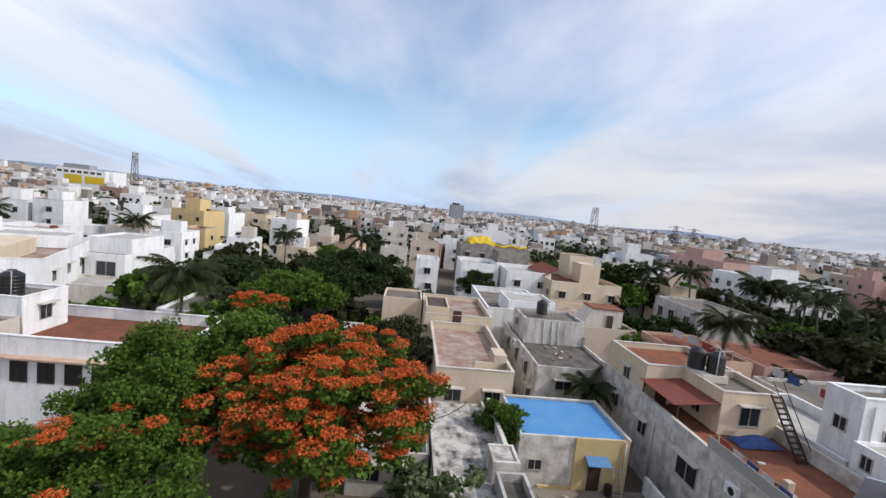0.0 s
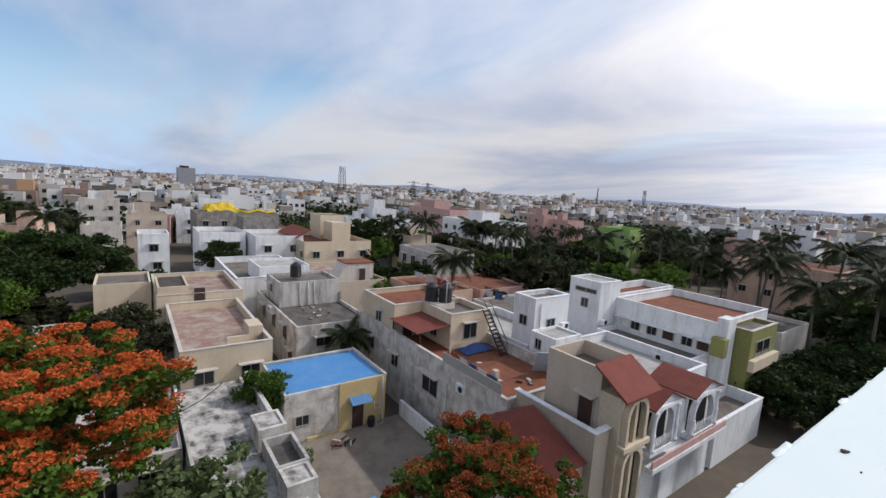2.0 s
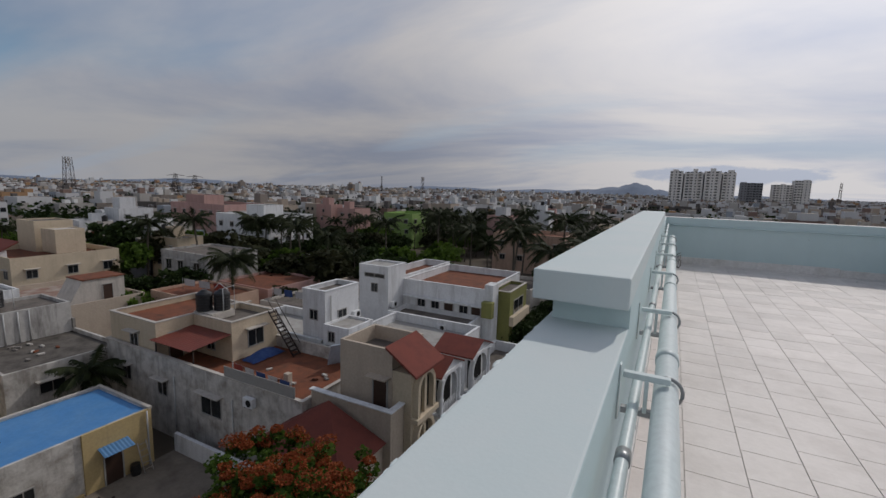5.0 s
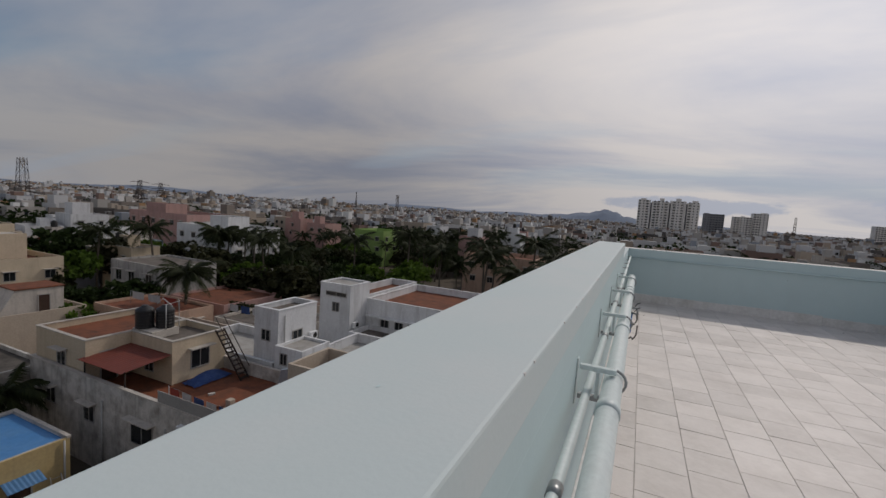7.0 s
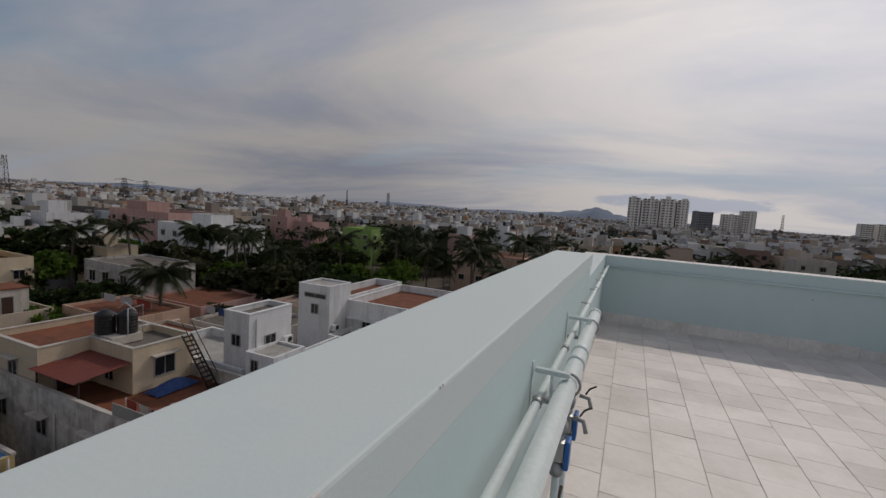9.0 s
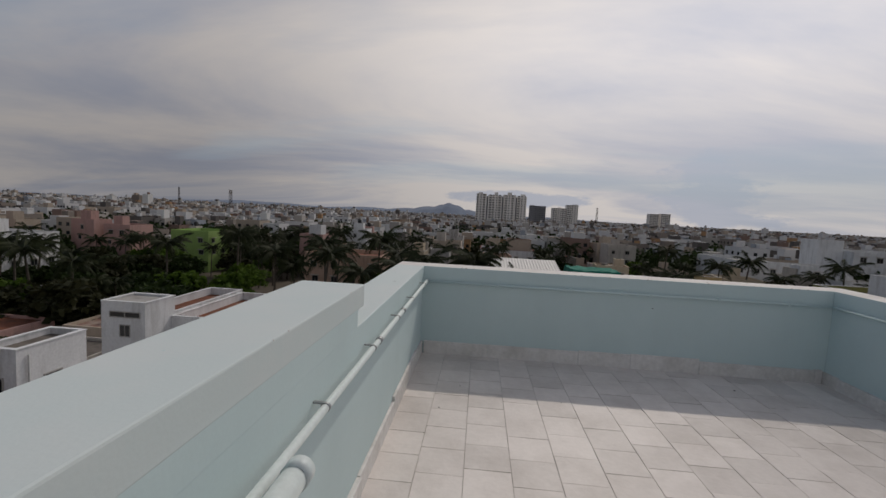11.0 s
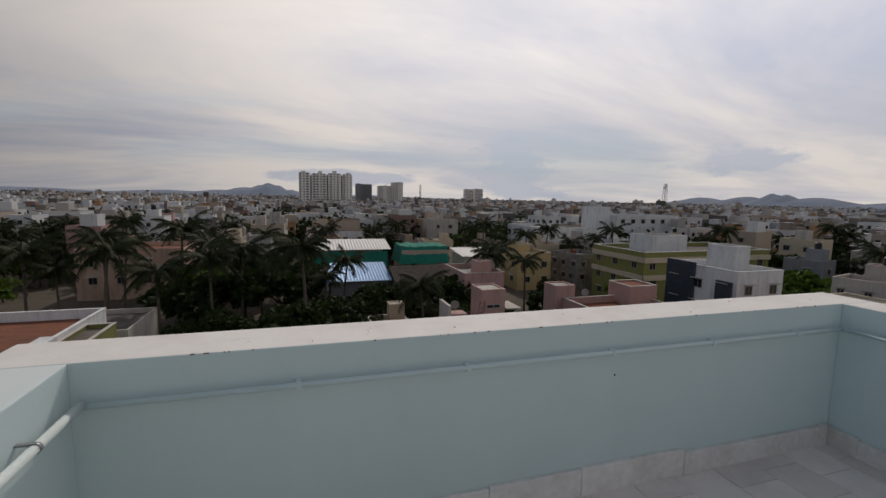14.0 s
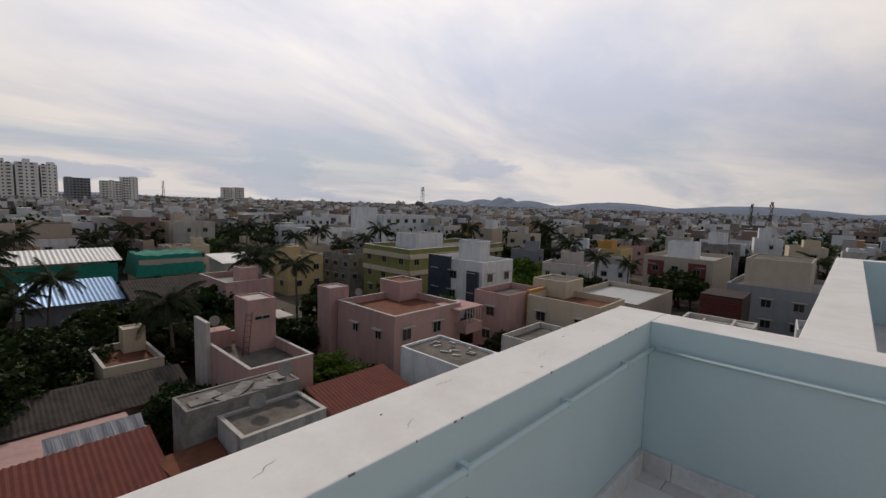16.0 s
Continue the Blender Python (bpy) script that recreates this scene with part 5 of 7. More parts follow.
h = thing("small_white_house", "small pale house with cluttered flat roof", "house")
block(h, 26.4, 31.4, 19.4, 26.2, GROUND, -10.9, "white", "roof_grey", 0.2)
for k in range(14):
    ob = part("roof_clutter", box(-0.35, 0.35, -0.1, 0.1, 0, 0.12), M[random.choice(["offwhite", "steel", "concrete"])], h)
    ob.matrix_basis = pose(random.uniform(28, 30.9), random.uniform(21, 25.2), -11.08, 0, 0, random.uniform(0, 180))
h = thing("white_box_house", "pale unplastered box house with bare roof", "house")
block(h, 37.6, 45.0, 17.6, 23.4, GROUND, -11.5, "offwhite", "roof_grey", 0.6)
# dark sheds and slabs straight below
h = thing("asbestos_shed", "long shed with dark corrugated asbestos roof", "shed")
part("wall", box(1.8, 12.9, 37.0, 42.4, GROUND, -14.2), M["pink"], h)
sheet_roof("roof_sheet", 1.2, 13.1, 36.2, 40.2, -14.2, -13.1, "sheet_grey", h, "", 0.3, "y", 0.06)
sheet_roof("roof_sheet", 1.2, 13.1, 40.2, 43.2, -13.1, -14.0, "sheet_grey", h, "", 0.3, "y", 0.06)
h = thing("grey_slab_block", "grey cement block with flat dirty roof slabs", "house")
block(h, 9.0, 15.9, 24.5, 27.0, GROUND, -10.4, "concrete", "roof_grey", 0.08)
block(h, 10.6, 15.7, 21.0, 24.4, GROUND, -11.2, "streaked", "roof_grey", 0.12, "offwhite")
part("rust_roof", slab4((7.4, 24.6, -12.6), (10.5, 24.4, -12.4), (10.5, 20.6, -12.9), (8.2, 20.6, -13.1), 0.1), M["roof_red"], h, "rusty lean-to roof")
for k in range(8):
    ob = part("roof_slab", box(-0.6, 0.6, -0.4, 0.4, 0, 0.06), M["concrete"], h)
    ob.matrix_basis = pose(10 + 0.7 * k, 25.4 + 0.5 * math.sin(k * 2), -10.46 + 0.01 * k, 0, 0, 12 * k)
dish(15.2, 25.2, -10.45, -110, 0.5)
dish(12.6, 23.6, -11.3, -110, 0.5)
h = thing("red_tiled_house", "house with corrugated red roof sheets", "house")
part("wall", box(-1.0, 7.4, 21.6, 27.2, GROUND, -13.4), M["peach"], h)
sheet_roof("roof_sheet", -1.6, 7.9, 20.8, 27.4, -13.5, -11.9, "clay", h, "", 0.30, "y", 0.07)
part("back_wall", box(-1.6, 8.4, 30.4, 36.0, GROUND, -14.3), M["pink"], h)
fr2 = thing("pipe_frame_rack", "white pipe rack holding torn plastic sheets", "rack")
for k in range(4):
    rod("bar", [(4.2, 29.2, -13.0 - 0.25 * k), (8.2, 29.0, -12.9 - 0.25 * k)], 0.04, M["pvc"], fr2, sides=6)
for x in (4.3, 6.2, 8.1):
    rod("upright", [(x, 29.1, GROUND), (x, 29.1, -12.6)], 0.05, M["pvc"], fr2, sides=6)
h = thing("red_roofed_house", "low house with red sloping roof", "house")
part("wall", box(17.8, 24.0, 21.4, 25.6, GROUND, -13.2), M["peach"], h)
sheet_roof("roof_sheet", 17.2, 24.4, 20.6, 26.2, -13.2, -12.0, "clay", h, "", 0.30, "y", 0.05)
tpw = thing("white_tarpaulin", "torn white tarpaulin hung under the shed roof", "tarpaulin")
v, f = [], []
for i in range(41):
    x = 3.6 + 5.0 * i / 40
    y = 31.6 + 0.25 * math.sin(i * 0.9)
    v += [(x, 32.6, -13.2), (x, y, -13.7 - random.uniform(0.1, 0.6)), (x, 32.63, -13.22), (x, y + 0.03, -13.9)]
for i in range(40):
    f += [(i * 4, i * 4 + 4, i * 4 + 5, i * 4 + 1), (i * 4 + 2, i * 4 + 3, i * 4 + 7, i * 4 + 6)]
mesh_object("sheet", v, f, M["cloth_white"], None, tpw)
h = thing("small_yellow_house", "small cream house among the trees", "house")
block(h, 8.2, 12.6, 42.4, 49.4, GROUND, -12.9, "cream", "roof_red", 0.6, "offwhite")
block(h, 10.6, 12.4, 47.6, 49.3, -13.5, -11.2, "cream", "offwhite", 0.12)

# sheds with blue roof and green netting
h = thing("blue_sheet_shed", "shed with bright blue ribbed metal roof", "shed")
part("wall", box(5.2, 14.4, 69.5, 76.0, GROUND, -12.6), M["grey"], h)
sheet_roof("roof_sheet", 4.2, 15.0, 68.6, 77.0, -12.4, -10.6, "blue_sheet", h, "", 0.5, "y", 0.07)
h = thing("net_covered_shed", "white roofed shed wrapped in green netting", "shed")
part("wall", box(2.0, 16.0, 84.0, 96.0, GROUND, -9.2), M["offwhite"], h)
part("net_screen", box(2.0, 17.0, 83.4, 83.7, -12.4, -9.4), M["net"], h, "green shade net screen")
sheet_roof("roof_sheet", 1.0, 17.6, 83.0, 90.0, -9.0, -7.6, "sheet_white", h, "", 0.6, "y", 0.06)
sheet_roof("roof_sheet", 1.0, 17.6, 90.0, 97.0, -7.6, -8.8, "sheet_white", h, "", 0.6, "y", 0.06)
h = thing("net_tent", "frame tent covered with green shade net", "net tent")
bm = bmesh.new()
bmesh.ops.create_grid(bm, x_segments=16, y_segments=10, size=1)
for v in bm.verts:
    e = max(abs(v.co.x), abs(v.co.y))
    v.co = Vector((24.6 + v.co.x * 5.4, 87 + v.co.y * 4.5, -8.4 + 0.35 * noise.noise(v.co * 4) - (3.6 if e > 0.99 else 0.15)))
part("net", bm, M["net"], h)
part("room", box(19.8, 29.4, 83, 91, GROUND, -9.3), M["tan"], h)
h = thing("grey_barn", "long barn with grey asbestos sheet roof", "shed")
part("wall", box(15.5, 31.5, 66.5, 77.0, GROUND, -12.2), M["grey"], h)
sheet_roof("roof_sheet", 15.0, 32.2, 65.8, 72.0, -12.3, -10.6, "sheet_grey", h, "", 0.4, "y", 0.07)
sheet_roof("roof_sheet", 15.0, 32.2, 72.0, 78.0, -10.6, -12.0, "sheet_grey", h, "", 0.4, "y", 0.07)
h = thing("white_sheet_shed", "low shed with white metal sheets", "shed")
part("wall", box(33.5, 41.0, 84, 92, GROUND, -10.8), M["offwhite"], h)
sheet_roof("roof_sheet", 33, 41.5, 83.4, 92.5, -10.9, -10.0, "sheet_white", h, "", 0.5, "y", 0.06)


def plain_house(name, label, x0, x1, y0, y1, zt, wall, roof, tower=None, faces=("-x", "-y"), storeys=3, cope=None):
    hh = thing(name, label, "house")
    block(hh, x0, x1, y0, y1, GROUND, zt, wall, roof, 0.8, cope)
    if tower:
        a, b, c, d, top, tm = tower
        block(hh, a, b, c, d, zt - 0.9, top, tm, "roof_grey", 0.2, cope)
    for s in range(storeys):
        z = zt - 2.4 - 3.0 * s
        if z < GROUND + 1:
            break
        for fc in faces:
            ln = (y1 - y0) if "x" in fc else (x1 - x0)
            n = max(1, int(ln / 3.4))
            for k in range(n):
                u = (k + 0.5 + 0.12 * math.sin(7 * k + s)) / n
                if fc[1] == "x":
                    window(hh, x0 if fc == "-x" else x1, y0 + (y1 - y0) * u, z, fc, 1.3, 1.2)
                else:
                    window(hh, x0 + (x1 - x0) * u, y0 if fc == "-y" else y1, z, fc, 1.3, 1.2)
    return hh


plain_house("yellow_flat_house", "yellow three storey house with flat roof", 42.0, 49.6, 76.0, 84.0, -9.4, "yellow", "roof_white", (43, 46, 79, 83, -7.9, "yellow"), cope="offwhite")
h = plain_house("olive_house", "olive green apartment house with white balcony bands", 55.3, 84, 56.5, 70, -7.0, "olive", "roof_grey", (62, 70, 62, 68, -4.8, "white"), ("-x", "-y"), cope="white")
for z in (-7.9, -10.9):
    part("band", box(55.0, 84.1, 56.2, 56.5, z - 0.9, z, 0.02), M["cream"], h)
    part("band", box(55.0, 55.3, 56.2, 70.0, z - 0.9, z, 0.02), M["cream"], h)
h = plain_house("white_glazed_house", "white modern house with dark blue cladding", 52.3, 60.2, 37.5, 48.2, -7.0, "white", "roof_white", (55.6, 58.6, 41, 45, -4.3, "white"), ("-x", "-y"), cope="white")
part("cladding", box(51.9, 52.3, 43.6, 48.3, GROUND, -6.6, 0.03), M["darkglass"], h, "dark blue wall cladding")
part("cladding", box(51.9, 52.25, 38.0, 40.2, -15.5, -8.4, 0.03), M["darkglass"], h)
h = plain_house("cream_house", "cream three storey house with red roof terrace", 48.4, 55.6, 17.9, 27.2, -9.4, "cream", "roof_red", (53.0, 58.0, 24.5, 29.3, -8.0, "cream"), ("-x", "-y"))
plain_house("peach_house", "pink house with bright orange end wall", 45.0, 53, 27.8, 33, -9.2, "pink", "roof_grey", None, ("-x",))
part("end_wall", box(49.0, 53.1, 27.3, 27.78, GROUND, -9.0, 0.03), M["orange"], thing("orange_wall", "bright orange painted boundary wall", "wall"))
h = plain_house("grey_house", "dark grey painted house with white upper rooms", 79.3, 96, -3.0, 11.4, -9.0, "grey", "roof_white", (84, 95, 2.0, 10, -5.4, "tan"), ("-x", "-y"))
part("upper_room", box(86, 94, -8, -3, -9.8, -5.6, 0.03), M["white"], h)
plain_house("white_side_house", "white house next to the grey one", 79.5, 92, -14, -3.4, -9.2, "white", "roof_white", None, ("-x",))
h = thing("brick_shed", "shed with ribbed brown brick wall", "shed")
part("wall", box(67.6, 74, 7.6, 12.4, GROUND, -9.3), M["iron"], h)
for k in range(22):
    part("brick_course", box(67.45, 67.6, 7.6, 12.4, -15.6 + 0.28 * k, -15.46 + 0.28 * k), M["clay"], h)
h = plain_house("brown_house", "house with brown brick panels and white parapet", 100, 118, 17.4, 30.5, -8.0, "tan", "roof_white", (104, 110, 22, 27, -5.0, "white"), ("-x",))
for y in (18.6, 26.4):
    part("brick_panel", box(99.88, 100.0, y, y + 3.2, -12.2, -8.9, 0.02), M["awning"], h, "brown brick wall panel")
    window(h, 99.88, y + 1.6, -10.6, "-x", 1.4, 1.2, False)
plain_house("orange_house", "orange and yellow house with flat roof", 112, 120, 40.0, 46.5, -8.6, "yellow", "roof_white", (112.4, 116, 42.6, 46.2, -6.7, "orange"), ("-x", "-y"))
h = plain_house("big_white_block", "large white stepped apartment block", 64, 118, 108, 126, -6.5, "white", "roof_white", (86, 92, 112, 118, -0.5, "white"), ("-x", "-y"), 3, "white")
block(h, 92.2, 116, 109, 124, -8, -3.0, "white", "roof_white", 0.6, "white")
for k in range(6):
    window(h, 94.5 + 3.8 * k, 109, -4.8, "-y", 1.5, 1.3)
plain_house("lilac_tin_shed", "low shed with silvery patched metal roof", 62, 78, 18.5, 29, -11.2, "tan", "sheet_white", None, ("-x",), 1)
plain_house("white_row_house", "white house behind the big dark tree", -92, -85.8, -9.4, -5.0, -8.9, "white", "roof_white", None, ("+x",), 2)
plain_house("white_row_house", "white cubic house with wide windows", -97, -87, -0.4, 7.2, -8.9, "white", "roof_white", None, ("+x",), 2)
plain_house("white_row_house", "white cubic house with wide opening", -92, -81, 7.6, 16.0, -8.9, "white", "roof_white", (-100, -93, 8, 14, -6.6, "concrete"), ("+x",), 2)
h = plain_house("beige_twin_house", "beige house with two rooftop towers", -92, -76, 14.6, 27.5, -9.4, "cream", "roof_red", (-92, -86, 21.0, 26.0, -5.4, "cream"), ("+x", "-y"), 2)
block(h, -85, -80.6, 21.4, 25.2, -10, -6.4, "cream", "offwhite", 0.15)
bm = bmesh.new()
add_box(bm, -92, -80.5, 14.4, 17.2, -9.4, -9.2)
for v in bm.verts:
    if v.co.y > 16:
        v.co.z += 1.5
part("sloping_roof", bm, M["clay"], h, "red tiled lean-to roof")
h = thing("yellow_tarp", "yellow tarpaulin spread over a roof frame", "tarpaulin")
bm = bmesh.new()
bmesh.ops.create_grid(bm, x_segments=18, y_segments=14, size=1)
for v in bm.verts:
    e = max(abs(v.co.x), abs(v.co.y))
    v.co = Vector((-117 + v.co.x * 3.5, 7.6 + v.co.y * 3.6, -5.4 + 1.0 * noise.noise(v.co * 2.2) - 1.6 * e ** 3))
part("sheet", bm, M["tarp"], h)
rod("festoon", [(-114, 11.0, -6.8), (-114, 13.0, -7.4), (-114, 15.5, -6.7), (-114, 17.5, -7.3), (-114, 19.5, -6.8)], 0.35, M["tarp"], h)
plain_house("tarp_house", "grey house under a yellow tarpaulin", -124, -112, 2, 20, -7.4, "concrete", "roof_grey", None, ("+x",), 2)
h = thing("old_grey_house", "old unpainted house with mouldy open upper floor", "house")
block(h, -72, -60.2, 31.6, 40.4, GROUND, -9.6, "streaked", "roof_grey", 0.3)
for y in (33, 36, 39):
    window(h, -60.2, y, -11.5, "+x", 1.5, 1.6)
for x in (-70, -67, -63):
    window(h, x, 31.6, -11.8, "-y", 1.4, 1.6)
plain_house("pink_apartments", "pink three storey house with balconies", -126, -103, 66, 80, -4.6, "pink", "roof_grey", (-122, -114, 68, 74, -2.4, "pink"), ("+x", "-y"))
plain_house("white_villa", "white two storey villa with long windows", -98, -80, 60, 74, -6.2, "white", "roof_white", (-92, -86, 64, 70, -4.0, "white"), ("+x", "-y"), cope="white")
plain_house("lime_house", "small lime green rooftop house", -77, -67, 101, 113, -6.5, "green_paint", "green_paint", None, ("+x", "-y"), 2)
plain_house("pink_villa", "pink house behind coconut palms", -35, -19, 84, 96, -8.3, "peach", "roof_red", (-33, -28, 86, 91, -6.6, "peach"), ("+x", "-y"), 2)
plain_house("white_villa_far", "white house with black window bands", -46, -30, 176, 192, -7.6, "white", "roof_white", (-42, -36, 180, 186, -5.0, "white"), ("+x", "-y"), 3, "white")
plain_house("red_banded_house", "white house with red painted parapet band", 2, 18, 124, 138, -8.6, "white", "clay", (10, 17, 128, 134, -5.6, "tan"), ("-x", "-y", "+x"), 2, "clay")

# low houses filling the ground between the larger ones
for k, (x0, x1, y0, y1, zt, wl_, rf) in enumerate([(-46, -35.5, 17.5, 26, -13.2, "tan", "roof_red"), (-58, -47, 22, 29.5, -12.6, "peach", "roof_red"), (-45, -34, 28, 37, -13.4, "offwhite", "roof_grey"), (-57.5, -47, 31, 41, -12.9, "pink", "roof_red"),
                                                   (-44, -33, 39, 47, -13.0, "tan", "roof_peel"), (-52, -42, -21, -15.5, -13.2, "offwhite", "roof_white"), (-57, -48, -37, -28, -12.4, "white", "roof_grey"), (-46, -36, -56, -49, -10.5, "white", "roof_grey")]):
    hl = thing("low_house", "low %s house with %s" % (("plastered", "tiled", "weathered", "pink", "tan", "small", "white", "white")[k], "flat stained roof"), "house")
    block(hl, x0, x1, y0, y1, GROUND, zt, wl_, rf, 0.35)
    for y in (y0 + 2.2, y1 - 2.2):
        window(hl, x1, y, zt - 1.9, "+x", 1.1, 1.2)
    window(hl, (x0 + x1) / 2, y0, zt - 1.9, "-y", 1.1, 1.2)
cloth_line(-45, 30, -36, 30.4, -12.1, ["cloth_white", "cloth_blue", "cloth_white", "cloth_red", "cloth_white"])
cloth_line(-56, 25, -48, 25.6, -11.3, ["cloth_white", "cloth_white", "cloth_red"])


# ---------------------------------------------------------------- trees
def leaf_cloud(rng, centres, radii, n_each, size, flat=0.6, droop=0.0):
    """Small folded leaves scattered through clumps, as vertex and face arrays."""
    C = np.repeat(centres, n_each, axis=0)
    R = np.repeat(radii, n_each)
    n = len(C)
    d = rng.normal(size=(n, 3))
    d /= np.linalg.norm(d, axis=1)[:, None]
    r = R * rng.uniform(0.35, 1.0, n) ** 0.5
    P = C + d * r[:, None] * np.array([1, 1, flat])
    P[:, 2] -= droop * rng.uniform(0, 1, n)
    a = rng.normal(size=(n, 3)) * np.array([1, 1, 0.45])
    a /= np.linalg.norm(a, axis=1)[:, None]
    b = rng.normal(size=(n, 3))
    b -= (b * a).sum(1)[:, None] * a
    b /= np.linalg.norm(b, axis=1)[:, None]
    s = size * rng.uniform(0.6, 1.3, n)
    a *= s[:, None]
    b *= (s * 0.42)[:, None]
    V = np.stack([P - a * 0.5, P + b, P + a * 0.6, P - b], axis=1).reshape(-1, 3)
    F = np.arange(4 * n).reshape(-1, 4)
    return V, F


def crown_clumps(rng, rad, height, n, lobes, umbrella=False):
    """Clump centres over an uneven lobed crown."""
    L = []
    for k in range(lobes):
        a = 2 * math.pi * (k + rng.uniform(-0.3, 0.3)) / lobes
        q = rng.uniform(0.35, 0.68) * rad
        L.append((q * math.cos(a), q * math.sin(a), rng.uniform(-0.25, 0.25) * height, rng.uniform(0.38, 0.60) * rad))
    L.append((0, 0, height * 0.25, rad * 0.55))
    out = []
    while len(out) < n:
        x, y, z, r = L[rng.integers(len(L))]
        d = rng.normal(size=3)
        d /= np.linalg.norm(d)
        if umbrella and d[2] < -0.15:
            continue
        if not umbrella and d[2] < -0.6:
            continue
        q = r * rng.uniform(0.7, 1.05)
        out.append((x + d[0] * q, y + d[1] * q, z + d[2] * q * height / rad))
    return np.array(out)


def limbs(rng, base, top, rad, n, r0):
    v, f = [], []
    lean = rng.uniform(-0.4, 0.4, 2)
    fork = Vector((lean[0], lean[1], base + (top - base) * 0.42))
    tube([(0, 0, base), (lean[0] * 0.4, lean[1] * 0.4, base + (fork.z - base) * 0.5), fork], [r0 * 1.25, r0 * 0.95, r0 * 0.8], 10, v, f)
    for k in range(n):
        a = 2 * math.pi * (k + rng.uniform(-0.3, 0.3)) / n
        q = rad * rng.uniform(0.45, 0.8)
        e = Vector((q * math.cos(a), q * math.sin(a), top - rng.uniform(0.15, 0.45) * (top - fork.z)))
        m = fork.lerp(e, 0.5) + Vector((0, 0, 0.12 * (top - fork.z)))
        tube([fork, m, e], [r0 * 0.55, r0 * 0.32, r0 * 0.1], 6, v, f)
        for j in range(3):
            e2 = e + Vector(rng.uniform(-1, 1, 3)) * rad * 0.3
            tube([m.lerp(e, 0.3 * j), e2], [r0 * 0.18, r0 * 0.04], 5, v, f)
    return v, f


def broad_tree(seed, at, rad, top, crown_h, leaf, clumps=90, per=90, size=0.22, label="", bark="bark", umbrella=False, flower=0.0, clump_r=0.75, lobes=7, r0=0.28, droop=0.3, name="tree", group="", flower_mat="flower"):
    rng = np.random.default_rng(seed)
    x, y = at
    t = thing(name, label, "tree", group, (x, y, GROUND))
    zc = top - GROUND - crown_h * 0.55
    v, f = limbs(rng, 0, zc + crown_h * 0.15, rad, 7, r0)
    mesh_object("trunk", v, f, M[bark], None, t, "", True)
    C = crown_clumps(rng, rad * 0.92, crown_h * 0.5, clumps, lobes, umbrella)
    C[:, 2] += zc
    V, F = leaf_cloud(rng, C, rng.uniform(0.6, 1.2, len(C)) * clump_r, per, size, 0.55, droop)
    mesh_object("crown", V, F, M[leaf], None, t)
    if flower:
        nz = (C[:, 2] - zc) / crown_h + 0.6 * rng.uniform(-1, 1, len(C)) + 0.05 * C[:, 0] / rad
        pick = C[nz > np.quantile(nz, 1 - flower)]
        pick = pick + np.array([0, 0, clump_r * 0.42])
        V, F = leaf_cloud(rng, pick, rng.uniform(0.55, 1.25, len(pick)) * clump_r * 0.95, int(per * 1.9), size * 0.58, 0.26, 0.1)
        mesh_object("blossom", V, F, M[flower_mat], None, t, "dense orange red flower sprays")
    return t


def frond(rng, length, lift, az, leaf_w=0.55, n=26):
    """One feather palm leaf: a drooping rib with folded leaflets on both sides."""
    v, f = [], []
    pts = []
    for i in range(9):
        s = i / 8
        r = length * (s - 0.16 * s * s * (1.2 - lift))
        z = length * (lift * s - (0.55 + 0.35 * (1 - lift)) * s * s * 0.95)
        pts.append(Vector((r * math.cos(az), r * math.sin(az), z)))
    tube(pts, [0.05 * (1 - 0.85 * i / 8) + 0.006 for i in range(9)], 4, v, f)
    side = Vector((-math.sin(az), math.cos(az), 0))
    for k in range(n):
        s = 0.12 + 0.88 * k / n
        q = s * 8
        i = min(7, int(q))
        p = pts[i].lerp(pts[i + 1], q - i)
        d = (pts[i + 1] - pts[i]).normalized()
        ln = leaf_w * length * 0.42 * math.sin(math.pi * min(1, 0.15 + 0.85 * s)) ** 0.6 + 0.12
        for sg in (-1, 1):
            e = p + (side * sg * 0.75 + d * 0.55 - Vector((0, 0, 0.45 + rng.uniform(0, 0.35)))) * ln
            b = len(v)
            w = d * 0.08
            v += [p - w, p + w, e]
            f.append((b, b + 1, b + 2))
    return v, f


def palm(seed, at, height, fronds=20, length=3.4, label="tall coconut palm with drooping feather leaves", split=False, group="coconut palms"):
    rng = np.random.default_rng(seed)
    t = thing("coconut_palm", label, "palm tree", group, (at[0], at[1], GROUND))
    bx, by = rng.uniform(-0.7, 0.7, 2)
    n = 9
    pts = [(bx * (i / n) ** 2, by * (i / n) ** 2, height * i / n) for i in range(n + 1)]
    v, f = tube(pts, [0.20 - 0.008 * i for i in range(n + 1)], 8)
    mesh_object("trunk", v, f, M["palm_bark"], None, t, "", True)
    top = Vector(pts[-1])
    V, F = [], []
    for k in range(fronds):
        az = 2.399 * k + rng.uniform(-0.2, 0.2)
        lift = 1.0 - 0.95 * k / fronds + rng.uniform(-0.08, 0.08)
        v, f = frond(rng, length * rng.uniform(0.8, 1.1), lift, az)
        v = [top + p for p in v]
        if split:
            mesh_object("frond", v, f, M["leaf_palm"], None, t)
        else:
            b = len(V)
            V += v
            F += [tuple(i + b for i in q) for q in f]
    if not split:
        mesh_object("crown", V, F, M["leaf_palm"], None, t)
    return t


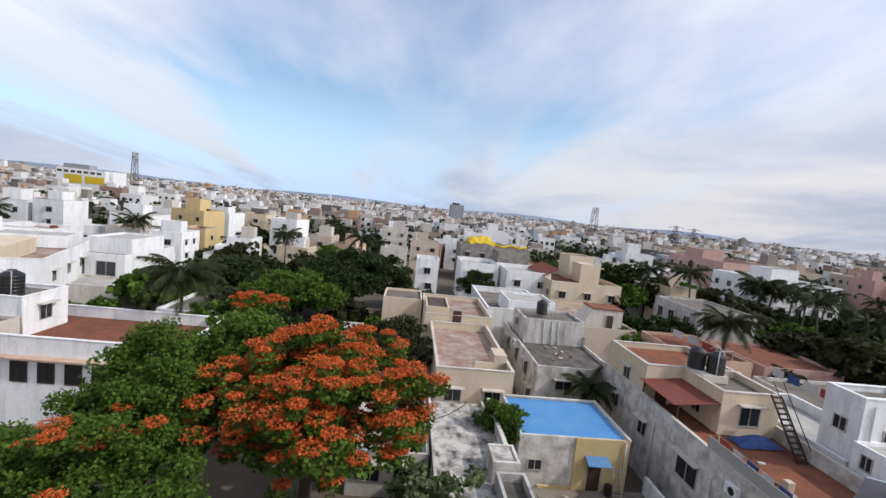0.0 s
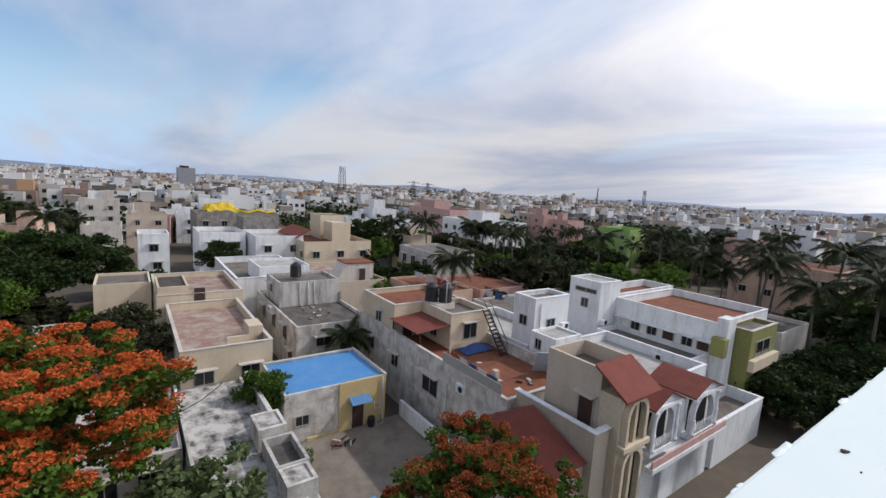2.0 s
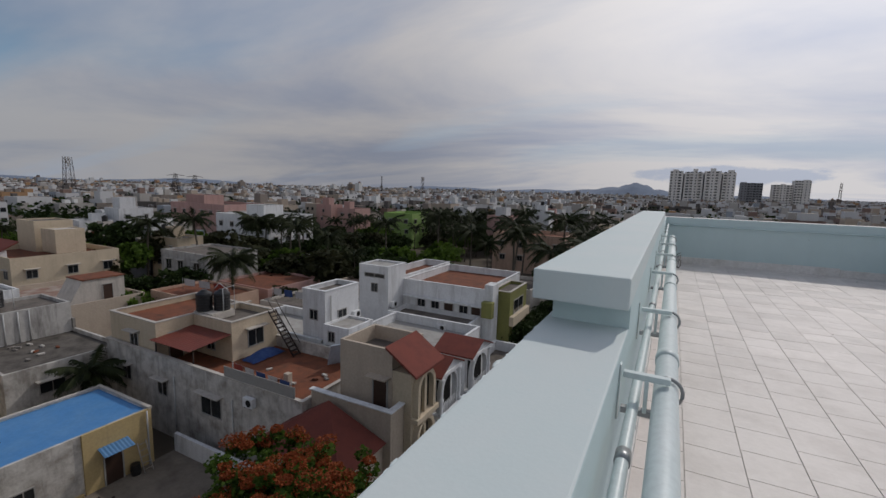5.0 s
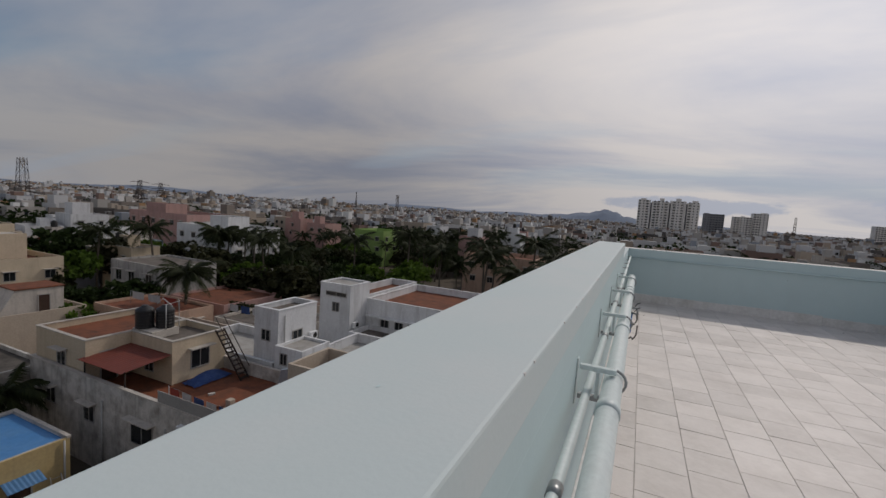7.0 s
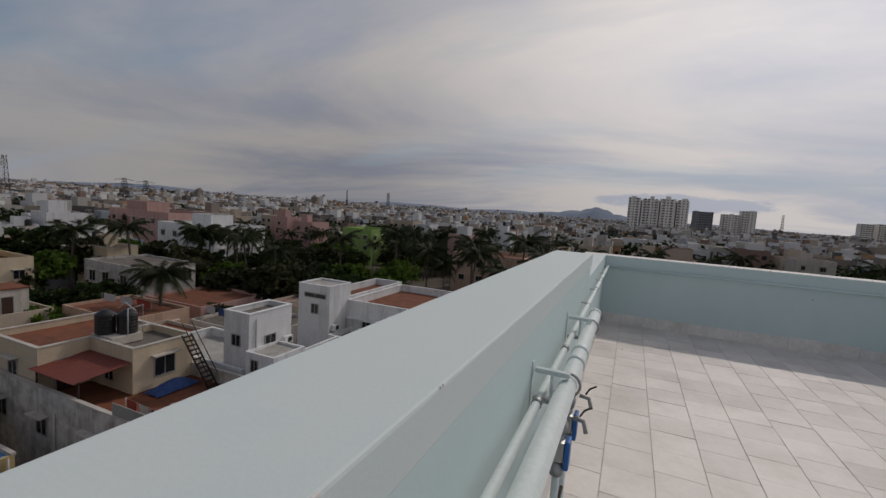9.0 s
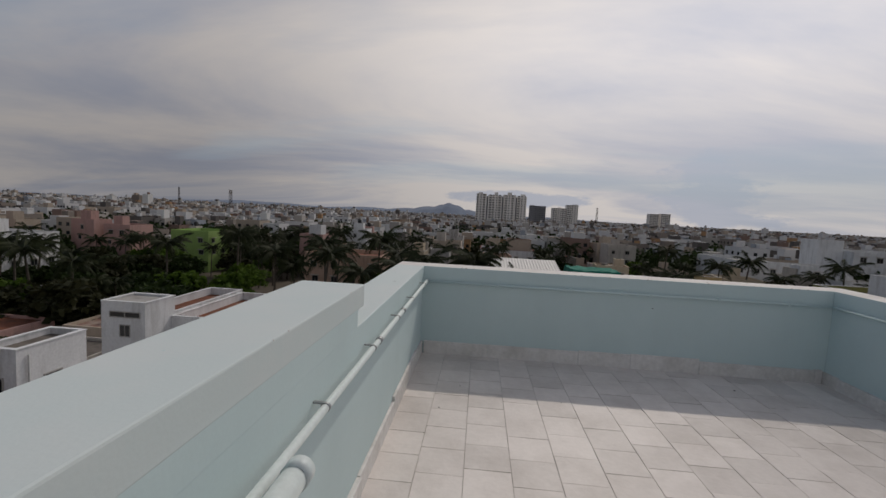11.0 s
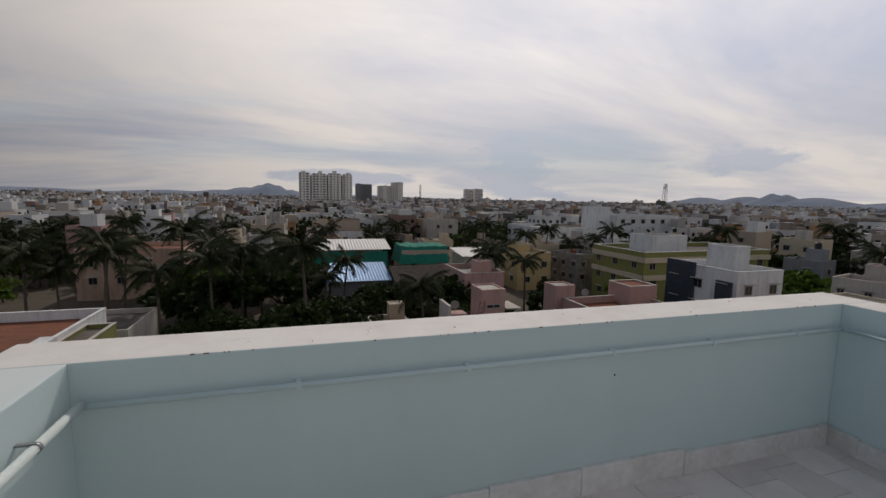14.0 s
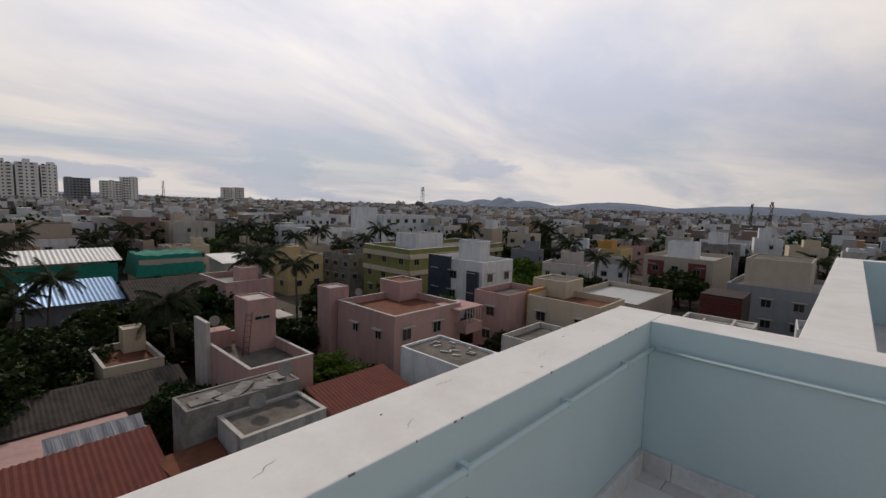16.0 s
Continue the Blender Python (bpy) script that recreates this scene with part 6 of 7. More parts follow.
# near trees, one by one
broad_tree(11, (-23.4, -15.3), 6.5, -3.7, 10.3, "leaf_tamarind", 430, 110, 0.21, "wide flame tree covered in orange blossom", flower=0.82, clump_r=0.68, lobes=11, r0=0.4, name="flame_tree", group="flame trees")
broad_tree(12, (-10.7, 0.4), 5.2, -7.9, 5.6, "leaf_tamarind", 280, 120, 0.17, "flame tree with fading orange blossom beside the lane", flower=0.36, flower_mat="flower_old", clump_r=0.5, lobes=7, r0=0.28, name="flame_tree", group="flame trees")
broad_tree(13, (-15.4, -21.8), 5.0, -6.2, 6.5, "leaf_tamarind", 230, 160, 0.14, "flame tree with sparse orange blossom and dry pods", flower=0.07, clump_r=0.55, lobes=7, r0=0.28, name="flame_tree", group="flame trees")
broad_tree(14, (-21.2, -22.4), 3.7, -3.5, 11.5, "leaf_tamarind", 330, 150, 0.16, "dense glossy green tree beside the white house", clump_r=0.7, r0=0.3)
broad_tree(15, (-33, -22.5), 4.2, -6.6, 6.5, "leaf_tamarind", 150, 100, 0.24, "green leafy tree behind the flame tree", clump_r=0.75)
broad_tree(16, (-40.8, -12.0), 4.4, -8.6, 5.5, "leaf_mango", 170, 110, 0.24, "dull brownish green tree beside the yellow house", clump_r=0.7)
broad_tree(17, (-69, -19), 9.4, -4.9, 10.5, "leaf_dark", 380, 110, 0.36, "large dark rounded tree among white houses", clump_r=1.1, r0=0.45)
broad_tree(18, (-57, -25.5), 7.0, -7.2, 7.5, "leaf_tamarind", 240, 90, 0.32, "green spreading tree among houses", clump_r=1.0)
broad_tree(19, (-48, -26.5), 3.4, -9.2, 4.0, "leaf_tamarind", 120, 100, 0.24, "small flame tree with rusty blossom", umbrella=True, flower=0.45, clump_r=0.7, name="flame_tree", group="flame trees")
broad_tree(20, (-18.4, -8.7), 3.3, -9.7, 4.6, "leaf_pale", 75, 60, 0.30, "pale open tree with long leaves", clump_r=0.55, lobes=6, r0=0.14)
broad_tree(21, (-30.0, -3.0), 2.1, -10.9, 5.0, "leaf_tamarind", 85, 90, 0.18, "slim green tree beside the blue roofed shed", clump_r=0.5, lobes=4, r0=0.12)
broad_tree(22, (-24.2, -3.0), 1.2, -13.6, 2.4, "leaf_tamarind", 30, 90, 0.16, "bushy green shrub by the yard wall", clump_r=0.45, lobes=4, r0=0.08, name="shrub")
broad_tree(23, (-79, 1.6), 3.4, -8.3, 6.0, "leaf_dark", 90, 100, 0.28, "dark slim tree in front of white houses", clump_r=0.9)
broad_tree(24, (-62, -36), 5.0, -7.2, 6, "leaf_dark", 120, 100, 0.3, "dark green tree between houses", clump_r=0.9)
broad_tree(25, (4.5, 50), 7.0, -9.2, 8.0, "leaf_dark", 220, 110, 0.32, "broad dark green tree crown below the terrace", clump_r=1.0, r0=0.4)
broad_tree(26, (-7.5, 47), 6.5, -9.6, 7.6, "leaf_dark", 200, 110, 0.32, "broad dark green tree crown below the terrace", clump_r=1.0, r0=0.4)
broad_tree(27, (-11.5, 36), 4.5, -11.2, 5.4, "leaf_dark", 130, 110, 0.28, "dark green tree beside the lane", clump_r=0.9)
broad_tree(28, (17.5, 50), 4.5, -11.2, 5.6, "leaf_dark", 130, 110, 0.3, "dark tree behind the pink house", clump_r=0.9)
broad_tree(29, (24.0, 33), 3.2, -12.0, 5.0, "leaf_tamarind", 100, 100, 0.26, "green tree between pink houses", clump_r=0.7)
broad_tree(30, (25.0, 26.5), 2.8, -12.8, 4.2, "leaf_tamarind", 90, 100, 0.26, "leafy green garden tree", clump_r=0.7)
broad_tree(31, (44.0, 27.0), 3.4, -12.6, 4.4, "leaf_mango", 90, 100, 0.26, "dull green tree beside the cream house", clump_r=0.7)
broad_tree(32, (-9.8, 44), 4.0, -10.4, 6, "leaf_dark", 120, 100, 0.28, "dark green tree at the end of the lane", clump_r=0.9)
broad_tree(33, (58.5, 10.5), 4.0, -12.5, 4.4, "leaf_mango", 90, 90, 0.3, "dusty tree among sheds", clump_r=0.8)

palm(41, (-43.0, -32.0), 9.6, 30, 4.2, split=True)
palm(42, (-51.0, 28.6), 8.0, 30, 4.4, split=True)
palm(43, (-36.2, 6.2), 4.4, 22, 2.6, "short date palm between house walls", True)
palm(44, (1.3, 45.0), 13.0, 34, 3.9, split=True)
palm(45, (-6.5, 57.0), 11.2, 28, 4.2, split=True)
palm(46, (17.2, 27.6), 3.6, 16, 2.2, "small palm beside the grey slab", True)

# dark shrubs added to stand in for the shaded hollow below the flame trees
for k, (x, y, r, top) in enumerate(((-18.5, -16.0, 3.0, -12.8), (-16.5, -19.0, 3.0, -12.6), (-19.5, -12.2, 2.4, -13.2), (-13.5, -16.5, 2.6, -13.4))):
    broad_tree(100 + k, (x, y), r, top, 3.8, "leaf_dark", 90, 90, 0.2, "added dark shrub filling the shaded hollow under the flame tree", clump_r=0.7, r0=0.1, name="shrub", group="shaded shrubs")
# dark trees crowding round the lane's end and the sheds
for k, (x, y, r, top) in enumerate(((-3.0, 33.0, 4.0, -11.4), (11.5, 34.5, 2.8, -11.6), (0.5, 40.5, 4.2, -10.6), (15.4, 48.5, 3.2, -11.0), (28.6, 46.5, 3.0, -12.0), (26.6, 30.6, 2.4, -13.2), (47.6, 36.6, 3.0, -13.0))):
    broad_tree(80 + k, (x, y), r, top, 5.6, "leaf_dark" if k % 3 else "leaf_mango", 120, 100, 0.26, "dark leafy tree crowding the lane's end", clump_r=0.85, group="lane trees")
for k, (x, y, hgt) in enumerate(((-9.0, 52.0, 11.0), (14.5, 46.5, 8.0), (-14.0, 51.0, 10.0))):
    palm(90 + k, (x, y), hgt, 26, 3.8)

# copies of a few shapes for the rest of the quarter
proto_palms = [palm(60 + k, (-62 - 6 * k, 52 + 3 * k), 10.2, 20, 4.0) for k in range(3)]
proto_trees = [broad_tree(70, (-70, 48), 4.6, -8.2, 7.4, "leaf_dark", 80, 26, 0.75, "dark green tree among the houses", clump_r=1.1, group="neighbourhood trees"),
               broad_tree(71, (-64, 66), 4.2, -8.8, 6.6, "leaf_mango", 80, 26, 0.75, "dull green tree among the houses", clump_r=1.1, group="neighbourhood trees"),
               broad_tree(72, (-46, 60), 5.0, -8.6, 7.0, "leaf_tamarind", 80, 26, 0.75, "leafy green tree among the houses", clump_r=1.1, group="neighbourhood trees")]
rng = np.random.default_rng(5)


def put_copy(ob, x, y, s):
    copy_thing(ob, Matrix.LocRotScale((x, y, GROUND), Euler((0, 0, rng.uniform(0, 6.28))), (s, s, s * rng.uniform(0.9, 1.12))))


# coconut grove
for k in range(84):
    x, y = rng.uniform(-76, -16), rng.uniform(48, 122)
    if -37 < x < -17 and 80 < y < 98 or -36 < x < -12 and y < 54:
        continue
    if -44 < x < -14 and y < 98 and k % 6 or abs(x + 0.68 * y) < 7 and y < 116 and k % 4:
        continue
    put_copy(proto_palms[k % 3], x, y, rng.uniform(0.62, 1.12))
for k in range(90):
    x, y = rng.uniform(-76, -14), rng.uniform(46, 124)
    if -42 < x < -18 and 78 < y < 100 or -36 < x < -10 and y < 56:
        continue
    if -44 < x < -14 and y < 98 and k % 5 or abs(x + 0.68 * y) < 7 and y < 116 and k % 4:
        continue
    put_copy(proto_trees[k % 2 if k % 5 else 2], x, y, rng.uniform(0.6, 0.98))
for x, y, s in ((-52, 66, 1.15), (-44, 74, 1.1), (-30, 60, 1.0), (-24, 66, 1.1), (28, 60, 0.95), (31, 63, 1.05), (34, 58, 0.9), (60, 96, 1.0), (50, 88, 1.0), (120, 78, 1.0),
                (128, 72, 1.1), (46, 104, 1.1), (-13, 72, 1.1), (-18, 78, 1.2), (-5, 66, 1.0), (-84, 36, 1.0), (-78, 42, 1.1), (96, 46, 0.9), (104, 50, 1.0), (90, 36, 0.9)):
    put_copy(proto_palms[int(abs(x)) % 3], x, y, s)
for x, y, s in ((-56, 43, 1.0), (-48, 44, 1.1), (-40, 49, 1.0), (-62, 29, 0.7), (-46, 33, 0.6), (-36, 27, 0.55), (-32, 52, 1.0), (-66, 44, 1.1), (-58, 20, 0.6), (-40, -25, 0.9), (-56, -42, 1.0), (-50, -45, 0.7), (-64, -44, 0.8), (12, 53, 0.9), (20, 44, 0.75), (22, 57, 0.9), (0, 44, 0.9), (-4, 38, 0.8), (-2, 33, 0.6), (24, 46, 0.7), (33, 46, 0.6), (38, 56, 0.8), (46, 40, 0.7), (50, 54, 0.8), (62, 33, 0.6), (72, 44, 0.8), (88, 54, 0.9), (94, 22, 0.8), (-2, 62, 1.1), (-10, 58, 1.1), (12, 62, 0.8), (2, 74, 0.9), (-6, 80, 1.0), (-14, 62, 1.0), (22, 80, 0.7), (34, 50, 0.7), (48, 52, 0.8), (76, 30, 0.7), (-80, 30, 1.0),
                (-86, 40, 1.1), (-78, 26, 0.8), (-92, 48, 1.1), (-100, 40, 1.2), (-104, 52, 1.1), (-96, 28, 1.0), (-60, 46, 0.9), (-66, 24, 0.6), (40, 46, 0.6), (44, 12, 0.6), (-62, -28, 0.8), (-82, -30, 0.9)):
    put_copy(proto_trees[0 if -16 < x < 26 else int(abs(x + y)) % 3], x, y, s)
for x, y, s in ((-45, -24, 0.75), (-47, -30, 0.9), (-53, -31, 0.9), (-50, -19, 0.6), (-58, -18, 0.75), (-62, -32, 0.95), (-66, -29, 0.9), (-58, -38, 0.85), (-70, -36, 0.9), (-75, -26, 0.95), (-77, -12, 0.7), (-78, -36, 0.9),
                (-38, -26, 0.8), (-36, -20, 0.7), (-54, -13, 0.6), (-60, -11, 0.6), (-82, -42, 1.0), (-66, -42, 0.9), (-44, -42, 0.8), (-31, -26, 0.9), (-72, -9, 0.6)):
    put_copy(proto_trees[int(abs(x - y)) % 3], x, y, s)

# ---------------------------------------------------------------- masts, pylons, high-rises


def lattice(name, label, x, y, zb, zt, w0, w1, mat="iron", arms=0, dishes=True):
    t = thing(name, label, "mast")
    v, f = [], []
    n = max(5, int((zt - zb) / 3))
    th = 0.11
    cor = lambda s, k: (x + (w0 + (w1 - w0) * s) * (1 if k in (0, 1) else -1) / 2, y + (w0 + (w1 - w0) * s) * (1 if k in (1, 2) else -1) / 2, zb + (zt - zb) * s)
    for k in range(4):
        tube([cor(0, k), cor(1, k)], [th * 1.3, th], 4, v, f)
        for i in range(n):
            tube([cor(i / n, k), cor((i + 1) / n, (k + 1) % 4)], [th * 0.6, th * 0.6], 3, v, f)
            tube([cor((i + 1) / n, k), cor(i / n, (k + 1) % 4)], [th * 0.6, th * 0.6], 3, v, f)
            tube([cor(i / n, k), cor(i / n, (k + 1) % 4)], [th * 0.6, th * 0.6], 3, v, f)
    mesh_object("frame", v, f, M[mat], None, t)
    for i in range(arms):
        z = zt - 1.5 - 3.0 * i
        rod("cross_arm", [(x - 1.6, y - 5.0, z), (x, y, z + 0.8), (x + 1.6, y + 5.0, z)], 0.16, M[mat], t, sides=5)
    if dishes:
        for k in range(5):
            a = 1.3 * k
            z = zt - 1.0 - 1.6 * (k % 3)
            part("antenna", box(x + 0.9 * math.cos(a) - 0.2, x + 0.9 * math.cos(a) + 0.2, y + 0.9 * math.sin(a) - 0.2, y + 0.9 * math.sin(a) + 0.2, z - 1.1, z + 1.1, 0.05), M["offwhite"], t)


lattice("phone_mast", "grey lattice telephone mast", -300, 114.6, GROUND, 12.7, 5.5, 3.0)
lattice("phone_mast", "slim lattice telephone mast with antennas", -230, -150.3, GROUND, 12.4, 3.2, 1.6)
lattice("power_pylon", "lattice power pylon with cross arms", -300, 174.6, GROUND, 6.1, 6, 1.4, arms=3, dishes=False)
lattice("power_pylon", "lattice power pylon with cross arms", -300, 188.3, GROUND, 5.4, 6, 1.4, arms=3, dishes=False)
lattice("radio_mast", "thin distant radio mast", -360, 500, GROUND, 15.1, 2.0, 0.8, dishes=False)
lattice("phone_mast", "distant telephone mast crowned with antennas", -236.5, 400, GROUND, 11.9, 2.4, 2.0)
lattice("phone_mast", "tall distant telephone mast", 300, 303.8, GROUND, 16.6, 3.6, 2.0)
lattice("phone_mast", "distant rooftop telephone mast", 300, 31.0, GROUND, 7.9, 1.1, 0.9)
lattice("phone_mast", "distant rooftop telephone mast", 300, 40.0, GROUND, 6.6, 0.9, 0.7)
lattice("radio_mast", "thin distant radio mast", 159, 600, GROUND, 17.9, 3.0, 1.4, dishes=False)


def high_rise(name, label, x0, x1, y0, y1, zt, wall, floors, bays, bands=(), gaps=()):
    """A slab tower: stair cores stand proud of the front, recesses painted grey for shade cut it into wings, balconies
    under each row of windows.
    """
    t = thing(name, label, "apartment tower")
    cuts = [x0] + [x0 + (x1 - x0) * g for g in gaps] + [x1]
    half = (x1 - x0) * 0.012
    for k in range(len(cuts) - 1):
        a, b = cuts[k] + (half if k else 0), cuts[k + 1] - (half if k < len(cuts) - 2 else 0)
        v, f = block_shell(a, b, y0, y1, GROUND, zt - 1.6 * (k % 2), 1.2, 0.4)
        mesh_object("wing", v, f, M[wall], None, t)
        part("roof", box(a + 0.4, b - 0.4, y0 + 0.4, y1 - 0.4, zt - 3.4, zt - 3.0), M["roof_grey"], t)
        if k:
            # back of the recess is grey, so its shade is partly colour
            part("recess", box(cuts[k] - half, cuts[k] + half, y0 + 5, y1 - 0.1, GROUND, zt - 3.2), M["grey"], t, "recess between two wings, its shade put into grey paint")
    for (a, b, dz) in bands:
        part("stair_core", box(x0 + (x1 - x0) * a, x0 + (x1 - x0) * b, y0 - 1.2, y0 + 4, GROUND, zt + dz), M[wall], t)
    fh = (zt - GROUND) / floors
    bw = (x1 - x0) / bays
    wide = part("window", box(-bw * 0.34, bw * 0.34, -0.12, 0.1, -fh * 0.24, fh * 0.24), M["glass"], t).data
    slim = part("window", box(-bw * 0.16, bw * 0.16, -0.12, 0.1, -fh * 0.2, fh * 0.2), M["glass"], t).data
    ledge = part("balcony", box(-bw * 0.42, bw * 0.42, -1.1, 0.0, -fh * 0.42, -fh * 0.14), M[wall], t).data
    for ob in list(t.children):
        if ob.data in (wide, slim, ledge):
            bpy.data.objects.remove(ob)
    for s in range(floors):
        for k in range(bays):
            u = (k + 0.5) / bays
            if any(abs(u - g) < 0.5 / bays for g in gaps):
                continue
            inband = any(a < u < b for a, b, _ in bands)
            at = (x0 + bw * (k + 0.5), y0 - (1.2 if inband else 0.0), GROUND + fh * (s + 0.5))
            ob = new("window", slim if inband else wide)
            ob.parent, ob.location = t, at
            if not inband and k % 2:
                ob = new("balcony", ledge)
                ob.parent, ob.location = t, at
    return t


high_rise("apartment_tower", "tall grey beige apartment tower block", -3.3, 64.7, 600, 622, 29.5, "tower_white", 14, 16, ((0.04, 0.13, 1.6), (0.36, 0.43, 2.4), (0.62, 0.70, 3.0), (0.88, 0.97, 1.2)), (0.22, 0.53, 0.80))
high_rise("apartment_tower", "dark glazed apartment tower", 81.7, 106, 700, 716, 19, "grey", 11, 7, ((0.0, 0.25, 0.8),))
high_rise("apartment_tower", "pale apartment tower of two heights", 117, 138, 700, 716, 17.2, "tower_white", 11, 6, ((0.4, 0.6, 1.0),))
high_rise("apartment_tower", "pale apartment tower of two heights", 139, 156, 700, 716, 23, "tower_white", 12, 5, ((0.5, 0.9, 0.8),))
high_rise("apartment_tower", "distant pair of apartment towers", 340, 357, 900, 915, 19.5, "tower_white", 11, 5)
high_rise("apartment_tower", "distant pair of apartment towers", 362, 380, 900, 915, 20.5, "tower_white", 11, 5)
t = thing("office_block", "white office block with yellow banners and roof sign frame", "office building")
part("wall", box(-246, -230, -187, -164, GROUND, 1.4, 0.05), M["white"], t)
part("banner", box(-230, -229.8, -183, -175, -5.8, -1.6), M["tarp"], t, "yellow advertising banner")
part("banner", box(-230, -229.8, -173.5, -164.4, -5.4, -2.0), M["tarp"], t, "yellow advertising banner")
part("roof_frame", box(-236, -230.5, -184, -172, 1.4, 3.6), M["grey"], t)
for k in range(7):
    window(t, -230, -185.5 + 3.1 * k, -0.2, "+x", 2.2, 1.2, False)
t = plain_house("red_roofed_villa", "house with broad red tiled roof", -128, -104, -117, -104, -8.4, "orange", "clay", None, ("+x",), 2)
part("hip_roof", box(-129, -103, -118, -103, -8.2, -7.0, 0.5), M["peach"], t, "orange red tiled roof")
t = thing("dark_tower", "dark unfinished building with roof frame", "building")
part("wall", box(-412, -400, 22, 34, GROUND, 5.2), M["grey"], t)
part("roof_frame", box(-411, -404, 24, 30, 5.2, 6.8), M["iron"], t)

# ---------------------------------------------------------------- the quarter: houses out to 230 m, each on its own plot
RESERVED = [(-62, -10, -15, 51), (-76, -54, -63, -46), (-77, -62, -47, -37), (-49, -30, -50, -31), (-32, 0, -35, 0), (-100, -75, -12, 29), (-126, -110, 0, 21), (-73, -55, -2, 42),
            (-128, -101, 64, 82), (-99, -78, 58, 76), (-79, -65, 99, 115), (-40, -20, 82, 98), (-48, -28, 174, 194), (0, 20, 122, 140), (-12, 46, 18, 54), (0, 44, 64, 99),
            (40, 52, 74, 86), (53, 86, 54, 72), (50, 70, 35, 50), (44, 60, 15, 35), (77, 98, -16, 13), (60, 80, 5, 31), (98, 120, 15, 33), (110, 126, 32, 48), (62, 120, 106, 128),
            (-3, 14, -20, 4), (-130, -102, -120, -102), (-84, -28, -46, -8), (-9.5, -2.5, -100, 60), (-74, -14, 46, 100)]
WALLS = ["white"] * 11 + ["offwhite"] * 7 + ["cream"] * 4 + ["tan"] * 4 + ["pink"] * 2 + ["peach"] * 2 + ["yellow", "bluewall", "grey", "concrete", "concrete", "streaked"]
ROOFS = ["roof_grey"] * 6 + ["roof_white"] * 5 + ["roof_red"] * 3 + ["roof_peel"] * 2


def free(x0, x1, y0, y1):
    return all(x1 < a or x0 > b or y1 < c or y0 > d for a, b, c, d in RESERVED)


rng = np.random.default_rng(21)
made = 0
gx = -226.0
spots = []
while gx < 226:
    gw = rng.uniform(4.8, 8.0)
    gy = -190.0 + rng.uniform(0, 6)
    while gy < 228:
        gh = rng.uniform(5.2, 9.0)
        cx, cy = gx + gw / 2, gy + gh / 2
        r = math.hypot(cx, cy)
        az = math.degrees(math.atan2(cx, cy))
        if 34 < r < 150 and -142 < az < 112:
            spots.append((gx, gy, gw, gh, r))
        gy += gh + (rng.uniform(0.8, 1.6) if rng.random() < 0.62 else rng.uniform(4.0, 6.5))
    gx += gw + (rng.uniform(0.8, 1.6) if rng.random() < 0.55 else rng.uniform(4.5, 7))
spots.sort(key=lambda s: s[4])
ADJ = ["plain", "weathered", "narrow", "small", "boxy", "stained"]
COLN = {"white": "white painted", "offwhite": "off-white", "cream": "cream painted", "tan": "tan painted", "pink": "pink painted", "peach": "peach painted", "yellow": "yellow painted",
        "bluewall": "pale blue", "grey": "grey painted", "concrete": "bare concrete", "streaked": "mould streaked"}
RFN = {"roof_grey": "grey flat roof", "roof_white": "whitewashed flat roof", "roof_red": "terracotta flat roof", "roof_peel": "peeling flat roof"}
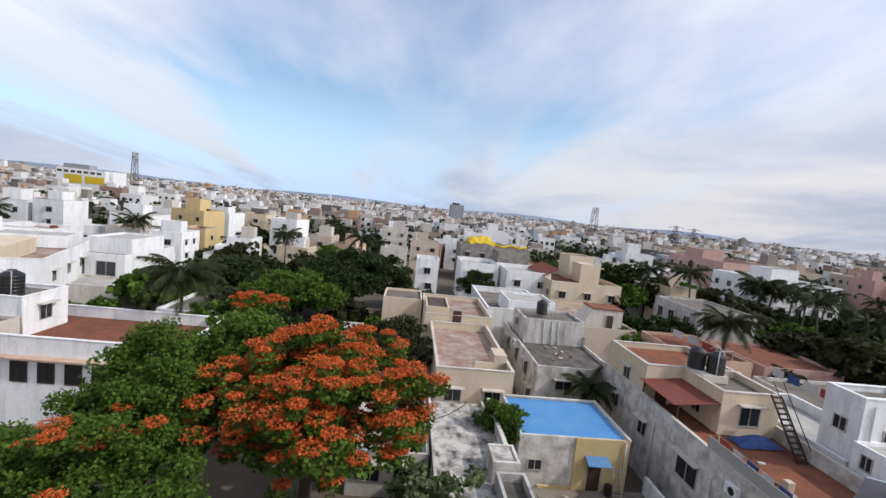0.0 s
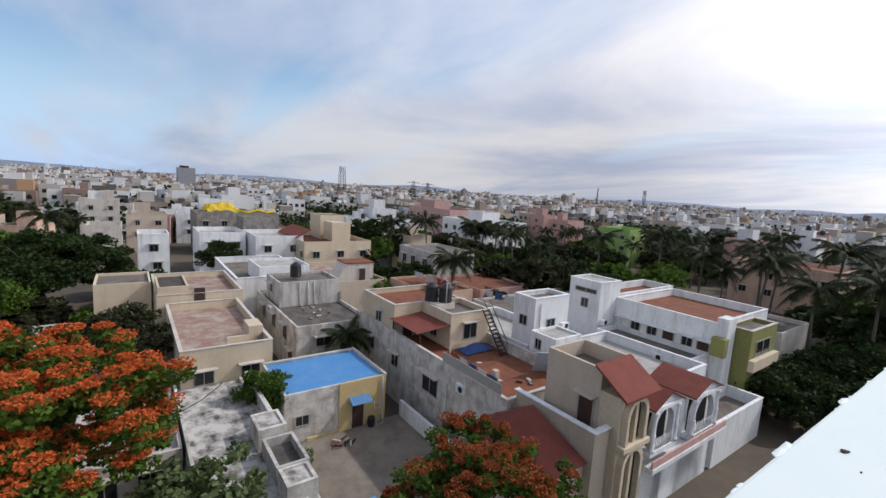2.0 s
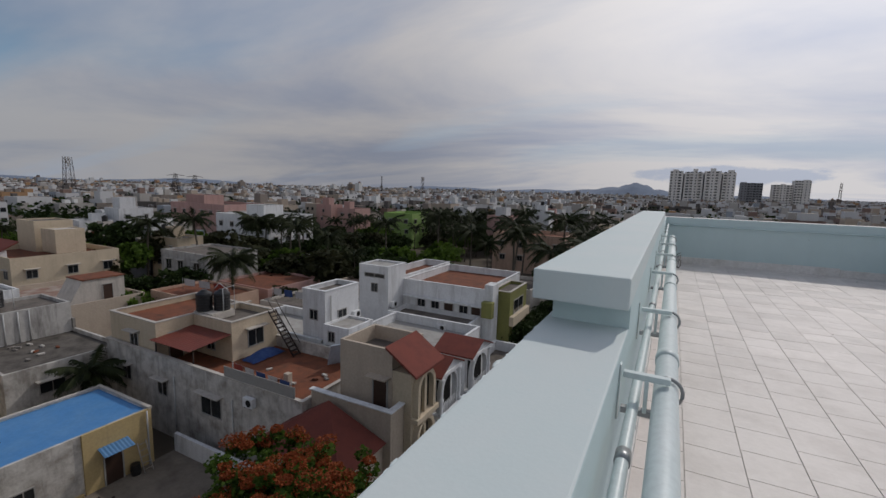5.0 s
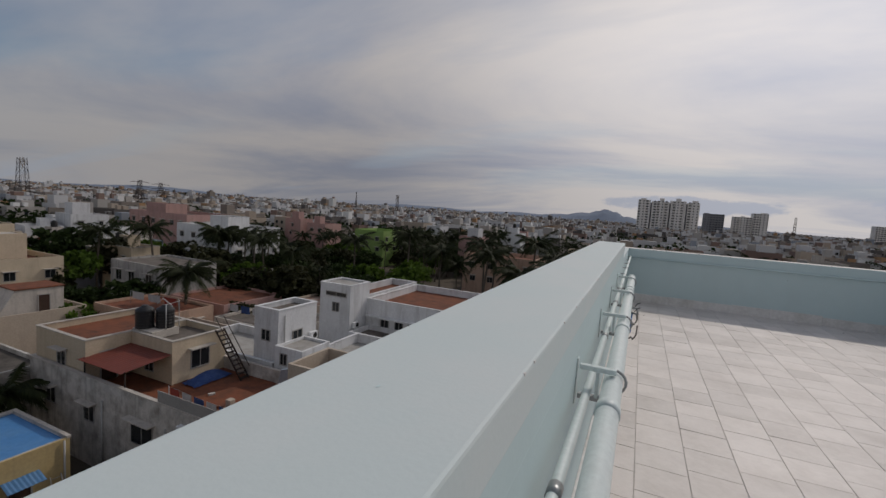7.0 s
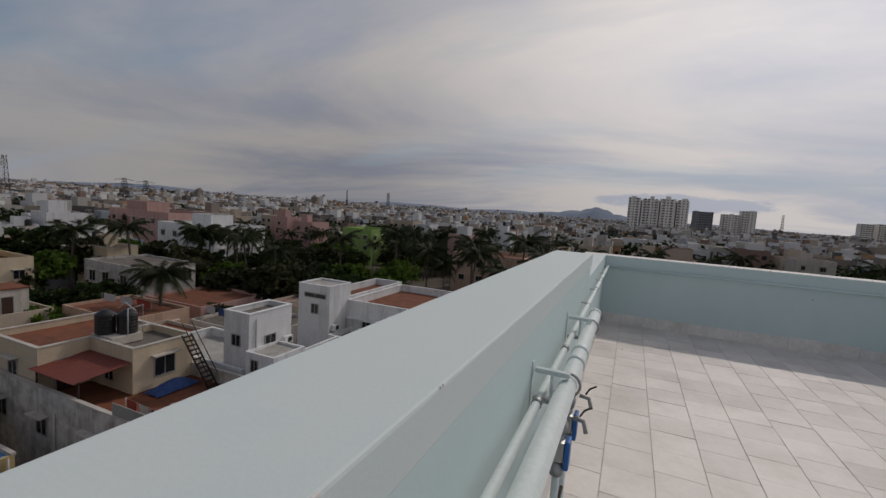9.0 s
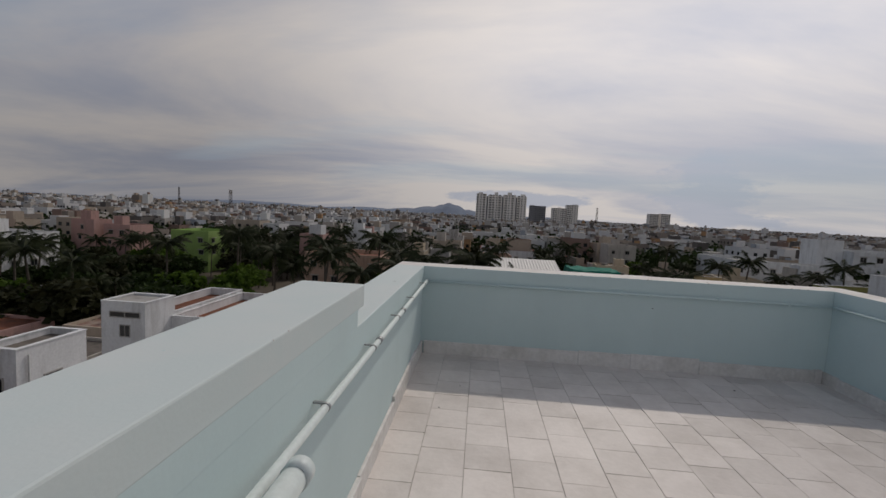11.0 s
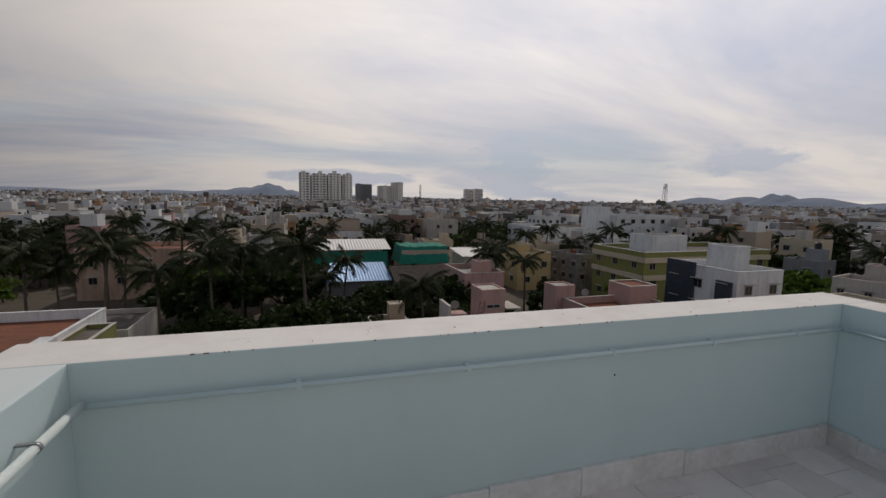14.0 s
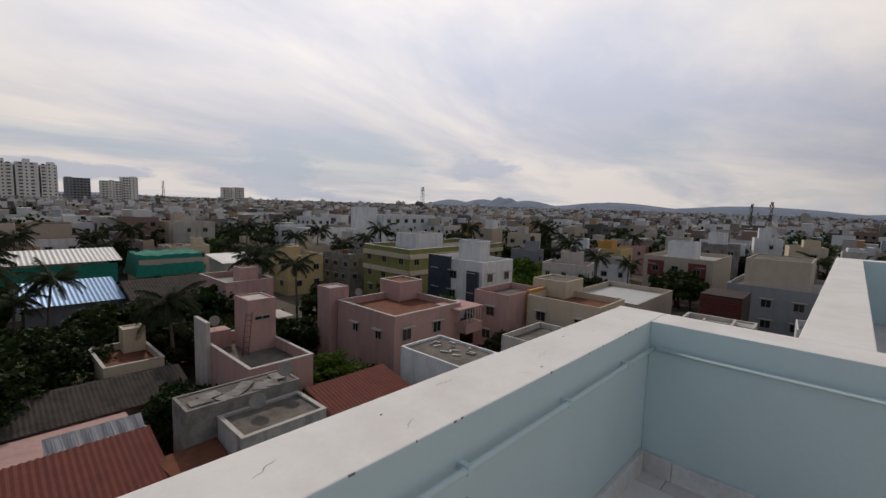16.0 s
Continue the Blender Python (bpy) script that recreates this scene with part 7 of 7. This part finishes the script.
for gx, gy, gw, gh, r in spots:
    cx, cy = gx + gw / 2, gy + gh / 2
    if not free(gx, gx + gw, gy, gy + gh):
        continue
    if rng.random() < (0.52 if cy > 40 else 0.42):
        if made < 460:
            ob = (proto_trees + proto_trees + proto_palms)[rng.integers(8)]
            put_copy(ob, cx, cy, rng.uniform(0.7, 1.1))
            for _k in range(rng.integers(0, 3)):
                put_copy((proto_trees + proto_trees + proto_palms)[rng.integers(9)], cx + rng.uniform(-3, 3), cy + rng.uniform(-4, 4), rng.uniform(0.5, 0.9))
        continue
    if r < 150 and made % 2:
        put_copy((proto_trees + proto_trees + proto_palms)[rng.integers(8)], gx - 0.8, gy - 1.2, rng.uniform(0.6, 0.95))
    wall, roof = WALLS[rng.integers(len(WALLS))], ROOFS[rng.integers(len(ROOFS))]
    if cx < -40 and cy < 45 and rng.random() < 0.5:
        wall = "white"
    if cy > 40 and cx > -30 and wall == "white" and rng.random() < 0.6:
        wall = ("tan", "peach", "offwhite", "pink", "streaked")[rng.integers(5)]
    zt = GROUND + rng.choice([4.6, 7.4, 7.8, 8.2, 8.8, 10.6, 11.2, 11.8]) + rng.uniform(-0.5, 0.5)
    if r < 120:
        zt = min(zt, rng.uniform(-10.6, -8.4))
    hh = thing("house", "%s house with %s" % (COLN[wall], RFN[roof]), "house", "houses of the quarter")
    made += 1
    block(hh, gx, gx + gw, gy, gy + gh, GROUND, zt, wall, roof, rng.uniform(0.5, 1.0), "offwhite" if rng.random() < 0.3 and r < 140 else None)
    if rng.random() < 0.75:
        tw, td, tz = rng.uniform(1.9, 3.2), rng.uniform(2.0, 3.8), rng.uniform(1.4, 2.3)
        tx, ty = gx + rng.uniform(0.1, 0.9) * (gw - tw), gy + rng.uniform(0.1, 0.9) * (gh - td)
        block(hh, tx, tx + tw, ty, ty + td, zt - 1.0, zt + tz, wall if rng.random() < 0.7 else "offwhite", roof, 0.15)
        if rng.random() < 0.35:
            copy_thing(tank, Matrix.LocRotScale((tx + tw / 2, ty + td / 2, zt + tz - 0.14), None, (0.95, 0.95, 0.9)))
    if rng.random() < 0.3:
        ux, uy = gx + gw * rng.uniform(0.1, 0.4), gy + gh * rng.uniform(0.1, 0.4)
        block(hh, ux, ux + gw * 0.5, uy, uy + gh * 0.45, zt - 1.0, zt + rng.uniform(1.6, 2.8), "white" if rng.random() < 0.5 else wall, roof, 0.5)
    for _k in range(rng.integers(0, 3) if r < 130 else 0):
        q, ox, oy = rng.uniform(0.35, 0.8), rng.uniform(0.12, 0.88), rng.uniform(0.12, 0.88)
        part("roof_box", box(gx + gw * ox - q, gx + gw * ox + q, gy + gh * oy - q * 0.7, gy + gh * oy + q * 0.7, zt - 1.1, zt + rng.uniform(-0.3, 0.5), 0.02), M[("concrete", "offwhite", "roof_red", "sheet_white")[rng.integers(4)]], hh)
    fx, fy = ("-x" if cx > 0 else "+x"), ("-y" if cy > -8 else "+y")
    for s in range(3 if r < 110 else 2):
        z = zt - 2.1 - 2.6 * s
        if z < GROUND + 0.9:
            break
        for fc in ((fx, fy) if r < 120 else ((fx,) if abs(cx) > abs(cy) else (fy,))):
            ln = gh if fc[1] == "x" else gw
            n = max(1, int(ln / (2.7 if r < 100 else 3.6)))
            for k in range(n):
                u = (k + 0.5 + rng.uniform(-0.15, 0.15)) / n
                ww = 0.9 if rng.random() < 0.6 else 1.25
                if fc[1] == "x":
                    (window if r < 60 else far_window)(hh, gx if fc == "-x" else gx + gw, gy + gh * u, z, fc, ww, 1.05)
                else:
                    (window if r < 60 else far_window)(hh, gx + gw * u, gy if fc == "-y" else gy + gh, z, fc, ww, 1.05)
    turn = rng.uniform(-7, 7) + (10 if cx > 60 else -6 if cx < -110 else 0)
    hh.matrix_basis = Matrix.Translation((cx, cy, 0)) @ pose(0, 0, 0, 0, 0, turn) @ Matrix.Translation((-cx, -cy, 0))

# ---------------------------------------------------------------- far city and woods
rng = np.random.default_rng(8)


def far_city(n, r0, r1, name, label, windows):
    V, F, FM = [], [], []

    def bx(x0, x1, y0, y1, z0, z1, rim=0.0):
        """A block with its roof slab sunk behind a parapet of height rim."""
        b, zr = len(V), z1 - rim
        V.extend([(x0, y0, z0), (x1, y0, z0), (x1, y1, z0), (x0, y1, z0), (x0, y0, z1), (x1, y0, z1), (x1, y1, z1), (x0, y1, z1)])
        F.extend([(b, b + 1, b + 5, b + 4), (b + 1, b + 2, b + 6, b + 5), (b + 2, b + 3, b + 7, b + 6), (b + 3, b, b + 4, b + 7)])
        V.extend([(x0 + 0.01, y0 + 0.01, zr), (x1 - 0.01, y0 + 0.01, zr), (x1 - 0.01, y1 - 0.01, zr), (x0 + 0.01, y1 - 0.01, zr)])
        F.append((b + 8, b + 9, b + 10, b + 11))
        FM.extend([0] * 5)

    for _ in range(n):
        az = radians(rng.uniform(-146, 116))
        r = math.sqrt(rng.uniform(r0 * r0, r1 * r1)) if r1 < 900 else r0 * (r1 / r0) ** rng.uniform(0, 1)
        x, y = r * math.sin(az), r * math.cos(az)
        w, d = rng.uniform(5, 10.5), rng.uniform(5, 10.5)
        hgt = rng.choice([4.6, 6.8, 7.4, 8, 8.6, 9.4, 10.2, 11.4]) + rng.uniform(-1, 1)
        if rng.random() < 0.03 and r > 600:
            hgt += rng.uniform(4, 10)
        bx(x - w / 2, x + w / 2, y - d / 2, y + d / 2, GROUND, GROUND + hgt, 0.7)
        if rng.random() < 0.8:
            tw = rng.uniform(1.8, 4.2)
            ox, oy = rng.uniform(-0.3, 0.3) * w, rng.uniform(-0.3, 0.3) * d
            bx(x + ox - tw / 2, x + ox + tw / 2, y + oy - tw / 2, y + oy + tw / 2, GROUND + hgt, GROUND + hgt + rng.uniform(1.5, 3.2))
        for _k in range(rng.integers(0, 4) if r < 900 else 0):
            q = rng.uniform(0.5, 1.1)
            ox, oy = rng.uniform(-0.42, 0.42) * w, rng.uniform(-0.42, 0.42) * d
            bx(x + ox - q, x + ox + q, y + oy - q * 0.8, y + oy + q * 0.8, GROUND + hgt, GROUND + hgt + rng.uniform(0.5, 1.3))
        if windows:
            sx = -1 if x > 0 else 1
            for s in range(3):
                z = GROUND + hgt - 2.5 - 2.6 * s
                if z < GROUND + 2:
                    break
                for k in range(3):
                    if rng.random() < 0.25:
                        continue
                    a = y - d / 2 + d * (k + 0.3) / 3
                    q = x + sx * (w / 2 + 0.06)
                    b = len(V)
                    V.extend([(q, a, z), (q, a + 1.1, z), (q, a + 1.1, z + 1.1), (q, a, z + 1.1)])
                    F.append((b, b + 1, b + 2, b + 3))
                    FM.append(1)
                    a = x - w / 2 + w * (k + 0.3) / 3
                    q = y - d / 2 - 0.06
                    b = len(V)
                    V.extend([(a, q, z), (a + 1.1, q, z), (a + 1.1, q, z + 1.1), (a, q, z + 1.1)])
                    F.append((b, b + 1, b + 2, b + 3))
                    FM.append(1)
    tagged(mesh_object(name, V, F, [M["far"], M["glass"]], FM), label, "city", kind="stuff")


far_city(5600, 147, 560, "city_houses", "crowded flat roofed houses of the middle distance", True)
far_city(8200, 540, 2600, "far_city_houses", "endless pale flat roofed houses towards the horizon", False)


def far_woods(n, r0, r1, name, label, leaf, size):
    az = np.radians(rng.uniform(-146, 116, n))
    r = r0 * (r1 / r0) ** rng.uniform(0, 1, n)
    C = np.stack([r * np.sin(az), r * np.cos(az), GROUND + rng.uniform(4.0, 8.5, n)], axis=1)
    V, F = leaf_cloud(rng, C, rng.uniform(2.2, 4.6, len(C)), 34, size, 0.75, 1.0)
    tagged(mesh_object(name, V, F, M[leaf]), label, "trees", kind="stuff")


far_woods(6800, 140, 800, "city_trees", "dark tree crowns between the houses", "leaf_dark", 1.5)
far_woods(3000, 700, 2600, "far_trees", "distant tree crowns between the houses", "leaf_mango", 2.6)

# low wooded rise along the horizon and the hills
def ridge(name, label, y_or_x, axis, peaks, base=-20):
    V, F = [], []
    n = 220
    lo, hi = peaks[0][0] - peaks[0][2] * 3, peaks[-1][0] + peaks[-1][2] * 3
    for i in range(n + 1):
        u = lo + (hi - lo) * i / n
        z = max(hh * math.exp(-((u - c) / s) ** 2) for c, hh, s in peaks) - 14
        z += 3 * noise.noise((u * 0.006, 3.3, 0)) + 1.5 * noise.noise((u * 0.03, 1.3, 0))
        for k, (dd, q) in enumerate(((-250, 0.0), (-110, 0.55), (0, 1.0), (260, 0.0))):
            zz = base + (z - base) * q
            V.append((u, y_or_x + dd, zz) if axis == "y" else (y_or_x + dd, u, zz))
    for i in range(n):
        for k in range(3):
            a = i * 4 + k
            F.append((a, a + 1, a + 5, a + 4))
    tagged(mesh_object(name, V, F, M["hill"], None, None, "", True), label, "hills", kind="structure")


ridge("backdrop_hill", "rocky hill on the horizon, tinted blue for haze", 3600, "y", [(-1900, 26, 600), (-900, 24, 400), (-560, 34, 260), (-410, 58, 160), (-300, 76, 110), (-245, 92, 95), (-180, 76, 85), (-90, 46, 110), (60, 22, 200), (500, 16, 400)])
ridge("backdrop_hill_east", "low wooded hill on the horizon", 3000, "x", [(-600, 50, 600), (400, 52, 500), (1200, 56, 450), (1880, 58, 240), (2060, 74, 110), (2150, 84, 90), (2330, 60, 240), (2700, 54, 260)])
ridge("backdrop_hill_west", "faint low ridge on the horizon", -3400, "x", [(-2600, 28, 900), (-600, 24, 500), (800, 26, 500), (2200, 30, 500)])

# the whole town out of its plan into metres
to_metres = Matrix.Translation(ORIGIN) @ Matrix.Rotation(TURNED, 4, "Z") @ Matrix.Scale(TOWN, 4)
for ob in scene.objects:
    if ob.parent is None and ob.name not in TERRACE:
        ob.matrix_basis = to_metres @ ob.matrix_basis

# ---------------------------------------------------------------- terrace tiles, last
random.seed(17)
TS = 0.30
tile_meshes = []
for k in range(4):
    bm = bmesh.new()
    add_box(bm, -TS / 2 + 0.0018, TS / 2 - 0.0018, -TS / 2 + 0.0018, TS / 2 - 0.0018, -0.012, 0.0)
    for v in bm.verts:
        if v.co.z > -0.001:
            v.co.z += random.uniform(-0.0012, 0.0012)
            v.co.x *= 0.995
            v.co.y *= 0.995
    ob = part("tile", bm, M["tile"], None)
    tile_meshes.append(ob.data)
    bpy.data.objects.remove(ob)
V, F = [], []
cols = int(W / TS) + 1
for i in range(cols):
    xc = -0.012 + TS * (i + 0.5)
    if xc - TS / 2 > W - 0.05:
        continue
    off = (0.0, 0.11, 0.2, 0.06, 0.15)[i % 5]
    for j in range(59):
        yc = -0.03 + off - TS * (j + 0.5)
        if j < 20 and xc + TS / 2 < W + 0.02:
            ob = new("tile", tile_meshes[(i * 7 + j * 3) % 4])
            ob.parent = floor
            ob.location = (xc, yc, FL + random.uniform(-0.001, 0.0015))
            ob.rotation_euler = (0, 0, radians(random.choice((0, 90, 180, 270)) + random.uniform(-0.35, 0.35)))
        elif yc > SOUTH + 0.1:
            b = len(V)
            g = TS / 2 - 0.003
            V += [(xc - g, yc - g, FL), (xc + g, yc - g, FL), (xc + g, yc + g, FL), (xc - g, yc + g, FL), (xc - g, yc - g, FL - 0.012), (xc + g, yc - g, FL - 0.012), (xc + g, yc + g, FL - 0.012), (xc - g, yc + g, FL - 0.012)]
            F += [(b, b + 1, b + 2, b + 3), (b, b + 4, b + 5, b + 1), (b + 1, b + 5, b + 6, b + 2), (b + 2, b + 6, b + 7, b + 3), (b + 3, b + 7, b + 4, b)]
far_tiles = mesh_object("tile_field", V, F, M["tile"], None, floor)
tagged(far_tiles, "square pale roof tiles", kind="stuff")
